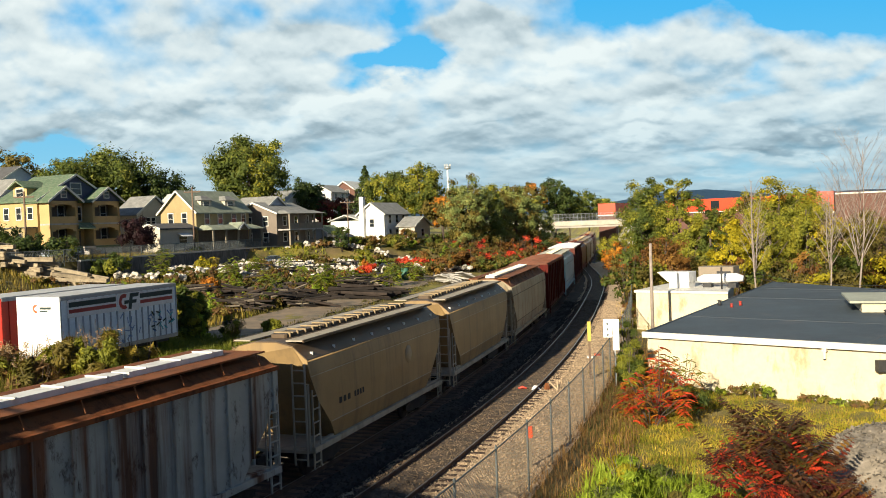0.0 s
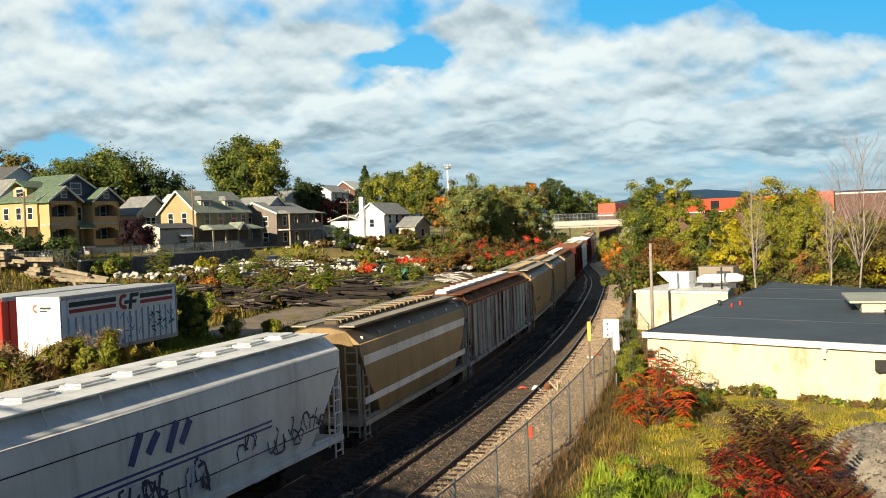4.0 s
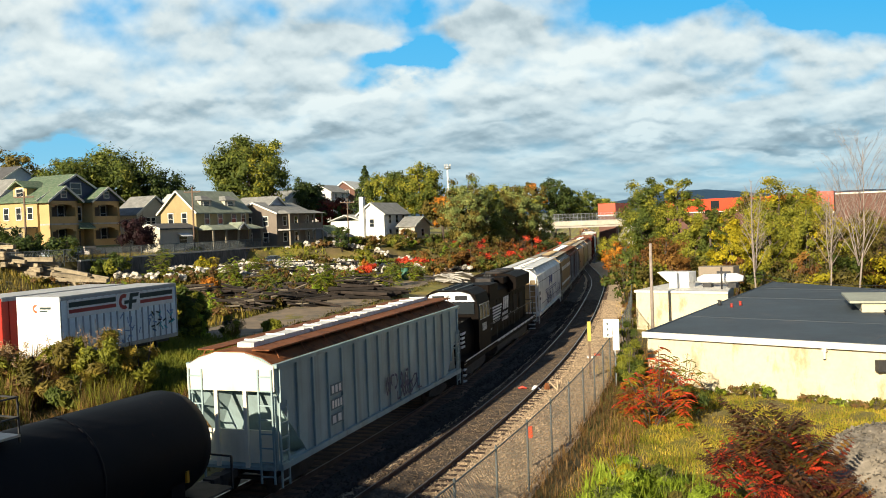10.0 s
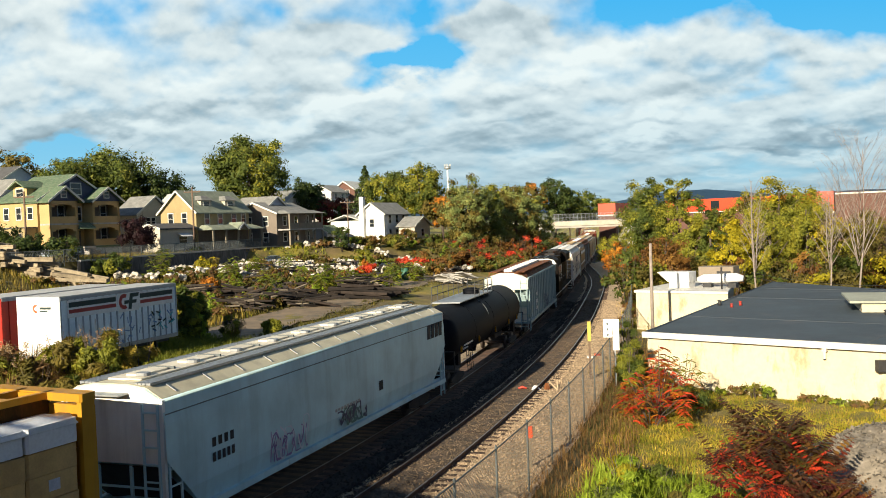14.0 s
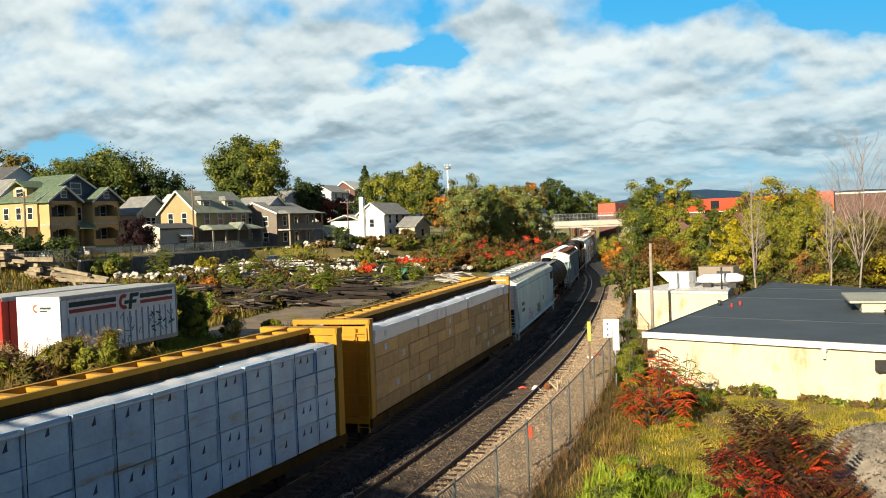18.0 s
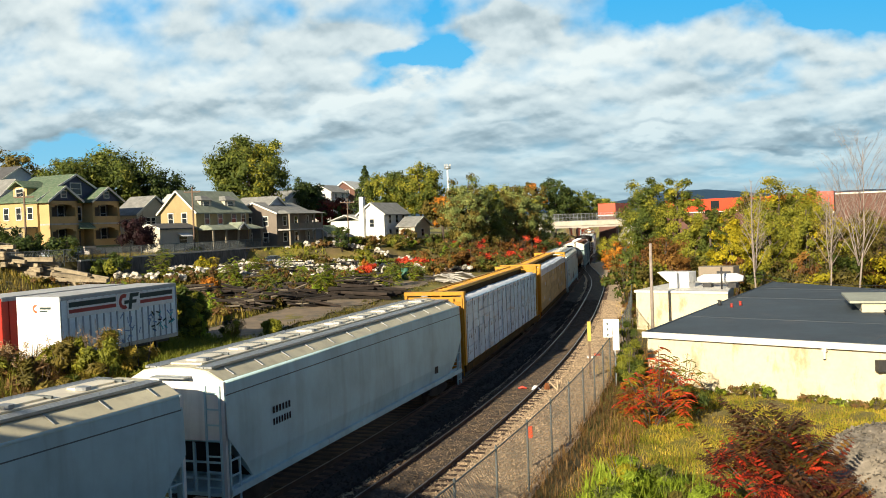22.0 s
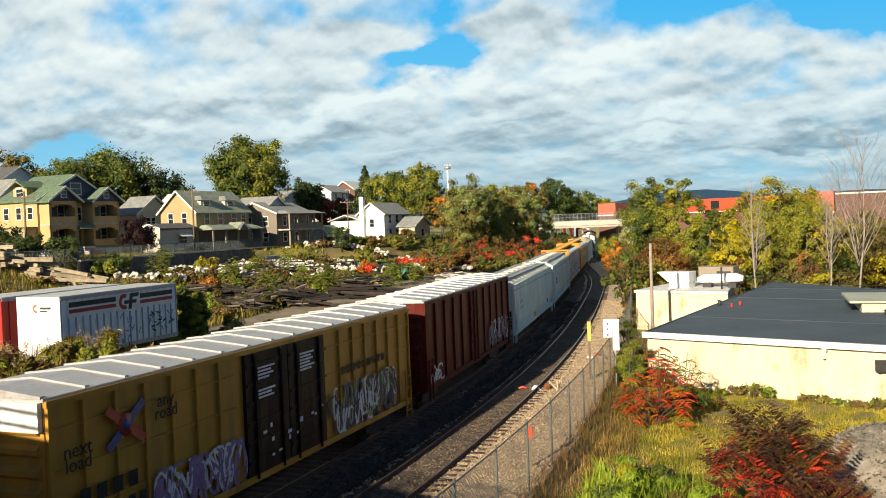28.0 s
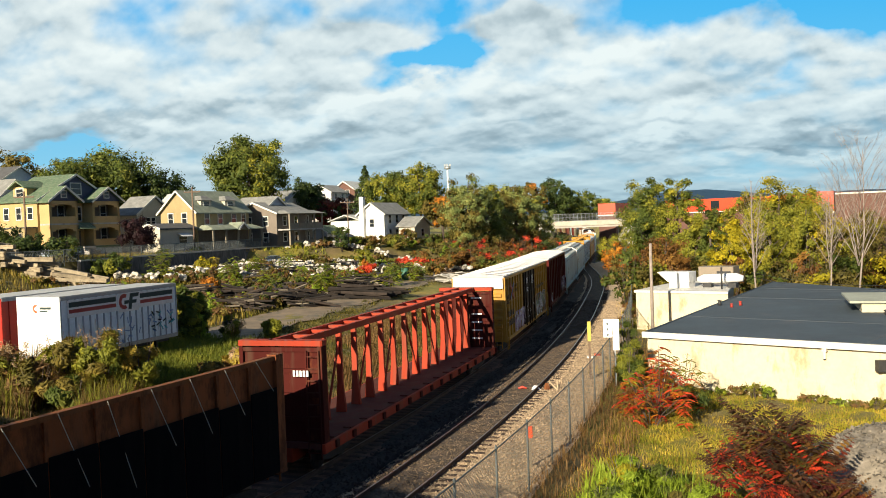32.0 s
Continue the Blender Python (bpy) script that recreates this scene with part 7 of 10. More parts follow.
def porch(t, x0, x1, z0, z1, dep, wall, posts=3, rail=True, roof=None, rise=0.5):
    """A front porch: floor, posts, balustrade, flat or low roof."""
    part("porch_floor", Form().box(x0, -dep, z0 - 0.2, x1, 0, z0), M_CONCRETE, t)
    for k in range(posts):
        x = x0 + 0.15 + (x1 - x0 - 0.3) * k / (posts - 1)
        part("porch_post", Form().box(x - 0.12, -dep, z0, x + 0.12, -dep + 0.24, z1), wall, t)
    if rail:
        part("balustrade", Form().box(x0 + 0.1, -dep + 0.05, z0, x1 - 0.1, -dep + 0.17, z0 + 0.85), wall, t)
    if roof:
        F = Form().loft([[Vector((x0 - 0.3, -dep - 0.4, z1)), Vector((x1 + 0.3, -dep - 0.4, z1)), Vector((x1 + 0.3, 0, z1)), Vector((x0 - 0.3, 0, z1))],
                         [Vector((x0 + 0.6, -dep * 0.4, z1 + rise)), Vector((x1 - 0.6, -dep * 0.4, z1 + rise)), Vector((x1 - 0.6, 0, z1 + rise)), Vector((x0 + 0.6, 0, z1 + rise))]])
        part("porch_roof", F, roof, t)


def big_house():
    """The double house: two storeys of porches, a blue gable over a green roof."""
    W, D = 11.9, 6.9
    t = house(70, 108.5, W, D, None, 6.9, 3.2, M_SIDING_Y, M_ROOF_GREEN, "tan double house with green roof, blue gable and recessed porches", along="y", found=1.0, base=5.85,
              side=[(1.2, 4.6, 0.8, 1.4), (3.2, 4.6, 0.8, 1.4), (5.4, 4.6, 0.8, 1.4), (1.2, 1.7, 0.8, 1.4)])
    # bays with the porches
    for x0, x1 in ((0.3, 4.7), (7.1, W - 0.2)):
        for z0, z1 in ((1.0, 3.75), (3.95, 6.75)):
            back = part("porch_back", Form().box(x0 + 0.3, -0.03, z0, x1 - 0.3, 0.0, z1), M_PORCH, t)
            window(back, (x0 + x1) / 2 - 1.0, z0 + 0.9, 0.9, 1.3, -0.03)
            window(back, (x0 + x1) / 2 + 1.0, z0 + 0.2, 0.9, 2.0, -0.03, name="porch_door")
            porch(t, x0, x1, z0, z1, 1.7, M_SIDING_Y, posts=2)
            part("porch_lintel", Form().box(x0, -1.7, z1 - 0.45, x1, -1.45, z1), M_SIDING_Y, t)
            for xx in (x0, x1 - 0.35):
                part("porch_pier", Form().box(xx, -1.7, z0, xx + 0.35, 0, z1), M_SIDING_Y, t)
            A = Form()
            for k in range(7):
                f = abs(k / 6 * 2 - 1)
                xx = x0 + 0.35 + (x1 - x0 - 0.7) * k / 7
                A.box(xx, -1.68, z1 - 0.45 - 0.35 * f ** 3, xx + (x1 - x0 - 0.7) / 7, -1.5, z1 - 0.44)
            part("porch_arch", A, M_SIDING_Y, t)
        gable(t, x0 - 0.1, x1 + 0.1, -1.8, 2.0, 6.8, 1.6, M_ROOF_GREEN, over=0.45, wall=M_SIDING_BLUE, name="bay_roof")
        window(t, (x0 + x1) / 2, 7.2, 0.75, 0.75, -1.8)
    blue = part("blue_gable", Form().loft([[Vector((x, y, z)) for x, z in ((0.2, 6.95), (W - 0.2, 6.95), (W / 2, 9.95))] for y in (-0.12, 0.05)]), M_SIDING_BLUE, t, "dark blue shingled gable")
    window(blue, W / 2, 7.7, 1.6, 1.35, -0.12)
    window(t, W / 2, 4.3, 1.5, 1.7, -0.02)
    # entry between the bays
    part("entry_roof", Form().loft([[Vector((4.6, -2.2, 3.2)), Vector((7.3, -2.2, 3.2)), Vector((7.3, 0, 3.2)), Vector((4.6, 0, 3.2))], [Vector((4.9, -1.2, 4.0)), Vector((7.0, -1.2, 4.0)), Vector((7.0, 0, 4.0)), Vector((4.9, 0, 4.0))]]), M_ROOF_GREEN, t)
    part("front_door", Form().box(5.4, -0.08, 1.0, 6.5, 0.0, 3.0), M_PORCH, t)
    part("front_steps", Form().box(5.0, -3.0, -1.0, 6.9, -0.1, 0.4).box(5.0, -2.2, 0.4, 6.9, -0.1, 0.95), M_CONCRETE, t)
    # low green skirt roof and pale basement
    part("skirt_roof", Form().box(0.2, -2.0, 0.75, W - 0.1, -1.68, 0.98), M_ROOF_GREEN, t)
    part("basement_wall", Form().box(0.3, -1.75, -1.5, W - 0.2, -0.02, 0.75), M_SIDING_LB, t)
    # dormer on the sunny slope
    d = part("dormer", Form().box(0.8, 2.6, 7.0, 3.0, 5.0, 8.7), M_SIDING_Y, t)
    gable(t, 0.5, 3.6, 2.6, 5.0, 8.6, 0.7, M_ROOF_GREEN, along="x", over=0.3, name="dormer_roof")
    window(d, 3.8, 7.5, 1.2, 0.9, 0.8, "x")
    wing = part("side_wing", Form().box(-1.6, 0.2, -1.2, 0, 6.6, 3.5), M_SIDING_T, t, "low brown-tan annex")
    for y in (1.3, 3.4, 5.4):
        window(wing, y, 1.4, 0.8, 1.4, -1.6, "x", M_PORCHTRIM)
    part("wing_roof", Form().box(-1.75, 0.05, 3.5, 0, 6.75, 3.62), M_ROOF_DARK, wing)


def second_house():
    W, D = 11.5, 6.2
    t = house(350, 120, W, D, None, 5.7, 2.8, M_SIDING_T, M_ROOF_SAGE, "tan house with grey-green roof, two dormers and front porch", along="x",
              front=[(2.2, 3.9, 0.9, 1.5), (5.0, 3.9, 0.9, 1.5), (8.0, 3.9, 0.9, 1.5), (10.2, 3.9, 0.9, 1.5)],
              side=[(2.0, 1.5, 0.8, 1.4), (2.0, 4.1, 0.8, 1.4), (4.4, 4.1, 0.8, 1.4)])
    for x in (3.0, 8.2):
        d = part("dormer", Form().box(x - 1.1, 0.7, 5.8, x + 1.1, 2.9, 7.3), M_SIDING_B, t)
        window(d, x, 6.3, 1.1, 0.8, 0.7)
        F = Form().loft([[Vector((x - 1.4, 0.3, 7.25)), Vector((x + 1.4, 0.3, 7.25)), Vector((x + 1.4, 3.1, 7.25)), Vector((x - 1.4, 3.1, 7.25))], [Vector((x - 0.5, 1.2, 7.9)), Vector((x + 0.5, 1.2, 7.9)), Vector((x + 0.5, 3.1, 7.9)), Vector((x - 0.5, 3.1, 7.9))]])
        part("dormer_roof", F, M_ROOF_GREY, t)
    porch(t, 0.3, W - 0.3, 0.4, 3.1, 2.6, M_PORCHTRIM, posts=5, roof=M_ROOF_SAGE, rise=0.7)
    part("porch_shade_wall", Form().box(0.3, -0.03, 0.5, W - 0.3, 0.0, 3.1), M_PORCH, t)
    gable(t, 5.3, 7.1, -3.0, -0.6, 3.15, 0.75, M_ROOF_SAGE, over=0.2, wall=M_PORCHTRIM, name="porch_gable")


big_house()
second_house()


def more_houses():
    w2 = lambda *xs: [(x, 3.6, 0.8, 1.3) for x in xs] + [(x, 1.2, 0.8, 1.3) for x in xs]
    # between the two tan houses
    house(245, 124, 7.0, 4.0, None, 5.8, 2.4, M_SIDING_B, M_ROOF_GREY, "beige house with grey hip roof behind the garage", along="y", front=[(2.2, 4.2, 0.7, 1.0), (3.2, 4.2, 0.7, 1.0), (3.0, 2.2, 0.8, 1.4)], side=[(2, 3.5, 0.8, 1.3)])
    g = house(285, 113, 6.5, 3.2, None, 3.4, 0.5, M_SIDING_B, M_ROOF_DARK, "low beige garage with a flat dark roof", along="x", front=[(4.2, 1.4, 1.5, 0.9)])
    part("awning", Form().loft([[Vector((3.2, -0.9, 2.3)), Vector((5.3, -0.9, 2.3)), Vector((5.3, -0.85, 2.36)), Vector((3.2, -0.85, 2.36))], [Vector((3.2, 0, 2.7)), Vector((5.3, 0, 2.7)), Vector((5.3, 0, 2.76)), Vector((3.2, 0, 2.76))]]), M_WHITE, g)
    house(-6, 122, 7.0, 9.0, None, 7.5, 3.2, M_SIDING_LB, M_ROOF_GREY, "pale blue house beside the big tan house", along="y", side=w2(2, 5))
    house(-10, 150, 12, 9.0, None, 7.0, 3.6, M_SIDING_LB, M_ROOF_DARK, "pale blue house with dark roof higher on the hill", along="y", side=w2(2, 5), front=w2(3, 7))
    house(62, 150, 7, 8.0, None, 5.5, 2.6, M_SIDING_W, M_ROOF_GREEN, "white house with a green roof on the hill", along="y", side=w2(2, 5))
    # row of pale houses further along
    house(318, 134, 8.0, 5.0, None, 6.0, 3.0, M_SIDING_Y, M_ROOF_PALE, "sunlit tan house with pale roof", along="y", side=w2(1.5, 3.5))
    a = house(468, 134, 7.0, 6.0, None, 5.8, 2.2, M_SIDING_LB, M_ROOF_GREY, "pale blue narrow house", along="y", front=w2(2, 5), side=w2(2, 4))
    b = house(492, 132, 9.5, 8.0, None, 5.4, 1.6, M_SIDING_D, M_ROOF_GREY, "grey house with a two-storey front porch", along="x", front=w2(2, 5, 8), side=w2(2, 5))
    porch(b, 0.2, 9.3, 0.4, 2.7, 2.2, M_PORCHTRIM, posts=5, rail=True)
    porch(b, 0.2, 9.3, 3.0, 5.3, 2.2, M_PORCHTRIM, posts=5, rail=True, roof=M_ROOF_GREY, rise=0.5)
    house(505, 165, 9.0, 7.5, None, 7.5, 2.6, M_SIDING_W, M_ROOF_GREY, "white house with a grey roof and dormer", along="y", front=w2(2, 5, 7), side=w2(2, 5))
    house(590, 205, 7.0, 6.0, None, 5.2, 1.6, M_SIDING_W, M_ROOF_GREY, "white house high on the hill", along="x", front=w2(2, 5, 7), side=w2(2, 5), base=11.0)
    house(632, 215, 8.0, 6.0, None, 5.0, 2.0, M_BRICK, M_ROOF_PALE, "small brick house with pale roof on the hill", along="x", front=w2(2, 5), side=w2(2, 4), base=12.0)
    c = house(682, 150, 9.0, 5.0, None, 5.2, 1.8, M_SIDING_W, M_ROOF_GREY, "long white house with grey roof and tall chimney", along="x", front=w2(2, 4.5, 7), side=[(2.4, 3.0, 0.8, 1.3)])
    part("rear_wing", Form().box(0.6, 5.0, -1, 6.5, 11.0, 4.2), M_SIDING_W, c)
    gable(c, 0.6, 6.5, 5.0, 11.0, 4.2, 0.9, M_ROOF_PALE, along="x", name="wing_roof")
    part("chimney", Form().box(-0.7, 3.6, -0.5, -0.02, 4.4, 8.2), M_SIDING_W, c)
    house(735, 150, 6.0, 3.0, None, 3.0, 1.4, M_SIDING_B, M_ROOF_GREY, "small beige shed house among shrubs", along="y", side=[(1.6, 1.2, 1.0, 1.2)], front=[(3.0, 1.2, 1.0, 1.2)])
    house(580, 150, 6.0, 3.0, None, 2.4, 1.0, M_SIDING_G, M_ROOF_GREEN, "low grey garage with green roof", along="x")


more_houses()


def terrace_wall():
    a, d = Vector((-38.5, 92, 0)), Vector((0.31, 0.95, 0))
    L = 42.0
    m = Matrix.Translation(a) @ Matrix(((0.31, -0.95, 0, 0), (0.95, 0.31, 0, 0), (0, 0, 1, 0), (0, 0, 0, 1)))
    t = thing("retaining_wall", m, "dark stained concrete retaining wall", "wall", kind="structure")
    blk = surface("dark_stained_concrete", (0.13, 0.12, 0.11), 0.25, 0.8, 0.9, wear=(0.07, 0.065, 0.06), wear_at=0.5, wear_stretch=(1, 1, 0.3))
    n = 10
    for k in range(n):
        part("wall_panel", Form().box(k * L / n + 0.01, -0.9, 1.5, (k + 1) * L / n - 0.01, -0.45, 5.5), blk, t)
    part("coping", Form().box(0, -0.96, 5.5, L, -0.4, 5.65), M_CONCRETE, t)
    f = thing("street_fence", m, "grey chain fence along the street above the wall", "fence")
    for k in range(27):
        x = -14 + k * 2.1
        part("fence_post", Form().tube([(x, -0.1, 5.1), (x, -0.1, 6.8)], 0.04, 6), M_FENCE, f)
    part("top_rail", Form().tube([(-14, -0.1, 6.8), (40.6, -0.1, 6.8)], 0.035, 6), M_FENCE, f)
    W = Form()
    for k in range(420):
        x = -14 + k * 0.13
        W.bar((x, -0.1, 5.5), (x + 0.65, -0.1, 6.75), 0.012, 0.012)
        W.bar((x + 0.65, -0.1, 5.5), (x, -0.1, 6.75), 0.012, 0.012)
    tagged(part("chain_link", W, M_FENCE, f), kind="stuff")


terrace_wall()


def utility_pole(px, depth, top, label, arm=True, lean=0.0, mat=None, r=0.13):
    x = at_view(px, depth)
    z = ground_z(x, depth)
    t = thing("utility_pole", pose(x, depth, z - 0.1), label, "pole")
    h = top - z
    part("shaft", Form().tube([(0, 0, 0), (lean, 0, h)], [r, r * 0.75], 9), mat or M_POLE, t)
    if arm:
        part("crossarm", Form().box(-1.1, -0.06, h - 0.7, 1.1, 0.06, h - 0.56), M_POLE, t)
        for xx in (-1.0, -0.4, 0.4, 1.0):
            part("insulator", Form().tube([(xx, 0, h - 0.56), (xx, 0, h - 0.4)], [0.06, 0.04], 8), M_STEEL, t)


utility_pole(48, 98, 13.4, "dark timber utility pole before the tan house")
utility_pole(345, 116, 14.1, "dark timber utility pole beside the tan house")
utility_pole(618, 135, 12.5, "thin dark utility pole beside the white house", r=0.1)
utility_pole(1151, 61, 6.3, "weathered pale timber pole beside the flat building", arm=False, mat=M_PALEBARK)


def water_tower():
    x, y = at_view(797, 420), 420
    z = ground_z(x, y)
    t = thing("light_mast", pose(x, y, z), "pale mast with a ring of floodlights above the trees", "mast")
    part("mast", Form().tube([(0, 0, 0), (0, 0, 33.5 - z)], [0.5, 0.35], 10), M_WHITE, t)
    part("head", Form().tube([(0, 0, 33.4 - z), (0, 0, 34.6 - z)], [1.5, 1.5], 12), M_STEEL, t)
    for k in range(3):
        part("floodlight", Form().box(-1.6 + k * 1.2, -1.6, 34.6 - z, -0.8 + k * 1.2, -0.6, 35.6 - z), M_STEEL, t)


water_tower()


def parked_car(px, depth, turn, label):
    """A small saloon at the kerb."""
    x = at_view(px, depth)
    t = thing("parked_car", pose(x, depth, ground_z(x, depth), 0, 0, turn), label, "car")
    paint = surface("blue_grey_car_body", (0.16, 0.22, 0.30), 0.08, 1, 0.3)
    side = [(-2.2, 0.35), (2.2, 0.35), (2.25, 0.75), (1.25, 0.92), (0.6, 1.02), (-1.5, 1.02), (-2.2, 0.9)]
    part("body", Form().loft([[Vector((a, y, z)) for a, z in side] for y in (-0.85, 0.85)]), paint, t)
    top = [(0.75, 1.0), (0.25, 1.42), (-1.0, 1.45), (-1.6, 1.0)]
    part("cabin_glass", Form().loft([[Vector((a, y * (1 - 0.18 * (z > 1.1)), z)) for a, z in top] for y in (-0.78, 0.78)]), M_GLASS, t)
    part("roof", Form().box(-0.98, -0.6, 1.44, 0.24, 0.6, 1.49, bevel=0.1), paint, t)
    for a in (-1.35, 1.35):
        for y in (-0.85, 0.85):
            w = part("wheel", Form().tube([(a, y - 0.1, 0.32), (a, y + 0.1, 0.32)], 0.32, 14), M_DARKSTEEL, t)
            part("rim", Form().tube([(a, y - 0.11, 0.32), (a, y + 0.11, 0.32)], 0.18, 10), M_STEEL, w)


parked_car(486, 121, 72, "blue-grey parked saloon car on the street")


# ---------- low buildings beside the railway ----------
def flat_building():
    t = thing("flat_roof_building", pose(0, 0, 0), "low cream block building with a dark flat roof", "building")
    A, B, E, C, D = (10.44, 46.45), (28.0, 31.75), (50.0, 52.0), (32.4, 66.5), (28.6, 76.6)
    out = [A, B, E, C, D]
    z = 2.0
    part("wall", Form().prism([(10.6, 46.5), (28.0, 32.0), (49.8, 52.0), (32.3, 66.3), (28.5, 76.2)], -2.2, z - 0.28), M_CREAM, t)
    part("roof", Form().prism([(10.55, 46.5), (28.0, 31.95), (49.9, 52.0), (32.35, 66.4), (28.55, 76.4)], z - 0.28, z), M_ROOFTAR, t)
    # fascia along the front
    F = Form()
    F.bar((A[0] - 0.1, A[1] + 0.0, z - 0.12), (B[0], B[1] - 0.1, z - 0.12), 0.16, 0.3)
    part("fascia", F, M_TRIM, t, "cream fascia along the roof edge")
    F2 = Form().bar((A[0] + 0.05, A[1], z - 0.06), (D[0], D[1], z - 0.06), 0.12, 0.18)
    part("roof_edge", F2, M_ROOFTAR, t)
    # spout and vent box on the front wall
    u = (Vector((B[0], B[1], 0)) - Vector((A[0], A[1], 0))).normalized()
    nrm = Vector((u.y, -u.x, 0))
    nrm = nrm if nrm.y < 0 else -nrm
    p = Vector((A[0], A[1], 0)) + u * 9.1 + nrm * 0.12
    S_ = Form().bar((p.x, p.y, z - 0.3), (p.x, p.y, z - 0.75), 0.1, 0.1)
    S_.bar(p + Vector((0, 0, z - 0.35)) - nrm * 0.3, p + Vector((0, 0, z - 0.35)), 0.2, 0.16)
    part("rain_spout", S_, M_TRIM, t)
    q = Vector((A[0], A[1], 0)) + u * 11.6 + nrm * 0.05
    part("vent_box", Form().bar((q.x, q.y, 0.85), (q.x, q.y, 1.35), 0.6, 0.35), M_DARKSTEEL, t)
    for k, (x, y, h, r) in enumerate(((18.2, 58.5, 0.3, 0.12), (19.4, 58.0, 0.22, 0.1), (18.5, 57.0, 0.2, 0.09), (26.5, 56.0, 0.2, 0.16), (22.2, 44.2, 0.55, 0.06), (31.0, 52.5, 0.2, 0.15), (25.0, 50.0, 0.25, 0.12))):
        part("roof_vent", Form().tube([(x, y, z), (x, y, z + h)], [r, r * 0.8], 9).tube([(x, y, z + h), (x, y, z + h + 0.06)], [r * 1.5, r * 0.6], 9), M_MARKRED if k in (1, 2) else M_DARKSTEEL, t)
    SE = Form()
    for (x0, y0), (x1, y1) in (((14.5, 53.0), (31.0, 39.5)), ((21.0, 63.5), (38.0, 50.0)), ((25.5, 70.0), (41.0, 57.5)), ((19.0, 39.8), (37.5, 62.0))):
        SE.bar((x0, y0, z + 0.006), (x1, y1, z + 0.006), 0.07, 0.012)
    part("roof_seam", SE, surface("roof_seam_tape", (0.09, 0.10, 0.11), 0.2, 1, 0.8), t)
    # raised cream parapet at the back
    part("roof_house", Form().prism([(24.4, 51.7), (33.8, 48.4), (35.6, 53.4), (26.2, 56.7)], z, 2.55), M_CREAM, t)
    part("roof_house_top", Form().prism([(23.7, 51.7), (33.9, 48.1), (35.9, 53.6), (25.7, 57.2)], 2.55, 2.68), surface("green_grey_roof", (0.40, 0.42, 0.33), 0.15, 0.5), t)


flat_building()


def rear_building():
    o, u, v = Vector((14.44, 66.67, 0)), Vector((0.81, -0.586, 0)), Vector((0.586, 0.81, 0))
    m = Matrix(((u.x, v.x, 0, o.x), (u.y, v.y, 0, o.y), (0, 0, 1, 0), (0, 0, 0, 1)))
    t = thing("rear_building", m, "cream block building with rooftop air handling units", "building")
    part("wall", Form().prism([(0, 0), (6.95, 0), (4.3, 9.6), (0, 9.6)], -1.5, 2.35), M_CREAM, t)
    part("roof", Form().prism([(-0.1, -0.1), (7.0, -0.1), (4.4, 9.7), (-0.1, 9.7)], 2.35, 2.52), M_TRIM, t)
    a = thing("rooftop_fan_hood", m @ pose(2.0, 3.2, 2.52), "white metal fan hood on the flat roof", "ventilation unit")
    part("hood", Form().loft([[Vector((-1.3, -0.7, 1.2)), Vector((1.2, -0.7, 1.2)), Vector((1.2, 0.9, 1.2)), Vector((-1.3, 0.9, 1.2))], [Vector((-0.5, -0.6, 0.45)), Vector((1.2, -0.6, 0.45)), Vector((1.2, 0.9, 0.45)), Vector((-0.5, 0.9, 0.45))]]), M_WHITE, a)
    part("curb", Form().box(-0.4, -0.55, 0, 1.15, 0.8, 0.75), M_WHITE, a)
    b = thing("air_conditioner", m @ pose(3.7, 7.6, 2.52), "tan packaged air conditioner on the flat roof", "ventilation unit")
    part("casing", Form().box(-1.3, -0.8, 0.15, 1.5, 0.8, 1.35, bevel=0.04), surface("tan_casing", (0.26, 0.21, 0.15), 0.08, 1.5, 0.6), b)
    part("grille", Form().box(0.2, -0.83, 0.4, 1.3, -0.8, 1.0), M_DARKSTEEL, b)
    part("curb", Form().box(-1.1, -0.7, 0, 1.4, 0.7, 0.15), M_DARKSTEEL, b)
    c = thing("roof_duct", m @ pose(5.4, 3.6, 2.52), "white wrapped duct lying on the flat roof", "ventilation unit")
    part("duct", Form().tube([(-1.9, 0, 0.55), (-1.4, 0, 0.62), (1.0, 0.2, 0.72), (1.5, 0.2, 0.66)], [0.2, 0.36, 0.36, 0.22], 12), M_WHITE, c)
    for x in (-1.1, 0.8):
        part("duct_stand", Form().box(x - 0.3, -0.3, 0, x + 0.3, 0.3, 0.35), M_DARKSTEEL, c)
    d = thing("roof_stack", m @ pose(5.8, 2.2, 2.52), "dark steel vent stack on the roof", "ventilation unit")
    part("pipe", Form().tube([(0, 0, 0), (0, 0, 1.6)], 0.07, 8), M_DARKSTEEL, d)


rear_building()


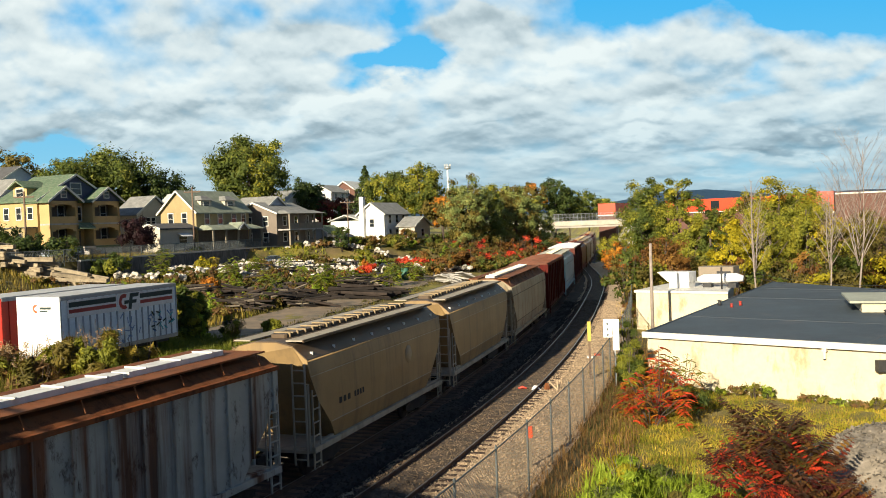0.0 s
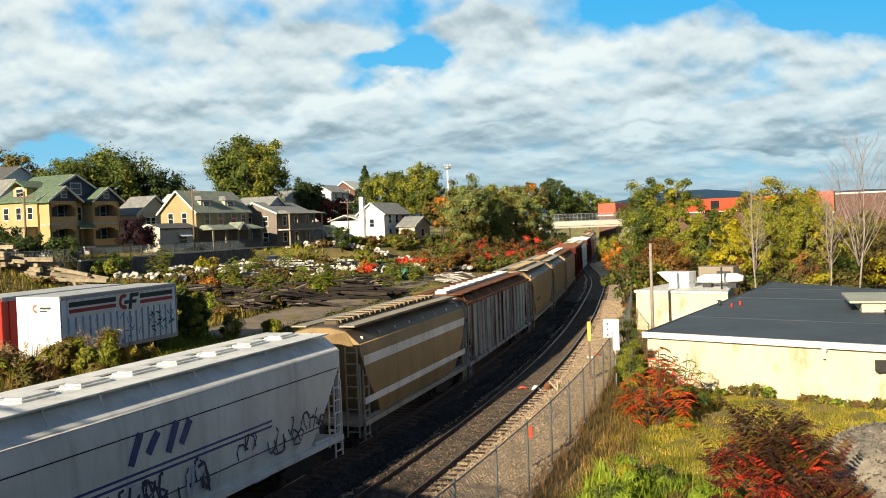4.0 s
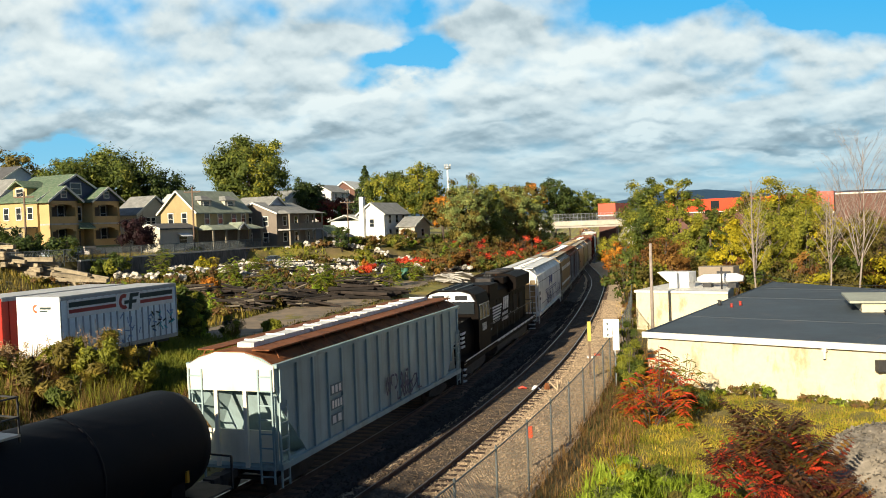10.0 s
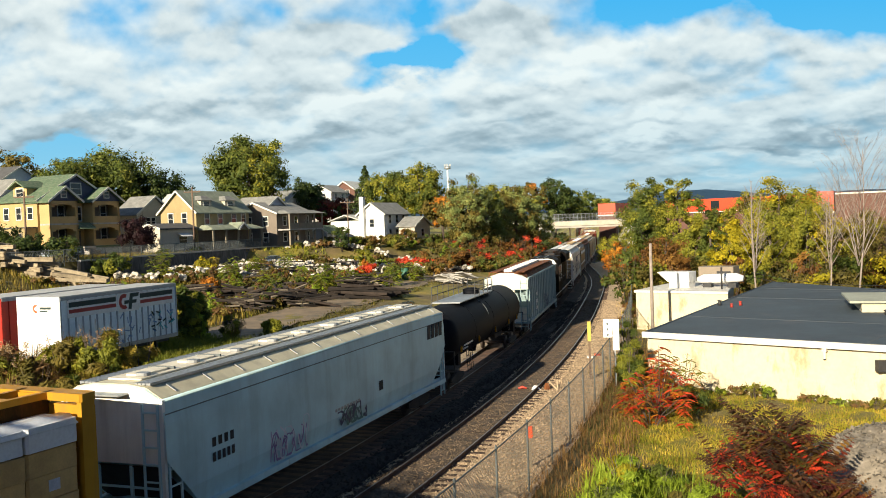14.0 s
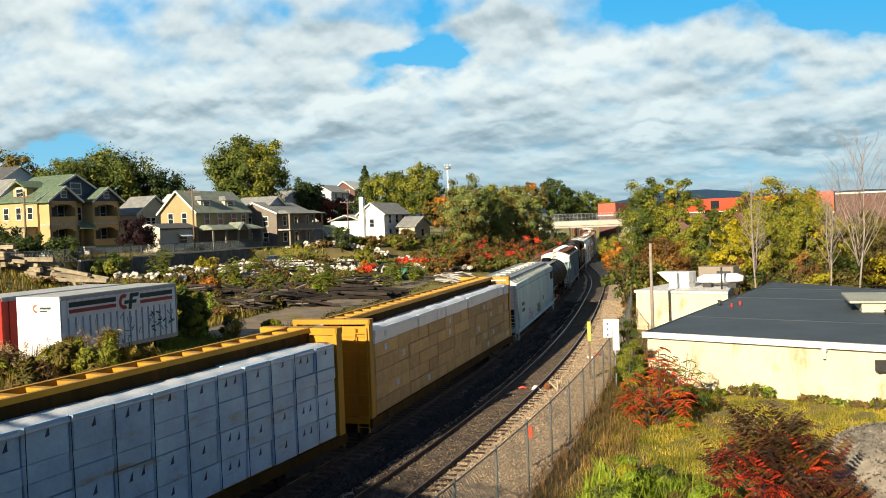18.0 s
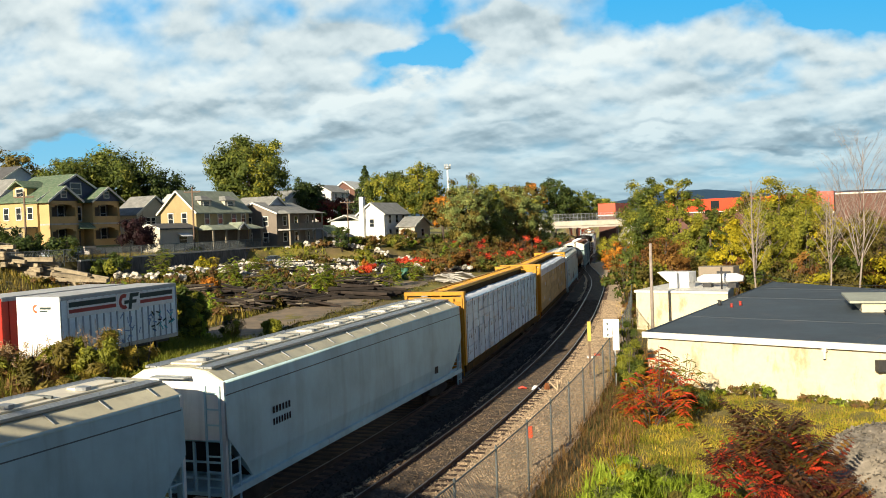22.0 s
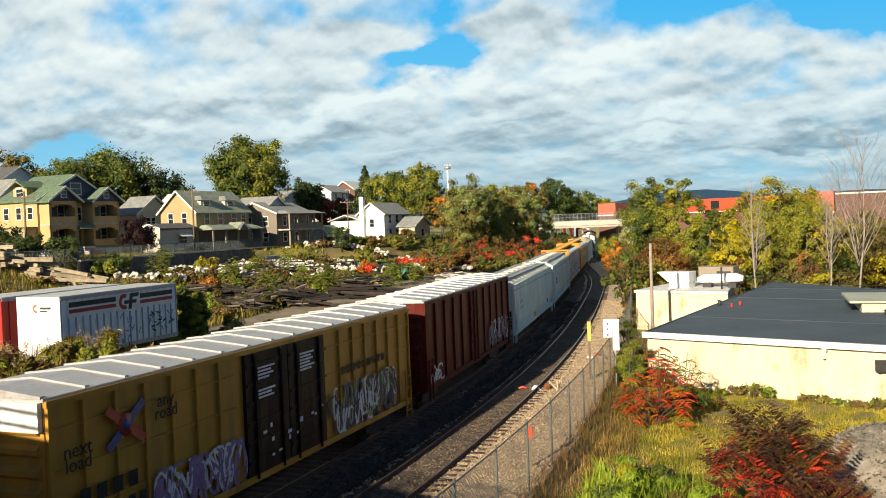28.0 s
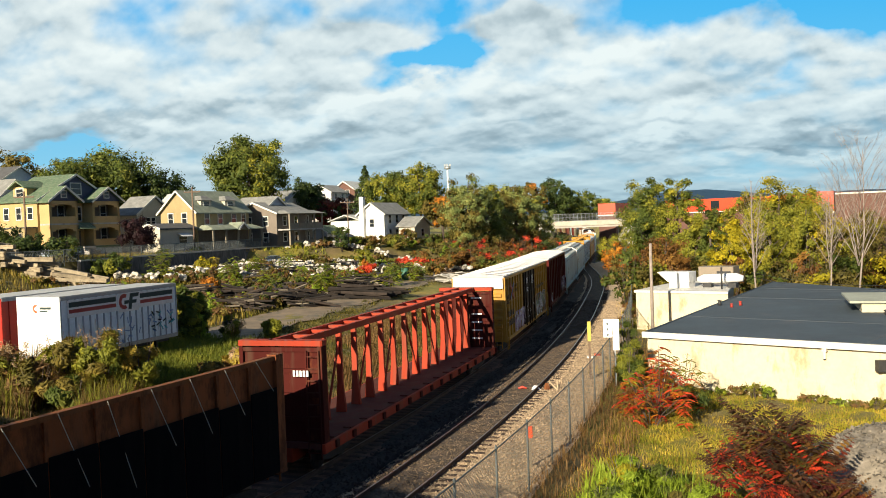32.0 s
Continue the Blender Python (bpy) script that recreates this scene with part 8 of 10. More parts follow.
def brick_building():
    """Long brick building with an orange-red band, behind the trees."""
    for x0, y0, x1, y1, z0, z1 in ((43.6, 246, 47.8, 243.8, 8.4, 11.8), (52.0, 205, 82, 176, 8.25, 11.3), (61.4, 146, 64.0, 144.6, 7.4, 11.0)):
        a, b = Vector((x0, y0, 0)), Vector((x1, y1, 0))
        u = (b - a).normalized()
        v = Vector((-u.y, u.x, 0))
        m = Matrix(((u.x, v.x, 0, a.x), (u.y, v.y, 0, a.y), (0, 0, 1, 0), (0, 0, 0, 1)))
        L = (b - a).length
        t = thing("brick_building", m, "brown brick building with an orange-red panel band", "building")
        part("wall", Form().box(0, 0, -2, L, 14, z0), M_BRICK, t)
        part("panel_band", Form().box(-0.1, -0.15, z0 + 0.25, L + 0.1, 14, z1), M_REDPANEL, t, "orange-red metal panel band")
        part("ledge", Form().box(-0.2, -0.3, z0, L + 0.2, 14, z0 + 0.25), M_TRIM, t)
        if L > 20:
            for k in range(4):
                part("window", Form().box(2.2 + k * 9, -0.2, z0 + 0.8, 4.2 + k * 9, -0.14, z1 - 0.5), M_GLASS, t)
    t = thing("brick_warehouse", pose(0, 0, 0), "brown brick warehouse wall behind bare trees", "building")
    part("wall", Form().prism([(64.2, 144.3), (82, 134), (92, 150), (72, 156)], -2, 10.4), M_BRICK, t)
    part("coping", Form().prism([(64.1, 144.2), (82.1, 133.8), (92, 150), (72, 156)], 10.4, 10.65), M_TRIM, t)


brick_building()


# ---------- fence by the siding ----------
def chain_fence():
    t = thing("chain_link_fence", pose(0, 0, 0), "grey chain-link fence beside the siding", "fence")
    n = 26
    s0 = -50.6
    off = 8.05
    P = [on_line(s0 + 3.16 * k, off) for k in range(n)]
    for p in P:
        z = ground_z(p.x, p.y)
        F = Form().tube([(p.x, p.y, z - 0.1), (p.x, p.y, 1.86)], 0.034, 7).tube([(p.x, p.y, 1.86), (p.x, p.y, 1.92)], [0.045, 0.015], 7)
        part("fence_post", F, M_FENCE, t)
    part("top_rail", Form().tube([(p.x, p.y, 1.8) for p in P], 0.024, 6), M_FENCE, t)
    part("bottom_wire", Form().tube([(p.x, p.y, -0.2) for p in P], 0.006, 4), M_FENCE, t)
    W = Form()
    for a, b in zip(P, P[1:]):
        m = 26
        d = (b - a)
        side = Vector((d.y, -d.x, 0)).normalized() * 0.003
        for k in range(-16, m):
            for sg in (1, -1):
                u0, u1 = k / m, (k + 17) / m
                za, zb = (-0.25, 1.8) if sg > 0 else (1.8, -0.25)
                if u0 < 0:
                    za, u0 = za + (zb - za) * (0 - u0) / (u1 - u0), 0
                if u1 > 1:
                    zb, u1 = za + (zb - za) * (1 - u0) / (u1 - u0), 1
                p, q = a + d * u0, a + d * u1
                up = Vector((0, 0, 0.012))
                W.quad(Vector((p.x, p.y, za)) - up, Vector((q.x, q.y, zb)) - up, Vector((q.x, q.y, zb)) + up, Vector((p.x, p.y, za)) + up)
    tagged(part("chain_link", W, surface("dull_zinc_wire", (0.32, 0.36, 0.37), 0.15, 6, 0.8), t), kind="stuff")
    # boards on the fence and the yellow marker
    p = Vector((8.5, 44.5, 0))
    s = thing("mile_board", pose(p.x, p.y, 0, 0, 0, -12), "white board with dark figures on the fence", "sign")
    part("post", Form().box(-0.04, 0, -0.5, 0.04, 0.06, 2.9), M_STEEL, s)
    part("board", Form().box(-0.56, -0.03, 2.05, -0.13, 0.0, 2.98), M_WHITE, s)
    part("board", Form().box(-0.1, -0.03, 1.4, 0.22, 0.0, 2.98), M_WHITE, s)
    F = Form()
    for k in range(3):
        F.box(-0.39, -0.036, 2.12 + k * 0.28, -0.3, -0.031, 2.24 + k * 0.28)
    part("figures", F, M_FENCE, s)
    p = Vector((7.46, 46.0, 0))
    s = thing("marker_post", pose(p.x, p.y, -0.4), "slim marker post with a yellow top", "post")
    part("shaft", Form().box(-0.05, -0.05, 0, 0.05, 0.05, 2.1), M_POLE, s)
    part("yellow_top", Form().box(-0.09, -0.07, 2.1, 0.09, 0.07, 3.12, bevel=0.02), surface("yellow_marker", (0.65, 0.50, 0.10), 0.1, 3, 0.6), s)


chain_fence()


# ---------- trailers in the yard ----------
def trailer(name, m, L, W, label, side_mat, end_mat, marks):
    t = thing(name, m, label, "trailer")
    H0, H1 = 1.15, 3.95
    part("body", Form().box(0, 0, H0, W, L, H1), side_mat, t)
    part("front_panel", Form().box(-0.02, -0.04, H0 - 0.05, W + 0.02, 0, H1 + 0.02), end_mat, t)
    part("roof", Form().box(-0.03, -0.05, H1, W + 0.03, L + 0.03, H1 + 0.06), surface("pale_trailer_roof", (0.55, 0.54, 0.50), 0.12, 0.7, 0.5), t)
    n = int(L / 0.45)
    for k in range(n + 1):
        y = L * k / n
        part("side_post", Form().box(W, y - 0.04, H0 + 0.1, W + 0.035, y + 0.04, H1 - 0.1), M_POST if marks else side_mat, t)
    R = Form().box(W - 0.02, 0, H0 - 0.08, W + 0.05, L, H0 + 0.12).box(W - 0.02, 0, H1 - 0.14, W + 0.05, L, H1)
    part("side_rail", R, M_STEEL, t)
    for y in (0.6, L - 1.4):
        for x in (0.35, W - 0.35):
            part("landing_leg", Form().box(x - 0.07, y - 0.07, 0, x + 0.07, y + 0.07, H0), M_DARKSTEEL, t)
    part("underframe", Form().box(0.4, 0.2, H0 - 0.3, W - 0.4, L - 0.2, H0), M_DARKSTEEL, t)
    if marks:
        x = W + 0.038
        dark, red = surface("dark_green_stripe", (0.02, 0.04, 0.035), 0.1), surface("dull_red_stripe", (0.35, 0.05, 0.035), 0.1)
        wb = M_WHITE
        for y0, y1 in ((0.5, 3.7), (5.5, L - 0.35)):
            part("stripe_back", Form().box(x, y0 - 0.1, 2.95, x + 0.004, y1 + 0.1, 3.78), wb, t)
            part("stripe", Form().box(x + 0.004, y0, 3.44, x + 0.008, y1, 3.68), dark, t)
            part("stripe", Form().box(x + 0.004, y0, 3.16, x + 0.008, y1, 3.34), red, t)
        part("emblem_back", Form().box(x, 3.85, 2.85, x + 0.004, 5.4, 3.85), wb, t)
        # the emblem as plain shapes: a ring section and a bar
        E1 = Form()
        for k in range(9):
            a0, a1 = radians(60 + k * 26.7), radians(60 + (k + 1) * 26.7)
            E1.loft([[Vector((x + 0.005, 4.3 + r * math.cos(a), 3.37 + r * 1.0 * math.sin(a))) for r in (0.2, 0.4)] + [Vector((x + 0.009, 4.3 + r * math.cos(a), 3.37 + r * math.sin(a))) for r in (0.4, 0.2)] for a in (a0, a1)])
        part("emblem_ring", E1, red, t)
        for pts in (((4.84, 3.56), (5.38, 3.56), (5.42, 3.76), (4.88, 3.76)), ((4.3, 3.24), (4.62, 3.24), (4.66, 3.42), (4.3, 3.42)), ((4.88, 3.24), (5.2, 3.24), (5.24, 3.42), (4.92, 3.42)), ((4.58, 2.95), (4.82, 2.95), (4.98, 3.76), (4.74, 3.76))):
            part("emblem_bar", Form().loft([[Vector((xx, a, b)) for a, b in pts] for xx in (x + 0.010, x + 0.014)]), dark, t)
        sp = surface("turquoise_spray", (0.10, 0.42, 0.48), 0.2)
        rng = random.Random(8)
        for k in range(26):
            y, z = rng.uniform(5.9, 8.0), rng.uniform(1.7, 2.7)
            a = rng.uniform(-1.2, 1.2)
            mt = sp if y > 6.8 and z < 2.4 else surface_blue
            part("spray_stroke", Form().bar((x + 0.006, y, z), (x + 0.006, y + 0.3 * math.cos(a), z + 0.3 * math.sin(a)), 0.008, 0.07), mt if k % 3 else M_LETTER, t)
        for k in range(12):
            y, z = rng.uniform(3.9, 5.6), rng.uniform(1.4, 2.6)
            a = rng.uniform(-1.5, 1.5)
            part("spray_stroke", Form().bar((x + 0.006, y, z), (x + 0.006, y + 0.32 * math.cos(a), z + 0.32 * math.sin(a)), 0.008, 0.05), surface_blue, t)
        red2 = surface("emblem_orange", (0.6, 0.12, 0.04), 0.1)
        FE = Form()
        for k in range(7):
            a0, a1 = radians(70 + k * 31.4), radians(70 + (k + 1) * 31.4)
            FE.loft([[Vector((W * 0.45 + r * math.cos(a), yy, 3.45 + r * math.sin(a))) for r, yy in ((0.1, -0.048), (0.2, -0.048), (0.2, -0.041), (0.1, -0.041))] for a in (a0, a1)])
        part("front_emblem", FE, red2, t)
        part("front_emblem_bar", Form().box(W * 0.54, -0.048, 3.42, W * 0.8, -0.041, 3.52).box(W * 0.54, -0.048, 3.3, W * 0.72, -0.041, 3.37), dark, t)
    return t


M_POST = surface("grey_trailer_post", (0.30, 0.36, 0.40), 0.1, 3, 0.6)
surface_blue = surface("blue_spray", (0.16, 0.26, 0.45), 0.2)
M_TRAILER = surface("white_trailer_skin", (0.78, 0.88, 0.92), 0.08, 0.8, 0.45, wear=(0.45, 0.45, 0.43), wear_at=0.66, wear_stretch=(1, 1, 0.2))
M_REDTRAILER = surface("red_trailer_skin", (0.55, 0.035, 0.02), 0.08, 0.8, 0.4)
trailer("semi_trailer", pose(-20.25, 41.85, 1.36, 0, 0, -20.3), 8.5, 2.55, "white freight trailer with dark green and red stripes, spray-painted", M_TRAILER, M_WHITE, True)
rt = trailer("semi_trailer", pose(-23.4, 42.7, 1.36, 0, 0, -20.3), 8.5, 2.55, "red freight trailer parked beside the white one", M_REDTRAILER, M_REDTRAILER, False)
BL = Form()
for k in range(4):
    BL.box(0.35 + k * 0.5, -0.052, 2.3, 0.7 + k * 0.5, -0.042, 2.95)
part("large_letter_bars", BL, surface("faded_white_letters", (0.6, 0.5, 0.48), 0.15), rt)


# ---------- wires behind the flat roof ----------
for z0, z1 in ((2.35, 2.0), (2.75, 2.52)):
    F = Form().tube([Vector((27.2, 78, z0)).lerp(Vector((32.3, 62, z1)), k / 12) - Vector((0, 0, 0.35 * math.sin(math.pi * k / 12))) for k in range(13)], 0.02, 4)
    tagged(part("overhead_wire", F, M_DARKSTEEL), "thin dark wire behind the flat roof", "wire")


# ---------- yard left of the line ----------
YARD_WEED = foliage("yard_weeds", (0.10, 0.085, 0.02), (0.23, 0.18, 0.036), (0.42, 0.30, 0.06), 0.35)
LEAF_PURPLE = foliage("dark_purple_leaves", (0.018, 0.008, 0.011), (0.032, 0.012, 0.016), (0.055, 0.02, 0.022))
def lying(name, pts_off, s0, s1, lift, material, label, every=2.0, wob=0.4, seed=3):
    """A strip of road that lies on the land."""
    rng = random.Random(seed)
    n = int((s1 - s0) / every) + 1
    w = len(pts_off)
    V = []
    for i in range(n):
        s = s0 + (s1 - s0) * i / (n - 1)
        for k, o in enumerate(pts_off):
            p = on_line(s, o + (rng.uniform(-wob, wob) if k in (0, w - 1) else 0))
            V.append((p.x, p.y))
    Z = height(np.array([v[0] for v in V]), np.array([v[1] for v in V]))
    F = Form().add([(x, y, z + lift) for (x, y), z in zip(V, Z)], [(i * w + k, i * w + k + 1, (i + 1) * w + k + 1, (i + 1) * w + k) for i in range(n - 1) for k in range(w - 1)], True)
    return tagged(part(name, F, material), label, "road", kind="structure")


lying("road_yard", [-20.0, -18.5, -17, -15.8, -14.8], -24, 78, 0.07, M_GRAVEL, "grey gravel yard road with faint wheel ruts")
M_PUDDLE = surface("wet_mud", (0.05, 0.045, 0.04), 0.2, 1, 0.15, bump=0.05)
for k, (s, o, a, b) in enumerate(((-8, -12.2, 2.4, 0.6), (0, -12.8, 3.0, 0.5), (8, -12.0, 1.8, 0.4))):
    c = on_line(s, o)
    F = Form()
    ring = [(c.x + a * math.sin(heading(s)) * math.cos(t) + b * math.cos(heading(s)) * math.sin(t), c.y + a * math.cos(heading(s)) * math.cos(t) - b * math.sin(heading(s)) * math.sin(t)) for t in [i * 0.524 for i in range(12)]]
    z = ground_z(c.x, c.y) + 0.1
    F.add([(x, y, z) for x, y in ring], [tuple(range(12))])
    tagged(part("puddle", F, M_PUDDLE), "dark wet puddle in the gravel road", "puddle", kind="structure")

M_LOG = surface("dark_old_timber", (0.046, 0.033, 0.025), 0.35, 2, 0.95, spread=0.8, bump=0.5)
M_PALELOG = surface("pale_split_timber", (0.40, 0.31, 0.20), 0.35, 2, 0.9, spread=0.6, bump=0.5)
M_SLAB = surface("sunbleached_slab_timber", (0.38, 0.31, 0.20), 0.3, 1.6, 0.9, spread=0.45, bump=0.6, wear=(0.2, 0.15, 0.09), wear_at=0.6, wear_stretch=(0.2, 2, 2))
M_GREYLOG = surface("weathered_grey_timber", (0.20, 0.165, 0.12), 0.35, 2, 0.9, spread=0.7, bump=0.5)
M_STONE = surface("pale_quarry_stone", (0.78, 0.72, 0.60), 0.2, 1.5, 0.9, island=0.6)


def timber_pile(x, y, n, L, label, seed, mat, turn, size=0.25, squared=True, mess=0.35, rows=3, name="timber_pile", lift=0.0):
    """A slumped pile of timbers, each one a part."""
    rr = random.Random(seed)
    z0 = ground_z(x, y)
    t = thing(name, pose(x, y, z0, 0, 0, turn), label, "timber pile")
    shared = []
    full = L
    for k in range(3):
        w, h = size * rr.uniform(0.7, 1.25), size * rr.uniform(0.7, 1.15)
        L = full * (1.0, 0.8, 0.62)[k]
        F = Form()
        if squared:
            F.box(-L / 2, -w / 2, -h / 2, L / 2, w / 2, h / 2)
        else:
            F.tube([(-L / 2, 0, 0), (0, 0, 0.03), (L / 2, 0, 0)], [w / 2, w / 2 * 0.95, w / 2 * 0.85], 7)
        me = F.mesh("timber")
        me.materials.append(M_GREYLOG if k == 2 else mat)
        shared.append(me)
    per = max(1, n // rows)
    for k in range(n):
        r = min(rows - 1, k // per)
        i = k % per
        if mess > 0.7:
            u = (k + 0.5) / n
            part("timber", shared[k % 3], None, t, m=pose(rr.gauss(0, 0.22) * full, rr.gauss(0, 0.6) * (1 - 0.5 * u), size * 0.5 + u * 0.95 * math.sqrt(rows / 4), rr.uniform(-30, 30), max(-17, min(17, rr.gauss(0, 8))), rr.gauss(0, 24)))
            continue
        yy = (i - (per - 1) / 2) * size * 1.25 * (1 + mess) + rr.uniform(-mess, mess) * 0.6
        zz = size * 0.5 + r * size * 0.98 + rr.uniform(0, 0.05)
        part("timber", shared[k % 3], None, t, m=pose(rr.uniform(-mess, mess) * 1.6, yy, zz, rr.uniform(-12, 12), rr.uniform(-9, 9) * mess, rr.uniform(-38, 38) * mess))
    return t



def beam_stack(x, y, layers, wide, L, turn, seed, label, mat=M_SLAB, slip=1.0, thick=1.0):
    """A slipped stack of heavy squared beams, each one a part."""
    rr = random.Random(seed)
    t = thing("beam_stack", pose(x, y, ground_z(x, y), 0, 0, turn), label, "timber pile")
    shared = []
    for k in range(3):
        w, h = (0.42, 0.34, 0.5)[k] * (0.5 + 0.5 * thick), (0.34, 0.4, 0.3)[k]
        q = L * (1, 0.85, 0.7)[k]
        h = h * thick
        me = Form().box(-q / 2, -w / 2, -h / 2, q / 2, w / 2, h / 2, bevel=0.02).mesh("beam")
        me.materials.append(mat)
        shared.append(me)
    for r in range(layers):
        n = wide - r // 2
        for i in range(n):
            part("beam", shared[rr.randrange(3)], None, t, m=pose(slip * (rr.uniform(-1.2, 1.2) - r * 0.25), (i - (n - 1) / 2) * 0.62 + rr.uniform(-0.15, 0.15), 0.3 * thick + r * 0.38 * thick, slip * rr.uniform(-8, 8), slip * (5 + rr.uniform(-5, 7)), slip * rr.uniform(-14, 14)))


for k, (px, d, lay, L) in enumerate(((644, 82, 6, 5.0), (612, 84, 4, 4.0), (680, 85, 4, 4.0), (520, 79, 5, 5.0), (478, 77, 4, 4.5), (560, 84, 4, 4.0))):
    beam_stack(at_view(px, d), d, lay, 4, L, 8 + 9 * k, 40 + k, "slumped stack of black old railway ties", M_LOG, 0.75, 0.55)
beam_stack(-37.3, 81.5, 8, 5, 7.0, -20, 1, "slipped stack of heavy sunlit weathered beams")
beam_stack(-41.6, 80.5, 5, 4, 5.5, -16, 2, "slipped stack of heavy sunlit weathered beams")
beam_stack(-33.2, 80.5, 5, 3, 5.5, -22, 3, "low stack of heavy weathered beams")
beam_stack(-43.5, 86.0, 6, 4, 6.0, -14, 4, "slipped stack of heavy sunlit weathered beams")
for k, (x, y, n, L, tn, rows) in enumerate(((-18.6, 76.5, 26, 5.5, 8, 4), (-14.5, 74.8, 20, 5.0, -12, 4), (-22.5, 80.0, 12, 5.5, 14, 2), (-10.8, 74.0, 10, 4.0, 20, 2),
                                         (-9.0, 90.5, 26, 4.0, 4, 6), (-7.0, 89.0, 16, 3.5, -8, 5), (-16.5, 71.5, 8, 6.0, 6, 1), (-21.0, 76.0, 16, 5.5, 12, 3))):
    timber_pile(x, y, n, L * 0.75, "tangled pile of dark old railway timbers", 10 + k, M_LOG, tn, 0.16, k % 3 != 1, 0.8, rows + 3)
for k, (x, y, tn) in enumerate(((-16.2, 78.2, 60), (-20.5, 79.5, 80), (-8.8, 84.0, 20), (-15.0, 83.0, 35), (-17.5, 75.0, 20), (-14.0, 76.0, 75), (-12.0, 82.5, 10), (-18.0, 90.0, 110))):
    F = Form().box(-1.1, -0.09, 0, 1.1, 0.09, 0.08)
    tagged(part("loose_plank", F, M_PALELOG, m=pose(x, y, ground_z(x, y) + 0.22, 4, -9 if k % 2 else 8, tn)), "pale loose plank on the heaps", "plank")


# more heaps and scrub between the rows
_r = random.Random(77)
for k in range(4):
    x, y = _r.uniform(-26, -3), _r.uniform(70, 108)
    if x < -26 + (y - 70) * 0.0 or x > -16 + (y - 70) * 0.36 - 3:
        continue
    timber_pile(x, y, _r.choice((7, 9, 12)), _r.uniform(3.5, 6.0), "low heap of dark old railway timbers", 60 + k, M_LOG if k % 4 else M_PALELOG, _r.uniform(-25, 30), 0.19, k % 2 == 0, 0.9, _r.choice((1, 2, 3)))
SCRUB = ((LEAF_OLIVE, GRASS_BROWN, "olive brown scrub in the yard"), (LEAF_FRESH, LEAF_OLIVE, "yellow-green scrub in the yard"), (GRASS_BROWN, LEAF_OLIVE, "brown seeding weeds in the yard"), (LEAF_GREEN, LEAF_OLIVE, "green scrub in the yard"), (LEAF_OLIVE, LEAF_GREEN, "olive green weeds in the yard"))
for k in range(90):
    y = _r.uniform(64, 116)
    x = _r.uniform(-40 + (y - 64) * 0.12, -17.5 + (y - 64) * 0.30)
    a, b, lab = SCRUB[k % 5]
    bush(x, y, _r.uniform(0.5, 1.3), _r.uniform(0.6, 1.4), a, lab, 700 + k, name="weed_clump", count=800, size=0.18, mat2=b, share=0.4, long=2.4)


for k in range(7):
    p = on_line(-5 + k * 2.6, _r.uniform(-25.5, -22.0))
    timber_pile(p.x, p.y, _r.choice((13, 16, 20)), _r.uniform(2.2, 4.2), "tangle of dark old railway timbers", 160 + k, M_LOG, _r.uniform(-50, 50), 0.14, k % 2 == 0, 1.0, _r.choice((4, 5, 7)))
for k in range(95):
    p = on_line(_r.uniform(-8, 30), _r.uniform(-36, -20.6))
    bush(p.x, p.y, _r.uniform(0.9, 2.3), _r.uniform(0.45, 0.85), (LEAF_FRESH, LEAF_OLIVE, LEAF_GREEN)[k % 3], ("yellow-green weeds among the timbers", "olive weeds among the timbers", "green weeds among the timbers")[k % 3], 560 + k, name="weed_clump", count=520, size=0.13, mat2=GRASS_BROWN, share=0.35, long=2.8)
for k in range(40):
    y = _r.uniform(138, 166)
    a, b, lab = SCRUB[(0, 3, 4)[k % 3]]
    bush(_r.uniform(-28 + (y - 138) * 0.2, 2), y, _r.uniform(0.9, 2.0), _r.uniform(1.2, 2.2), a, lab, 600 + k, name="weed_clump", count=700, size=0.26, mat2=b, share=0.4)
for k in range(22):
    y = _r.uniform(112, 150)
    x = _r.uniform(-26 + (y - 112) * 0.2, -4 + (y - 112) * 0.25)
    a, b, lab = SCRUB[(k * 3) % 5]
    bush(x, y, _r.uniform(0.8, 2.0), _r.uniform(0.9, 1.8), a, lab, 800 + k, name="weed_clump", count=700, size=0.26, mat2=b, share=0.4, long=2.0)


for k in range(34):
    p = on_line(_r.uniform(-6, 16), _r.uniform(-26, -20.5))
    bush(p.x, p.y, _r.uniform(0.6, 1.5), _r.uniform(0.4, 0.8), (LEAF_OLIVE, GRASS_BROWN, LEAF_FRESH)[k % 3], ("olive weeds growing through the timbers", "brown weeds growing through the timbers", "yellow-green weeds growing through the timbers")[k % 3], 1100 + k, name="weed_clump", count=480, size=0.12, mat2=LEAF_OLIVE, share=0.35, long=2.8)
for k in range(26):
    d = _r.uniform(114, 136)
    a, b, lab = SCRUB[(0, 2, 4, 3)[k % 4]]
    bush(at_view(_r.uniform(415, 700), d), d, _r.uniform(0.8, 1.8), _r.uniform(1.0, 1.9), a, lab, 1150 + k, name="weed_clump", count=700, size=0.22, mat2=b, share=0.4, long=2.0)


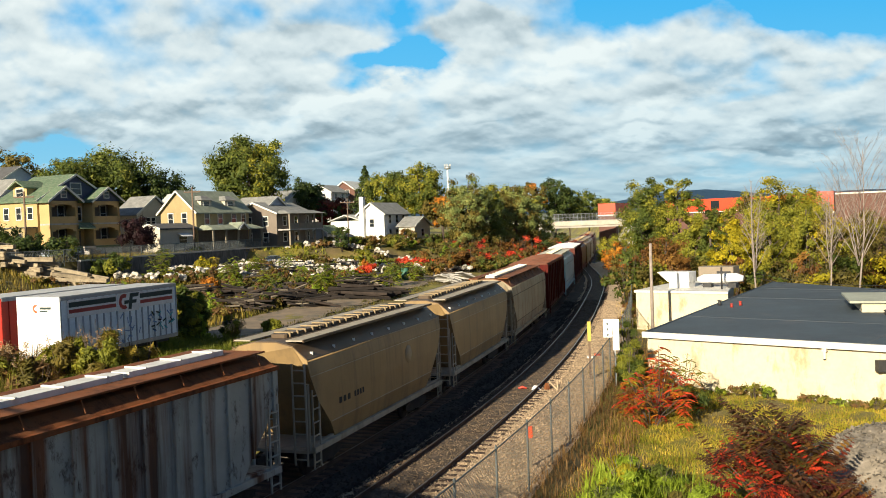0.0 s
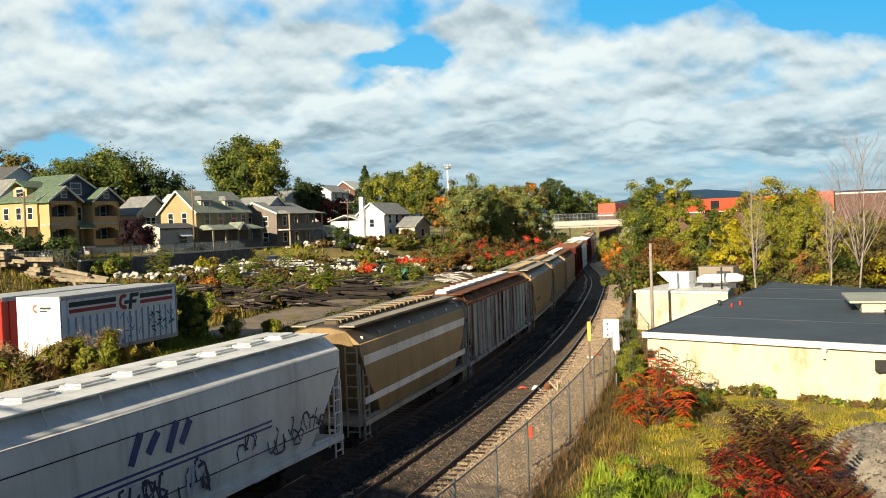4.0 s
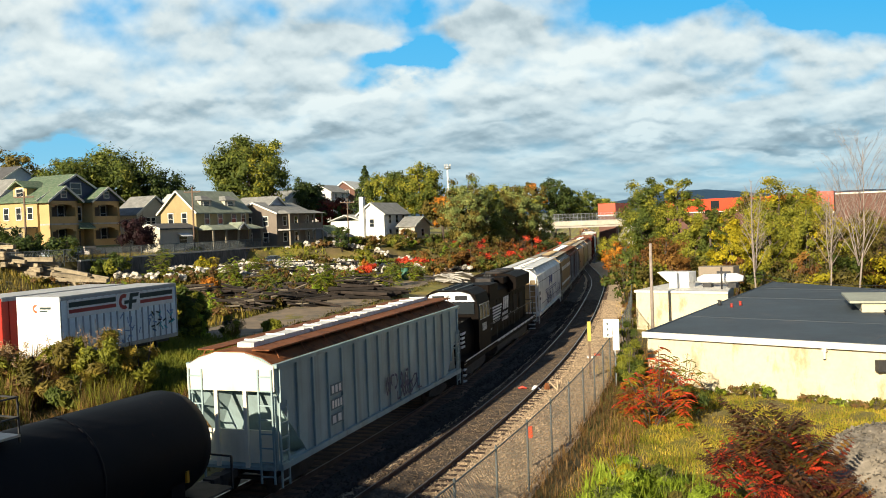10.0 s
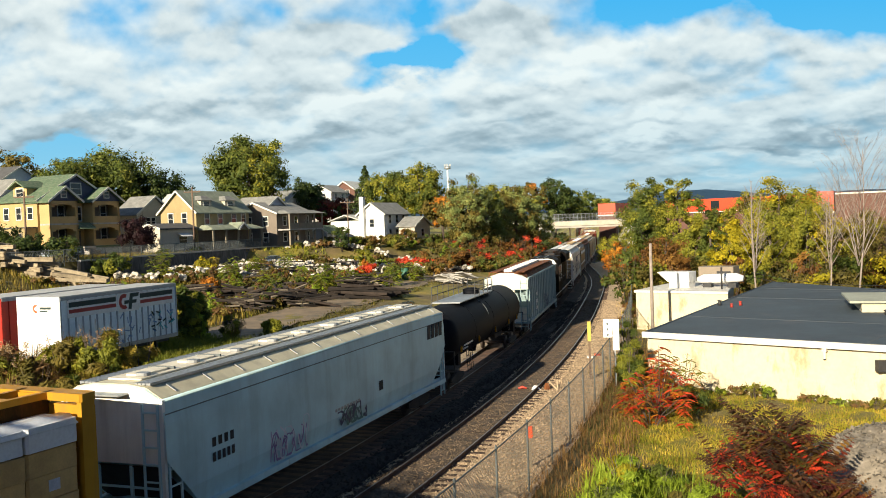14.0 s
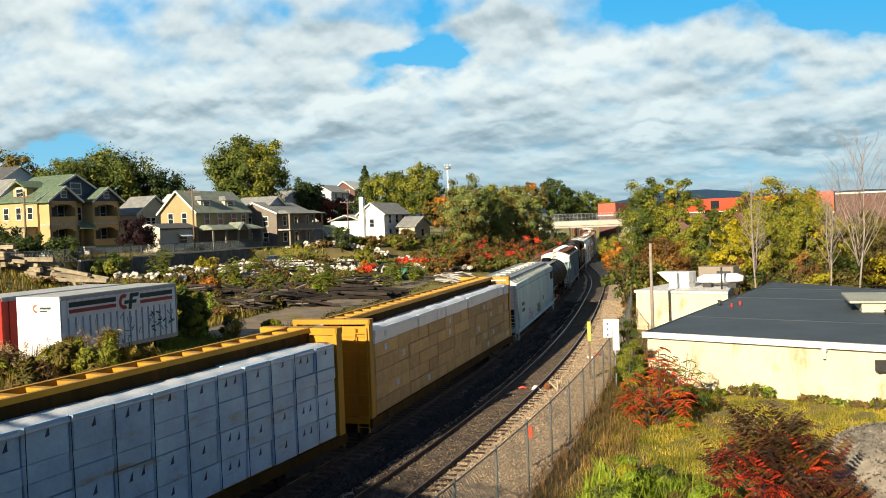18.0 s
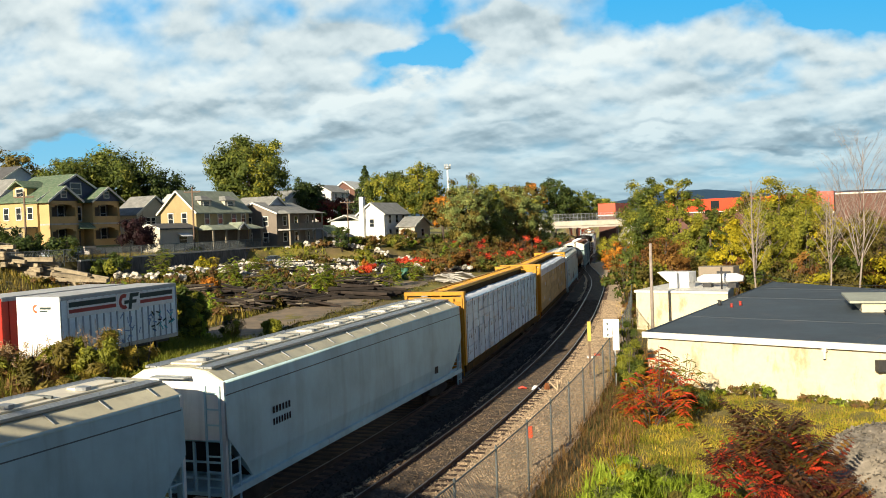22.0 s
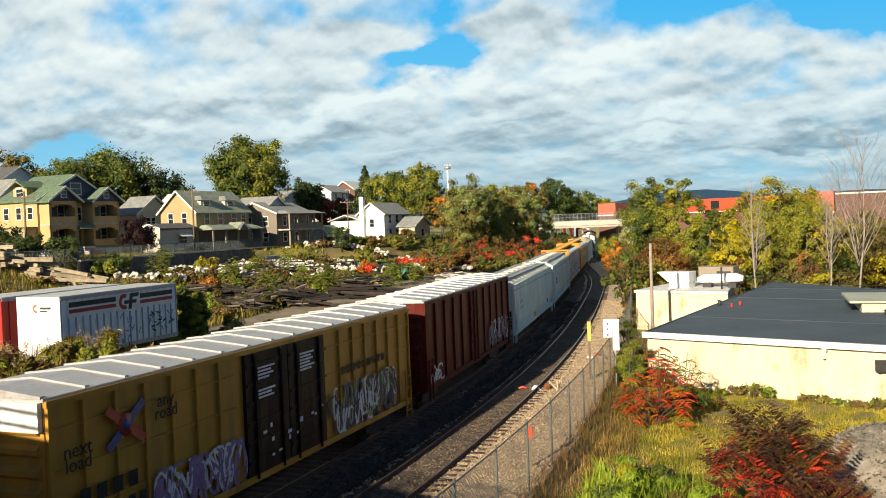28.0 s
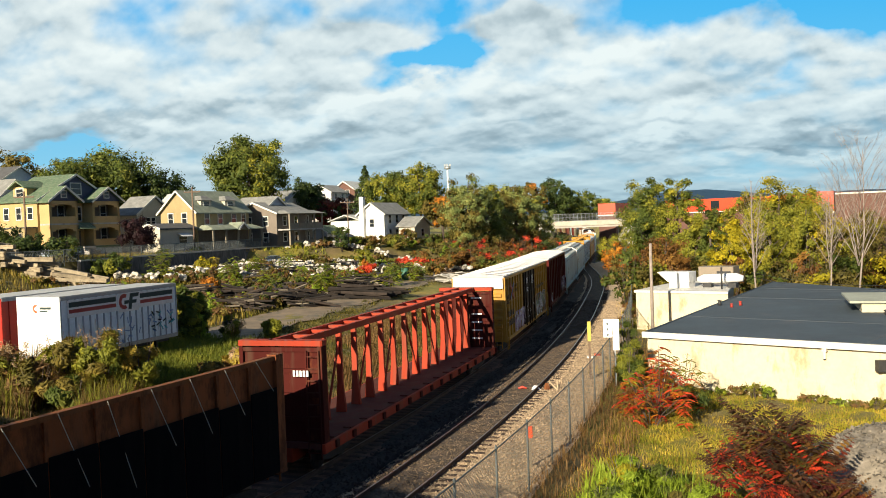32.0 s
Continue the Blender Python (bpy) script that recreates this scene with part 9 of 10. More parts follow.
def slab_heap(x, y):
    t = thing("slab_heap", pose(x, y, ground_z(x, y), 0, 0, 12), "grey heap of broken concrete slabs beside the road", "rubble heap")
    rr = random.Random(4)
    for k in range(14):
        a, b = rr.uniform(0.7, 1.2), rr.uniform(0.5, 0.9)
        part("slab", Form().box(-a, -b, -0.07, a, b, 0.07, bevel=0.03), M_CONCRETE, t, m=pose(rr.uniform(-1.6, 1.6), rr.uniform(-0.8, 0.8), 0.15 + 0.085 * k * (1 - 0.02 * k), rr.uniform(-14, 14), rr.uniform(4, 22), rr.uniform(-30, 30)))


def drum(x, y):
    t = thing("drum", pose(x, y, ground_z(x, y)), "upright green steel drum in the weeds", "drum")
    green = surface("faded_green_drum_paint", (0.05, 0.16, 0.10), 0.2, 3, 0.6)
    part("shell", Form().tube([(0, 0, 0), (0, 0, 1.5)], 0.42, 18), green, t)
    for z in (0.02, 0.5, 1.0, 1.48):
        part("hoop", Form().tube([(0, 0, z - 0.02), (0, 0, z + 0.02)], 0.435, 18), green, t)


slab_heap(at_view(800, 104), 104)
drum(at_view(715, 106), 106)


def stone_rows():
    """Pallets of cut stone in long rows on low dark racks."""
    rr = random.Random(3)
    pal = Form().box(-0.6, -0.5, 0.0, 0.6, 0.5, 0.1).box(-0.6, -0.45, 0.1, -0.48, 0.45, 0.3).box(0.48, -0.45, 0.1, 0.6, 0.45, 0.3).box(-0.6, -0.5, 0.3, 0.6, 0.5, 0.38).mesh("pallet")
    pal.materials.append(M_LOG)
    kinds = []
    for q in range(4):
        F = Form()
        for k in range(9):
            x, y, z = rr.uniform(-0.45, 0.45), rr.uniform(-0.4, 0.4), 0.5 + rr.uniform(0, 0.38)
            a, b, c = (rr.uniform(0.16, 0.36) for _ in range(3))
            m = pose(x, y, z, rr.uniform(-40, 40), rr.uniform(-40, 40), rr.uniform(0, 180))
            F.box(-a, -b, -c * 0.5, a, b, c * 0.5, m, bevel=0.06)
        me = F.mesh("rubble")
        me.materials.append(M_STONE)
        kinds.append(me)
    for (x0, y0), (x1, y1), n in (((-33.5, 106), (-6.5, 113), 21), ((-30.5, 100.5), (-7.0, 107.5), 19), ((-29.5, 96.0), (-9.0, 101.5), 16), ((-34.0, 92.5), (-25, 90.5), 5), ((-24, 112.5), (-4, 118), 16), ((-3, 119), (4, 122), 6), ((-27, 119), (-1, 126), 18), ((-24, 126), (0, 131), 17), ((-20, 133), (-2, 137), 11), ((-34, 138), (-10, 146), 16), ((-30, 150), (-8, 156), 14), ((at_view(425, 113), 113), (at_view(560, 118), 118), 11), ((at_view(470, 121), 121), (at_view(640, 128), 128), 13), ((at_view(452, 118), 118), (at_view(600, 122), 122), 9), ((at_view(460, 124), 124), (at_view(600, 127), 127), 9)):
        for k in range(n):
            f = (k + rr.uniform(-0.3, 0.3)) / n
            x, y = x0 + (x1 - x0) * f, y0 + (y1 - y0) * f + rr.uniform(-0.5, 0.5)
            t = thing("stone_pallet", pose(x, y, ground_z(x, y), 0, 0, rr.uniform(-20, 20)), "wooden pallet heaped with pale quarry stone", "stone pallet", "stone pallets in the yard")
            part("pallet", pal, None, t)
            tagged(part("rubble", kinds[rr.randrange(4)], None, t), kind="stuff")


stone_rows()


def yard_racks():
    rr = random.Random(9)
    for k, (x, y, L, tn) in enumerate(((-17, 95, 7, 14), (-11, 98, 6, 12), (-22, 93, 6, 10), (-27, 103.5, 8, 12), (-14, 103.8, 8, 14), (-19, 109.5, 9, 12), (-24, 98.5, 8, 12), (-9.5, 104.5, 7, 14), (-25, 108, 8, 12), (-12, 113.5, 8, 14), (-20, 103, 6, 12), (-16, 121, 8, 14), (-8, 126, 7, 14), (-22, 117, 7, 12), (-25.5, 111, 7, 14), (-18, 114.5, 8, 14), (-21, 123.5, 7, 14), (-13.5, 126.5, 7, 14), (-15, 99.5, 7, 12), (-20.5, 98.5, 7, 12))):
        z = ground_z(x, y)
        t = thing("storage_rack", pose(x, y, z, 0, 0, tn), "low dark steel rack with planks", "rack")
        part("shelf", Form().box(-L / 2, -0.6, 0.75, L / 2, 0.6, 0.86), M_LOG, t)
        for q in range(4):
            xx = -L / 2 + 0.2 + (L - 0.4) * q / 3
            part("leg", Form().box(xx - 0.06, -0.55, 0, xx + 0.06, 0.55, 0.75), M_DARKSTEEL, t)


yard_racks()

for k, (px, y, h, r, mats, lab, pl) in enumerate((
        (642, 106, 2.5, 1.5, (LEAF_RED, LEAF_ORANGE), "orange-red sumac in the yard", 0), (712, 126, 1.9, 2.2, (LEAF_RED, LEAF_RED), "scarlet sumac thicket in the yard", 0),
        (745, 127, 1.9, 2.2, (LEAF_RED, LEAF_RED), "scarlet sumac thicket in the yard", 0), (772, 131, 1.6, 1.6, (LEAF_OLIVE, LEAF_MAROON), "maroon and olive scrub in the yard", 0), (803, 135, 1.3, 1.0, (LEAF_RED, LEAF_RED), "scarlet sumac on the bank", 0),
        
        
        (368, 84, 1.6, 1.6, (LEAF_RUST, LEAF_ORANGE), "rust-orange weeds beside the timbers", 0), (490, 95, 2.0, 1.8, (LEAF_OLIVE, LEAF_RUST), "olive brown bush among the timbers", 0),
        (530, 92, 1.6, 1.6, (LEAF_OLIVE, LEAF_LIME), "olive brown bush among the timbers", 0), (600, 100, 1.7, 1.6, (LEAF_RUST, LEAF_OLIVE), "brown weeds among the racks", 0),
        (690, 103, 2.0, 1.7, (LEAF_GREEN, LEAF_DARK), "green bush in the yard", 0), (730, 107, 2.0, 1.9, (LEAF_OLIVE, LEAF_GREEN), "olive green bush in the yard", 0),
        (765, 112, 2.2, 1.8, (LEAF_OLIVE, LEAF_RUST), "olive brown bush in the yard", 0), (660, 95, 1.4, 1.3, (LEAF_LIME, LEAF_GREEN), "yellow-green bush by the timbers", 0),
        (645, 120, 4.2, 1.5, (LEAF_LIME, LEAF_YELLOW), "slim yellow-green sapling before the white house", 0), (545, 122, 3.6, 1.4, (LEAF_LIME, LEAF_OLIVE), "slim yellow-green sapling by the street", 0),
        (370, 104, 2.4, 1.8, (LEAF_YELLOW, LEAF_OLIVE), "yellow hedge bush before the tan house", 1), (605, 133, 4.2, 1.7, (LEAF_DARK, LEAF_GREEN), "dark blue-green conifer bush", 1),
        (238, 107, 6.2, 2.6, (LEAF_PURPLE, LEAF_PURPLE), "dark purple bush beside the tan house", 1), (262, 108, 4.4, 1.8, (LEAF_PURPLE, LEAF_PURPLE), "dark purple bush beside the garage", 1),
        (112, 92, 2.8, 2.2, (LEAF_GREEN, LEAF_DARK), "green scrub below the street fence", 0), (168, 94, 2.8, 2.2, (LEAF_GREEN, LEAF_DARK), "green scrub below the street fence", 0),
        (205, 94, 3.4, 1.8, (LEAF_GREEN, LEAF_LIME), "green scrub below the street fence", 0), (30, 90, 3.4, 2.4, (LEAF_DARK, LEAF_GREEN), "green scrub before the houses", 0), (5, 96, 4.4, 2.8, (LEAF_GREEN, LEAF_DARK), "green scrub before the houses", 0), (65, 93, 3.4, 2.0, (LEAF_DARK, LEAF_GREEN), "green scrub before the houses", 0),
        (700, 140, 2.6, 2.2, (LEAF_OLIVE, LEAF_LIME), "olive bush on the bank", 0),
        (660, 138, 2.0, 2.0, (LEAF_OLIVE, LEAF_RUST), "brown bush on the bank", 0), (745, 138, 2.2, 2.0, (LEAF_OLIVE, LEAF_RUST), "brown and olive bush on the bank", 0))):
    bush(at_view(px, y), y, h, r, mats[0], lab, 200 + k, count=int(1500 * max(1, h * r / 5)), size=0.21, mat2=mats[1], share=0.35)

for k, (px, d, h, r, n) in enumerate(((575, 84, 3.4, 0.9, 90), (561, 85, 2.6, 0.8, 60), (455, 100, 3.2, 1.0, 70), (404, 88, 3.2, 1.2, 90), (412, 78, 2.2, 0.9, 60), (284, 95, 3.6, 1.3, 80), (504, 112, 3.2, 0.9, 60), (620, 92, 2.6, 0.9, 60), (690, 96, 2.8, 1.0, 70), (470, 84, 2.4, 0.9, 60), (528, 88, 2.4, 0.9, 60), (735, 104, 2.6, 1.0, 60))):
    sumac(at_view(px, d), d, h + 0.4, r, "airy yellow-green tree-of-heaven sapling in the yard", 1400 + k, n * 3, [LEAF_LIME, LEAF_FRESH], 0.62, wide=0.34, droop=1.4)
_b = random.Random(31)
for k in range(30):
    d = _b.uniform(120, 152)
    px = 795 + (k % 15) * 11.5 + _b.uniform(-6, 6)
    a, b, lab = ((LEAF_RUST, LEAF_OLIVE, "rust-brown thicket on the railway bank"), (LEAF_OLIVE, LEAF_RED, "olive and red thicket on the railway bank"), (LEAF_RUST, LEAF_RED, "russet thicket on the railway bank"), (LEAF_OLIVE, LEAF_GREEN, "olive green thicket on the railway bank"))[k % 4]
    bx = at_view(px, d)
    if float(np.ravel(aside(np.array([bx]), np.array([d]))[0])[0]) < -5.5:
        bush(bx, d, _b.uniform(2.2, 4.0), _b.uniform(1.6, 2.4), a, lab, 950 + k, count=1500, size=0.22, mat2=b, share=0.3)
for k, (px, d, h, r, a, b, lab) in enumerate((
        (722, 146, 2.8, 1.6, LEAF_OLIVE, LEAF_RUST, "loose olive and rust shrub before the shed"), (764, 144, 4.0, 1.6, LEAF_GREEN, LEAF_OLIVE, "green shrub before the shed"),
        (790, 140, 4.6, 2.0, LEAF_FRESH, LEAF_OLIVE, "tall yellow-green shrub on the bank"), (806, 136, 4.0, 2.0, LEAF_LIME, LEAF_OLIVE, "yellow-green shrub on the bank"),
        (826, 139, 4.6, 2.2, LEAF_OLIVE, LEAF_RUST, "olive shrub on the bank"), (850, 141, 5.0, 2.4, LEAF_RUST, LEAF_RED, "russet shrub on the bank"),
        (878, 144, 4.8, 2.4, LEAF_OLIVE, LEAF_RUST, "olive brown shrub on the bank"), (902, 146, 5.4, 2.4, LEAF_RUST, LEAF_ORANGE, "rust and orange shrub on the bank"),
        (926, 149, 5.6, 2.4, LEAF_RUST, LEAF_RED, "russet and red shrub on the bank"), (948, 152, 5.2, 2.2, LEAF_OLIVE, LEAF_RED, "olive and red shrub on the bank"),
        (966, 158, 5.0, 2.2, LEAF_OLIVE, LEAF_DARK, "dark olive shrub by the overpass"), (980, 164, 4.4, 2.0, LEAF_DARK, LEAF_OLIVE, "dark shrub under the overpass"))):
    bx = at_view(px, d)
    if float(np.ravel(aside(np.array([bx]), np.array([d]))[0])[0]) < -4.6:
        bush(bx, d, h, r, a, lab, 1300 + k, count=2200, size=0.2, mat2=b, share=0.4, stems=10)
for k, (o, d) in enumerate(((-6.4, 158), (-7.4, 163), (-6.8, 169), (-8.4, 174), (-7.0, 178))):
    p = on_line(d - 4, o)
    bush(p.x, p.y, 4.2, 2.0, LEAF_DARK, "dark brush beneath the overpass", 1330 + k, count=1500, size=0.24, mat2=LEAF_OLIVE, share=0.3)
# scrub along the bank towards the overpass
rr = random.Random(21)
BANK = ((LEAF_RUST, LEAF_OLIVE), (LEAF_OLIVE, LEAF_GREEN), (LEAF_OLIVE, LEAF_RED), (LEAF_RUST, LEAF_OLIVE), (LEAF_OLIVE, LEAF_RUST), (LEAF_GREEN, LEAF_OLIVE))
NAMES = ("rust-brown scrub on the railway bank", "olive scrub on the railway bank", "reddening olive scrub on the railway bank", "russet scrub on the railway bank", "olive brown scrub on the bank", "green scrub on the railway bank")
for k in range(34):
    s = 58 + k * 3.4
    o = -rr.uniform(6.5, 10.5) - (2.5 if k % 2 else 0) - (6 if k % 3 == 0 else 0)
    p = on_line(s, o)
    q = k % 6
    bush(p.x, p.y, rr.uniform(2.0, 4.2), rr.uniform(1.6, 2.6), BANK[q][0], NAMES[q], 300 + k, count=1300, size=0.26, mat2=BANK[q][1], share=0.4)
for k in range(30):
    s = 20 + k * 4.6
    p = on_line(s, rr.uniform(8.6, 11.5) + (k % 3) * 1.6)
    q = (k * 5 + 1) % 6
    bush(p.x, p.y, rr.uniform(1.2, 2.8) + (0.8 if s > 70 else 0), rr.uniform(1.2, 2.2), BANK[q][0], NAMES[q], 340 + k, count=1000, size=0.22, mat2=(LEAF_LIME if k % 2 else BANK[q][1]), share=0.4)
for k in range(30):
    s = -2 + k * 2.6
    p = on_line(s, float(siding_off(s)) + 3.2 + rr.uniform(0, 0.9))
    q = (k * 5 + 2) % 6
    bush(p.x, p.y, rr.uniform(0.4, 1.0) + 0.012 * max(0, s), rr.uniform(0.5, 1.0), (GRASS_BROWN, LEAF_OLIVE, LEAF_RUST)[k % 3], ("brown weeds beside the siding", "olive weeds beside the siding", "rusty weeds beside the siding")[k % 3], 1200 + k, name="weed_clump", count=520, size=0.12, mat2=LEAF_LIME, share=0.3, long=2.6)
# woods behind the low buildings
for k in range(26):
    px, d = 1105 + k * 19, rr.uniform(82, 100)
    q = (LEAF_GREEN, LEAF_OLIVE, LEAF_LIME, LEAF_RUST, LEAF_YELLOW, LEAF_GREEN, LEAF_OLIVE)[k % 7]
    bush(at_view(px, d), d, rr.uniform(3.4, 6.2), rr.uniform(2.0, 3.0), q, "mixed autumn undergrowth behind the buildings", 380 + k, count=1700, size=0.26, mat2=LEAF_OLIVE, share=0.35, stems=12)

# by the trailers
GRASS_PLUME = foliage("buff_plumes", (0.40, 0.28, 0.17), (0.55, 0.40, 0.26), (0.65, 0.50, 0.34))
for k, (x, y, h, r, a, b, lab) in enumerate((
        (-15.3, 52.4, 4.0, 0.85, LEAF_GREEN, LEAF_LIME, "dense green bush behind the trailer"), (-15.1, 53.6, 3.4, 0.8, LEAF_FRESH, LEAF_GREEN, "dense green bush behind the trailer"),
        (-14.9, 37.8, 3.9, 1.2, LEAF_LIME, YARD_WEED, "tall yellow-green weeds before the trailer"), (-16.6, 38.4, 3.2, 1.3, YARD_WEED, LEAF_LIME, "tall olive weeds before the trailer"),
        (-18.3, 38.6, 2.5, 1.4, GRASS_BROWN, YARD_WEED, "tall brown weeds before the trailer"), (-20.0, 39.0, 2.4, 1.4, GRASS_BROWN, YARD_WEED, "tall brown weeds before the trailer"),
        (-19.0, 37.0, 2.2, 1.3, LEAF_LIME, GRASS_BROWN, "tall yellow-brown weeds before the trailer"), (-17.0, 36.6, 2.0, 1.3, GRASS_BROWN, LEAF_OLIVE, "brown weeds before the trailer"),
        (-15.4, 36.2, 1.6, 1.1, YARD_WEED, LEAF_GREEN, "olive weeds beside the line"), (-20.6, 36.6, 1.8, 1.2, GRASS_BROWN, LEAF_OLIVE, "brown weeds beside the line"),
        (-13.4, 54.8, 1.8, 0.8, LEAF_LIME, LEAF_GREEN, "yellow-green weed clump by the road"), (-13.6, 38.9, 3.0, 1.1, GRASS_DRY, LEAF_LIME, "yellow feathery weeds before the trailer"), (-10.4, 44.6, 2.0, 1.1, GRASS_PLUME, GRASS_DRY, "buff seeding weed clump by the line"), (-11.6, 43.4, 1.1, 1.0, YARD_WEED, GRASS_BROWN, "brown weed clump by the line"), (-11.0, 56.0, 1.4, 0.8, LEAF_LIME, LEAF_GREEN, "yellow-green weed clump by the road"))):
    bush(x, y, h, r, a, lab, 420 + k, count=8000 if k < 2 else 5600, size=0.14 if k < 2 else 0.1, mat2=b, share=0.4, stems=14, long=2.4 if k < 2 else 3.2, full=k < 2)


def plume_grass(x, y, h, n, label, seed):
    rr = random.Random(seed)
    z = ground_z(x, y)
    t = thing("plume_grass", pose(x, y, z), label, "grass clump")
    st, pl = Form(), Form()
    for k in range(n):
        a, r = rr.uniform(0, 6.28), rr.uniform(0.05, 0.35)
        lean = rr.uniform(0.2, 0.8)
        top = Vector((math.cos(a) * (r + lean), math.sin(a) * (r + lean), h * rr.uniform(0.75, 1.05)))
        b = Vector((math.cos(a) * r, math.sin(a) * r, 0))
        st.tube([b, b.lerp(top, 0.6) + Vector((0, 0, 0.2)), top], [0.012, 0.009, 0.005], 3)
        for j in range(26):
            p = top + Vector((rr.gauss(0, 0.06), rr.gauss(0, 0.06), -rr.uniform(0, 0.45)))
            d = Vector((rr.gauss(0, 1), rr.gauss(0, 1), rr.gauss(0, 0.6))).normalized() * 0.09
            e = Vector((rr.gauss(0, 1), rr.gauss(0, 1), rr.gauss(0, 1))).normalized() * 0.03
            pl.add([p - e, p + e, p + d], [(0, 1, 2)])
    tagged(part("branched_stem", st, GRASS_BROWN, t), kind="stuff")
    part("seed_plume", pl, GRASS_PLUME, t, "pale buff seed plumes")


for _n, _m, _h, _lab in ((9000, GRASS_BROWN, 1.1, "tall brown weeds before the trailers"), (7000, LEAF_OLIVE, 1.3, "tall olive weeds before the trailers"), (3000, LEAF_LIME, 1.6, "tall yellow-green weeds before the trailers")):
    blades("tall_weeds", scatter(_n, -23, -13.2, 34.5, 41.0, _n, lambda X, Y, o, s: (np.sin(X * 1.7) + np.sin(Y * 1.3 + X) > -0.5) & (Y < 41.4 - 0.37 * (X + 20))), _h, 0.014, _m, _lab, _n, lean=0.55)
plume_grass(-15.2, 38.6, 3.1, 22, "clump of reed grass with pale plumes", 1)
plume_grass(-17.6, 37.4, 2.5, 16, "clump of reed grass with pale plumes", 2)
plume_grass(-13.0, 54.0, 1.5, 18, "clump of reed grass with pale plumes by the road", 3)
plume_grass(-19.6, 37.6, 2.4, 14, "clump of reed grass with brown plumes", 4)


# ---------- right foreground ----------
LEAF_SUMAC = foliage("brown_maroon_leaves", (0.055, 0.042, 0.022), (0.12, 0.06, 0.032), (0.22, 0.08, 0.042))
sumac(9.0, 37.6, 3.5, 1.8, "scarlet sumac bush with feathered leaves", 1, 300, [LEAF_RED, LEAF_ORANGE, LEAF_RED, LEAF_LIME, LEAF_RED, LEAF_ORANGE], 0.5, wide=0.32, droop=0.9)
sumac(8.3, 36.2, 2.4, 1.4, "scarlet sumac bush with feathered leaves", 2, 130, [LEAF_RED, LEAF_ORANGE, LEAF_RUST], 0.45, wide=0.3, droop=0.8)
sumac(10.6, 39.8, 3.3, 0.9, "young green tree-of-heaven by the wall", 3, 36, [LEAF_GREEN, LEAF_LIME], 0.6)
sumac(9.5, 25.9, 2.95, 1.65, "large sumac bush, dark maroon and scarlet leaves", 4, 560, [LEAF_SUMAC, LEAF_OLIVE, LEAF_SUMAC, LEAF_SUMAC, LEAF_MAROON, LEAF_SUMAC, LEAF_RUST, LEAF_RED, LEAF_RED], 0.66, wide=0.26, shaded=1.15)
sumac(10.0, 23.9, 1.7, 0.9, "large sumac bush, dark maroon leaves", 5, 190, [LEAF_SUMAC, LEAF_SUMAC, LEAF_MAROON, LEAF_RUST, LEAF_RED], 0.65, wide=0.24, shaded=1.1)
sumac(8.6, 24.3, 1.8, 1.2, "low sumac bush with scarlet leaves", 6, 110, [LEAF_RED, LEAF_MAROON], 0.5)
for k, (x, y, h, r, a, b, lab) in enumerate((
        (5.2, 26.2, 1.9, 0.9, LEAF_FRESH, LEAF_YELLOW, "bright yellow-green weed bush"), (6.4, 26.6, 1.3, 0.8, LEAF_FRESH, LEAF_GREEN, "yellow-green weed bush in the grass"), (7.0, 25.2, 1.2, 0.9, LEAF_FRESH, LEAF_OLIVE, "green weed bush in the grass"), (4.4, 24.6, 1.3, 0.8, LEAF_FRESH, LEAF_GREEN, "yellow-green weed bush in the grass"),
        (9.3, 44.6, 3.0, 0.9, LEAF_GREEN, LEAF_LIME, "green vine bush at the building's corner"), (8.9, 43.0, 2.2, 0.8, LEAF_LIME, LEAF_GREEN, "yellow-green bush at the fence"), (9.7, 46.6, 3.6, 0.8, LEAF_GREEN, LEAF_LIME, "green vine climbing at the building's corner"),
        (10.2, 38.2, 1.4, 1.1, LEAF_GREEN, LEAF_DARK, "green bush under the sumac"))):
    bush(x, y, h, r, a, lab, 460 + k, count=6500, size=0.06, mat2=b, share=0.4, stems=16, long=4.0)

blades("lime_weeds", np.concatenate([scatter(800, 4.2, 6.2, 25.2, 27.4, 31), scatter(600, 6.0, 7.8, 24.6, 26.8, 32), scatter(450, 3.6, 5.2, 23.8, 25.4, 33)]), 1.0, 0.045, LEAF_FRESH, "bright yellow-green leafy weeds in the grass", 31, lean=1.0)
RIGHT = lambda lo, hi: (lambda X, Y, o, s: (o > lo) & (o < hi) & ((X - 10.44) * 0.642 + (Y - 46.45) * 0.767 < -0.2))
blades("dry_grass", scatter(90000, 1, 24, 18, 48, 1, lambda X, Y, o, s: RIGHT(9.0, 40)(X, Y, o, s) & ~((X - 15.6) ** 2 + (Y - 29.5) ** 2 < 9)), 0.15, 0.014, GRASS_DRY, "dry yellow grass beside the low building", 1, lean=0.9)
blades("green_grass", scatter(140000, 1, 24, 18, 48, 2, lambda X, Y, o, s: RIGHT(9.4, 40)(X, Y, o, s) & ~((X - 15.6) ** 2 + (Y - 29.5) ** 2 < 9) & (np.sin(X * 0.9) + np.sin(Y * 0.7 + X * 0.3) > -0.9)), 0.14, 0.014, GRASS_GREEN, "green grass among the dry grass", 2, lean=0.9)
blades("brown_weeds", scatter(30000, -2, 14, 18, 60, 3, lambda X, Y, o, s: (o > 7.9) & (o < 10.6) & (Y < 56)), 0.5, 0.014, GRASS_BROWN, "tall brown weeds along the fence", 3, lean=0.8)
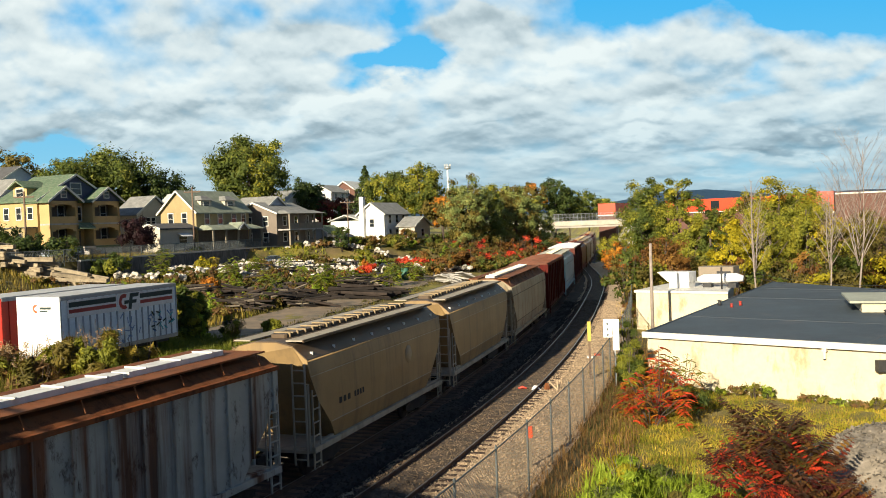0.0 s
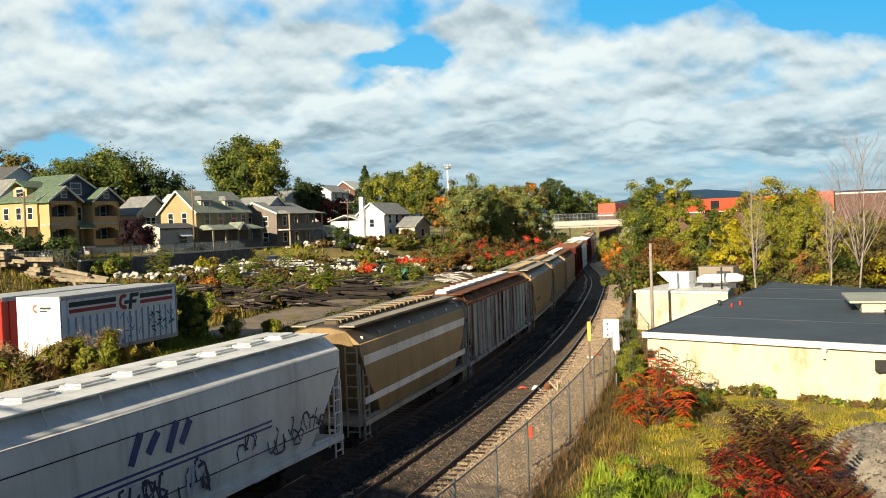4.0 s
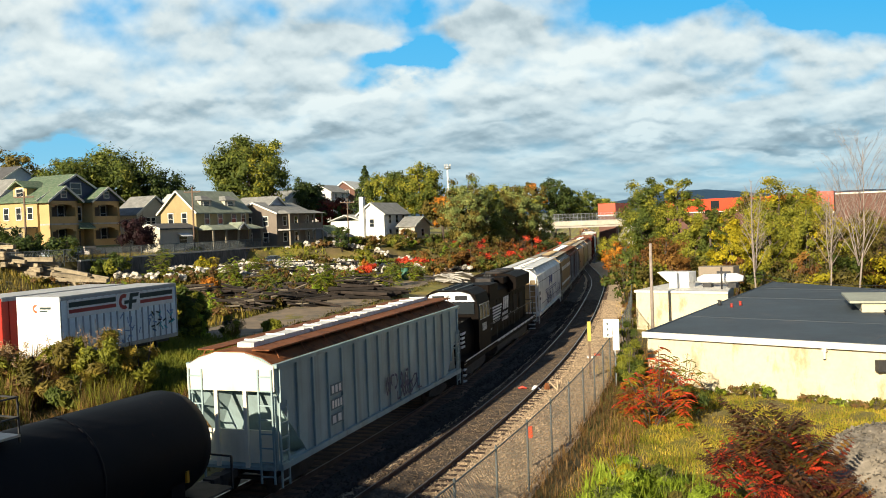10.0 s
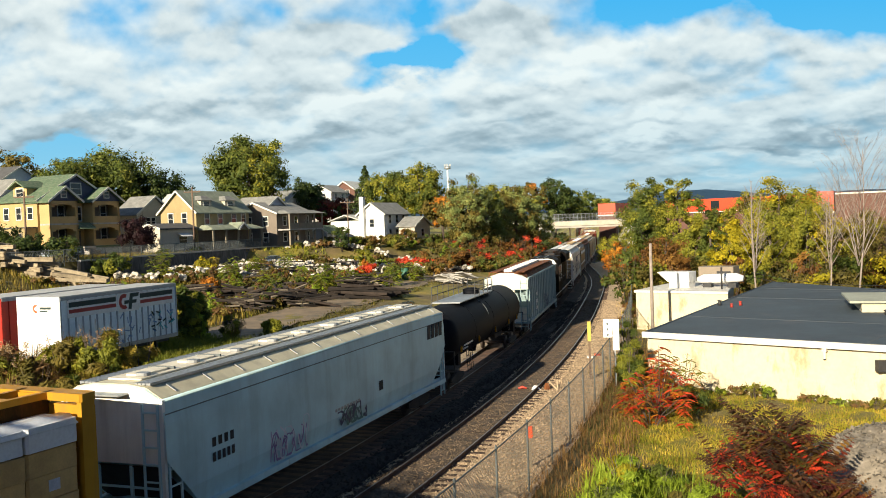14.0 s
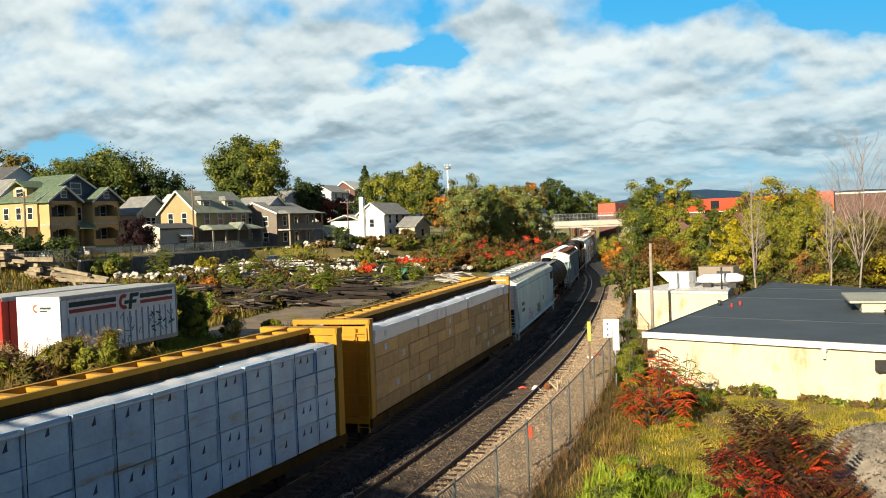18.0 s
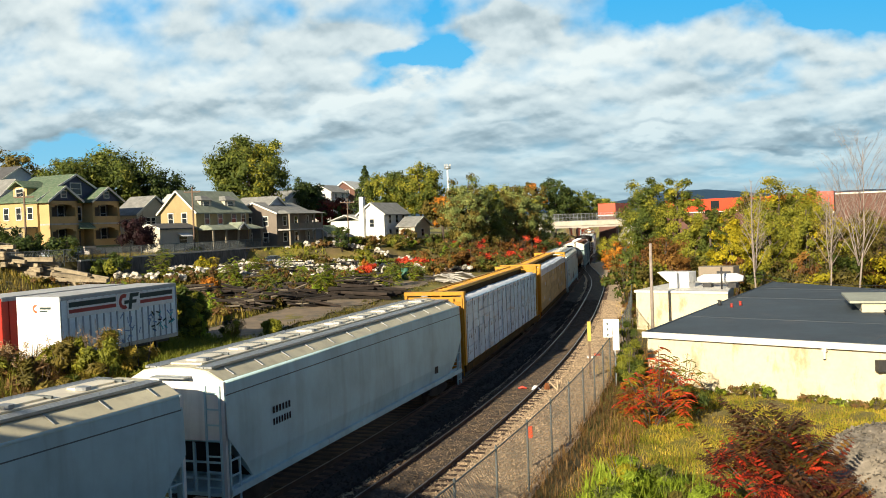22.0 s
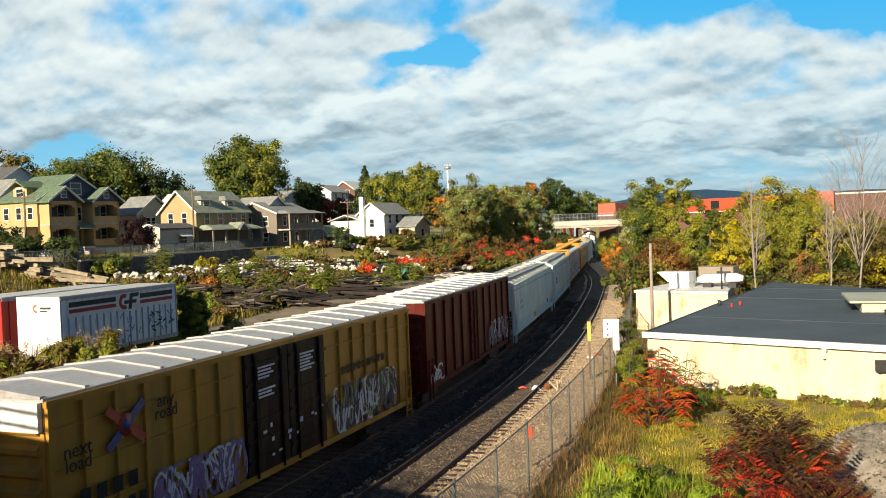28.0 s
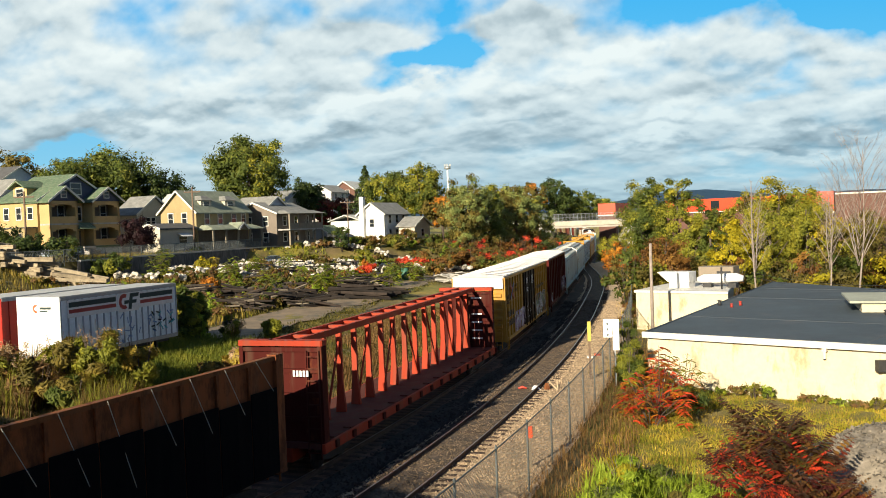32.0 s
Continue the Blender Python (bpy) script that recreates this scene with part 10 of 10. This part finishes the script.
blades("track_weeds", scatter(24000, -4, 40, 20, 180, 4, lambda X, Y, o, s: (o > 6.6) & (o < 10.5) & (s > -22)), 0.55, 0.018, GRASS_DRY, "dry weeds on the railway shoulder", 4)
GRASS_BANK = foliage("olive_bank_grass", (0.05, 0.055, 0.012), (0.10, 0.095, 0.02), (0.20, 0.16, 0.035), 0.6)
BANKSIDE = lambda X, Y, o, s: (o < -3.6) & (o > -14.6) & ~((o < -12.5) & (s > -24) & (np.sin(s * 0.6) + np.sin(s * 0.23) > 0.3))
blades("bank_grass", scatter(110000, -24, 4, 26, 78, 5, BANKSIDE), 0.22, 0.02, GRASS_BANK, "rough olive grass on the railway bank", 5, lean=0.8)
blades("bank_weeds", scatter(150000, -24, 4, 26, 78, 15, lambda X, Y, o, s: BANKSIDE(X, Y, o, s) & (o > -11.5) & (np.sin(X * 1.1) + np.sin(Y * 0.8 + X) > -0.4)), 0.5, 0.013, GRASS_BROWN, "brown seeding weeds on the railway bank", 15, lean=0.7)
blades("road_edge_grass", scatter(60000, -34, 8, 44, 130, 16, lambda X, Y, o, s: (np.abs(np.abs(o + 17.4) - 2.9 - 0.3 * np.sin(s * 0.7)) < 0.75) & (s > -30)), 0.25, 0.03, GRASS_BANK, "olive grass along the yard road", 16, lean=0.8)
blades("yard_grass", scatter(60000, -50, 10, 45, 125, 6, lambda X, Y, o, s: (o < -20) & (s > -40)), 0.55, 0.05, YARD_WEED, "brown and buff weeds all over the yard", 6)
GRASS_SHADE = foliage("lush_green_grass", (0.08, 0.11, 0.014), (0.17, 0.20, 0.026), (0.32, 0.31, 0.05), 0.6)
blades("trailer_grass", scatter(42000, -22, -11.5, 39.5, 53, 77, lambda X, Y, o, s: (o < -9.5)), 0.7, 0.022, GRASS_SHADE, "green grass under and beside the trailer", 77, lean=0.6)
blades("yard_green", scatter(45000, -50, 10, 36, 135, 7, lambda X, Y, o, s: ((o < -20) | ((o < -12) & (s < -24))) & (s > -48) & (np.sin(X * 0.5) + np.sin(Y * 0.4) > 0)), 0.5, 0.05, GRASS_GREEN, "green weeds in the yard", 7)

_w = random.Random(12)
for k, f in enumerate((0.6, 1.6, 4.2, 5.0, 5.9, 6.6, 8.3, 9.0, 9.8, 10.6, 11.4, 13.0, 13.8, 15.2)):
    x, y = 10.44 + 0.767 * f * 1.0 - 0.642 * 0.45, 46.45 - 0.642 * f - 0.767 * 0.45
    a, b, lab = ((GRASS_BROWN, LEAF_OLIVE, "brown seeding weeds at the wall's foot"), (LEAF_OLIVE, LEAF_LIME, "olive weeds at the wall's foot"), (LEAF_FRESH, LEAF_GREEN, "low green weeds at the wall's foot"))[k % 3]
    bush(x, y, _w.uniform(0.3, 1.05), _w.uniform(0.35, 0.7), a, lab, 900 + k, name="weed_clump", count=420, size=0.07, mat2=b, share=0.4, stems=10, long=2.6)


def gravel_heap():
    rng = np.random.RandomState(6)
    n, V, fs = 26, [], []
    for j in range(n + 1):
        for i in range(n + 1):
            x, y = (i / n * 2 - 1) * 5.5, (j / n * 2 - 1) * 5.0
            r = math.hypot(x / 5.2, y / 4.7)
            h = 1.9 * max(0, 1 - r) ** 0.8 * (1 + 0.25 * math.sin(x * 1.3) * math.cos(y * 1.1)) + rng.uniform(-0.04, 0.04) - 0.15
            V.append((x, y, h))
    k = n + 1
    fs = [(j * k + i, j * k + i + 1, (j + 1) * k + i + 1, (j + 1) * k + i) for j in range(n) for i in range(n)]
    t = thing("gravel_heap", pose(16.4, 29.6, ground_z(16.4, 29.6)), "grey heap of crushed gravel on the grass", "gravel heap")
    part("mound", Form().add(V, fs, True), surface("grey_crushed_gravel", (0.31, 0.265, 0.20), 0.35, 3, 0.95, bump=1.0, bump_scale=16, wear=(0.4, 0.36, 0.3), wear_at=0.66, wear_scale=12), t)

    q = 3600
    X, Y = rng.uniform(-5.2, 5.0, q), rng.uniform(-4.7, 4.7, q)
    Z = 1.9 * np.maximum(0, 1 - np.hypot(X / 5.2, Y / 4.7)) ** 0.8 * (1 + 0.25 * np.sin(X * 1.3) * np.cos(Y * 1.1)) - 0.13
    size = rng.uniform(0.03, 0.09, (q, 1, 1))
    tet = np.array([(1, 0, 0), (-0.5, 0.87, 0), (-0.5, -0.87, 0), (0, 0, 0.9)])
    P = np.stack([X, Y, Z], 1)[:, None, :] + (tet[None] + rng.normal(0, 0.3, (q, 4, 3))) * size
    b = np.arange(q)[:, None] * 4
    me = bpy.data.meshes.new("loose_gravel")
    me.from_pydata(P.reshape(-1, 3).tolist(), [], np.concatenate([b + [[0, 1, 3]], b + [[1, 2, 3]], b + [[2, 0, 3]]], 0).tolist())
    tagged(part("loose_gravel", me, surface("loose_gravel_stones", (0.30, 0.26, 0.2), 0.3, 3, 0.95, island=0.7, bump=0), t), kind="stuff")


gravel_heap()


# ---------- ties, stones and litter on the line ----------
def ties():
    base = Form().box(-1.3, -0.115, -0.33, 1.3, 0.115, -0.155, bevel=0.02).mesh("tie")
    base.materials.append(M_TIE)
    rr = random.Random(2)
    bed = thing("siding_ties", pose(0, 0, 0), "weathered wooden ties under the siding", "railway ties", kind="structure")
    for k in range(190):
        s = -58 + k * 0.56
        o = float(siding_off(s))
        p = on_line(s, o + rr.uniform(-0.05, 0.05))
        part("tie", base, None, bed, m=pose(p.x, p.y, rr.uniform(-0.006, 0.006), 0, rr.uniform(-0.4, 0.4), -math.degrees(heading(s)) + rr.uniform(-2, 2)))
    F = Form()
    for k in range(420):
        s = -70 + k * 0.56
        p = on_line(s, 0)
        F.box(-1.3, -0.115, -0.33, 1.3, 0.115, -0.165, pose(p.x, p.y, 0, 0, 0, -math.degrees(heading(s))))
    tagged(part("main_track_ties", F, M_TIE), "dark ties under the main track", "railway ties", kind="structure")


ties()


def stones(name, n, s0, s1, o0, o1, size, material, label, seed, z=-0.2, slope=None):
    rng = np.random.RandomState(seed)
    s = rng.uniform(s0, s1, n)
    o = rng.uniform(o0, o1, n)
    x, y, t = np.interp(s, S, _x), np.interp(s, S, _y), np.interp(s, S, _th)
    C = np.stack([x + o * np.cos(t), y - o * np.sin(t), np.full(n, z) if slope is None else np.interp(o, slope[0], slope[1])], 1)
    r = size * rng.uniform(0.5, 1.4, (n, 1))
    base = np.array([(1, 0, 0), (-0.5, 0.87, 0), (-0.5, -0.87, 0), (0, 0, 0.9)])
    V = C[:, None, :] + (base[None] + rng.normal(0, 0.28, (n, 4, 3))) * r[:, None, :]
    k = np.arange(n)[:, None] * 4
    f = np.concatenate([k + [[0, 1, 3]], k + [[1, 2, 3]], k + [[2, 0, 3]]], 0)
    me = bpy.data.meshes.new(name)
    me.from_pydata(V.reshape(-1, 3).tolist(), [], f.tolist())
    me.materials.append(material)
    tagged(new(name, me), label, "gravel", kind="stuff")


M_PEBBLE = surface("ballast_pebbles", (0.56, 0.42, 0.27), 0.35, 2, 0.95, island=0.6, bump=0)
stones("ballast_stones", 42000, -56, 20, 4.9, 8.0, 0.05, M_PEBBLE, "loose tan and grey ballast stones", 1, slope=([2.3, 2.85, 5.6, 6.1, 8.0], [-0.39, -0.19, -0.19, -0.24, -0.37]))
# these stones carry the same painted shade as the main ballast
stones("shaded_ballast_stones", 16000, -56, 20, 0.8, 3.1, 0.05, surface("shade_darkened_pebbles", (0.062, 0.048, 0.038), 0.3, 2, 0.95, island=0.5, bump=0), "loose ballast stones, colour darkened for the train's shade", 2, slope=([-3.0, -1.9, 1.9, 2.3, 3.1], [-0.4, -0.22, -0.22, -0.33, -0.17]))

stones("fill_stones", 14000, -56, 20, 3.0, 4.85, 0.045, surface("brown_pebbles", (0.19, 0.135, 0.085), 0.35, 2, 0.95, island=0.6, bump=0), "loose brown stones between the siding rails", 3, z=-0.16)


def litter():
    p = Vector((3.64, 43.0, 0))
    red = surface("red_plastic", (0.6, 0.07, 0.04), 0.1, 3, 0.5)
    F = Form().tube([(-0.2, 0, 0.04), (0.0, 0.08, 0.07), (0.2, -0.05, 0.03)], [0.04, 0.07, 0.03], 7)
    tagged(part("red_rag", F, red, m=pose(p.x, p.y, -0.1)), "crumpled red plastic on the ties", "litter")
    p = Vector((4.26, 43.1, 0))
    F = Form().loft([[Vector((-0.3, -0.2, 0)), Vector((0.3, -0.2, 0)), Vector((0.25, 0.25, 0)), Vector((-0.2, 0.2, 0))], [Vector((-0.05, -0.05, 0.22)), Vector((0.1, -0.05, 0.25)), Vector((0.1, 0.05, 0.22)), Vector((-0.05, 0.05, 0.25))]])
    tagged(part("white_bag", F, M_WHITE, m=pose(p.x, p.y, -0.22)), "crumpled white plastic bag on the ballast", "litter")
    p = Vector((4.83, 43.0, 0))
    t = thing("switch_stand", pose(p.x, p.y, -0.25, 0, 0, 20), "small rusty switch stand with a pale lever", "switch stand")
    part("stand", Form().loft([[Vector((x * 0.14, y * 0.14, 0)) for x, y in ((-1, -1), (1, -1), (1, 1), (-1, 1))], [Vector((x * 0.06, y * 0.06, 0.4)) for x, y in ((-1, -1), (1, -1), (1, 1), (-1, 1))]]), M_RUST, t)
    part("lever", Form().bar((0.05, -0.1, 0.5), (0.45, -0.25, 0.05), 0.08, 0.08).bar((0.45, -0.25, 0.05), (0.5, -0.1, 0.5), 0.06, 0.06), M_PALELOG, t)
    p = Vector((2.73, 30.0, 0))
    t = thing("survey_stake", pose(p.x, p.y, -0.4, 0, 0, 10), "pale wooden stake with an orange flag top", "stake")
    part("stake", Form().box(-0.035, -0.02, 0, 0.035, 0.02, 1.1), M_PALELOG, t)
    part("orange_top", Form().box(-0.1, -0.04, 1.1, 0.1, 0.04, 1.5, bevel=0.02), surface("orange_paint", (0.75, 0.12, 0.04), 0.1, 3, 0.5), t)
    for k, (s, o) in enumerate(((-16, 6.3), (-15, 6.6), (-6, 7.0))):
        p = on_line(s, o)
        tagged(part("litter_scrap", Form().box(-0.2, -0.12, 0, 0.2, 0.12, 0.16, bevel=0.05), M_WHITE if k != 1 else red, m=pose(p.x, p.y, -0.3, 8, 5, 40 * k)), "small crumpled scrap on the ballast", "litter")


litter()
motions()
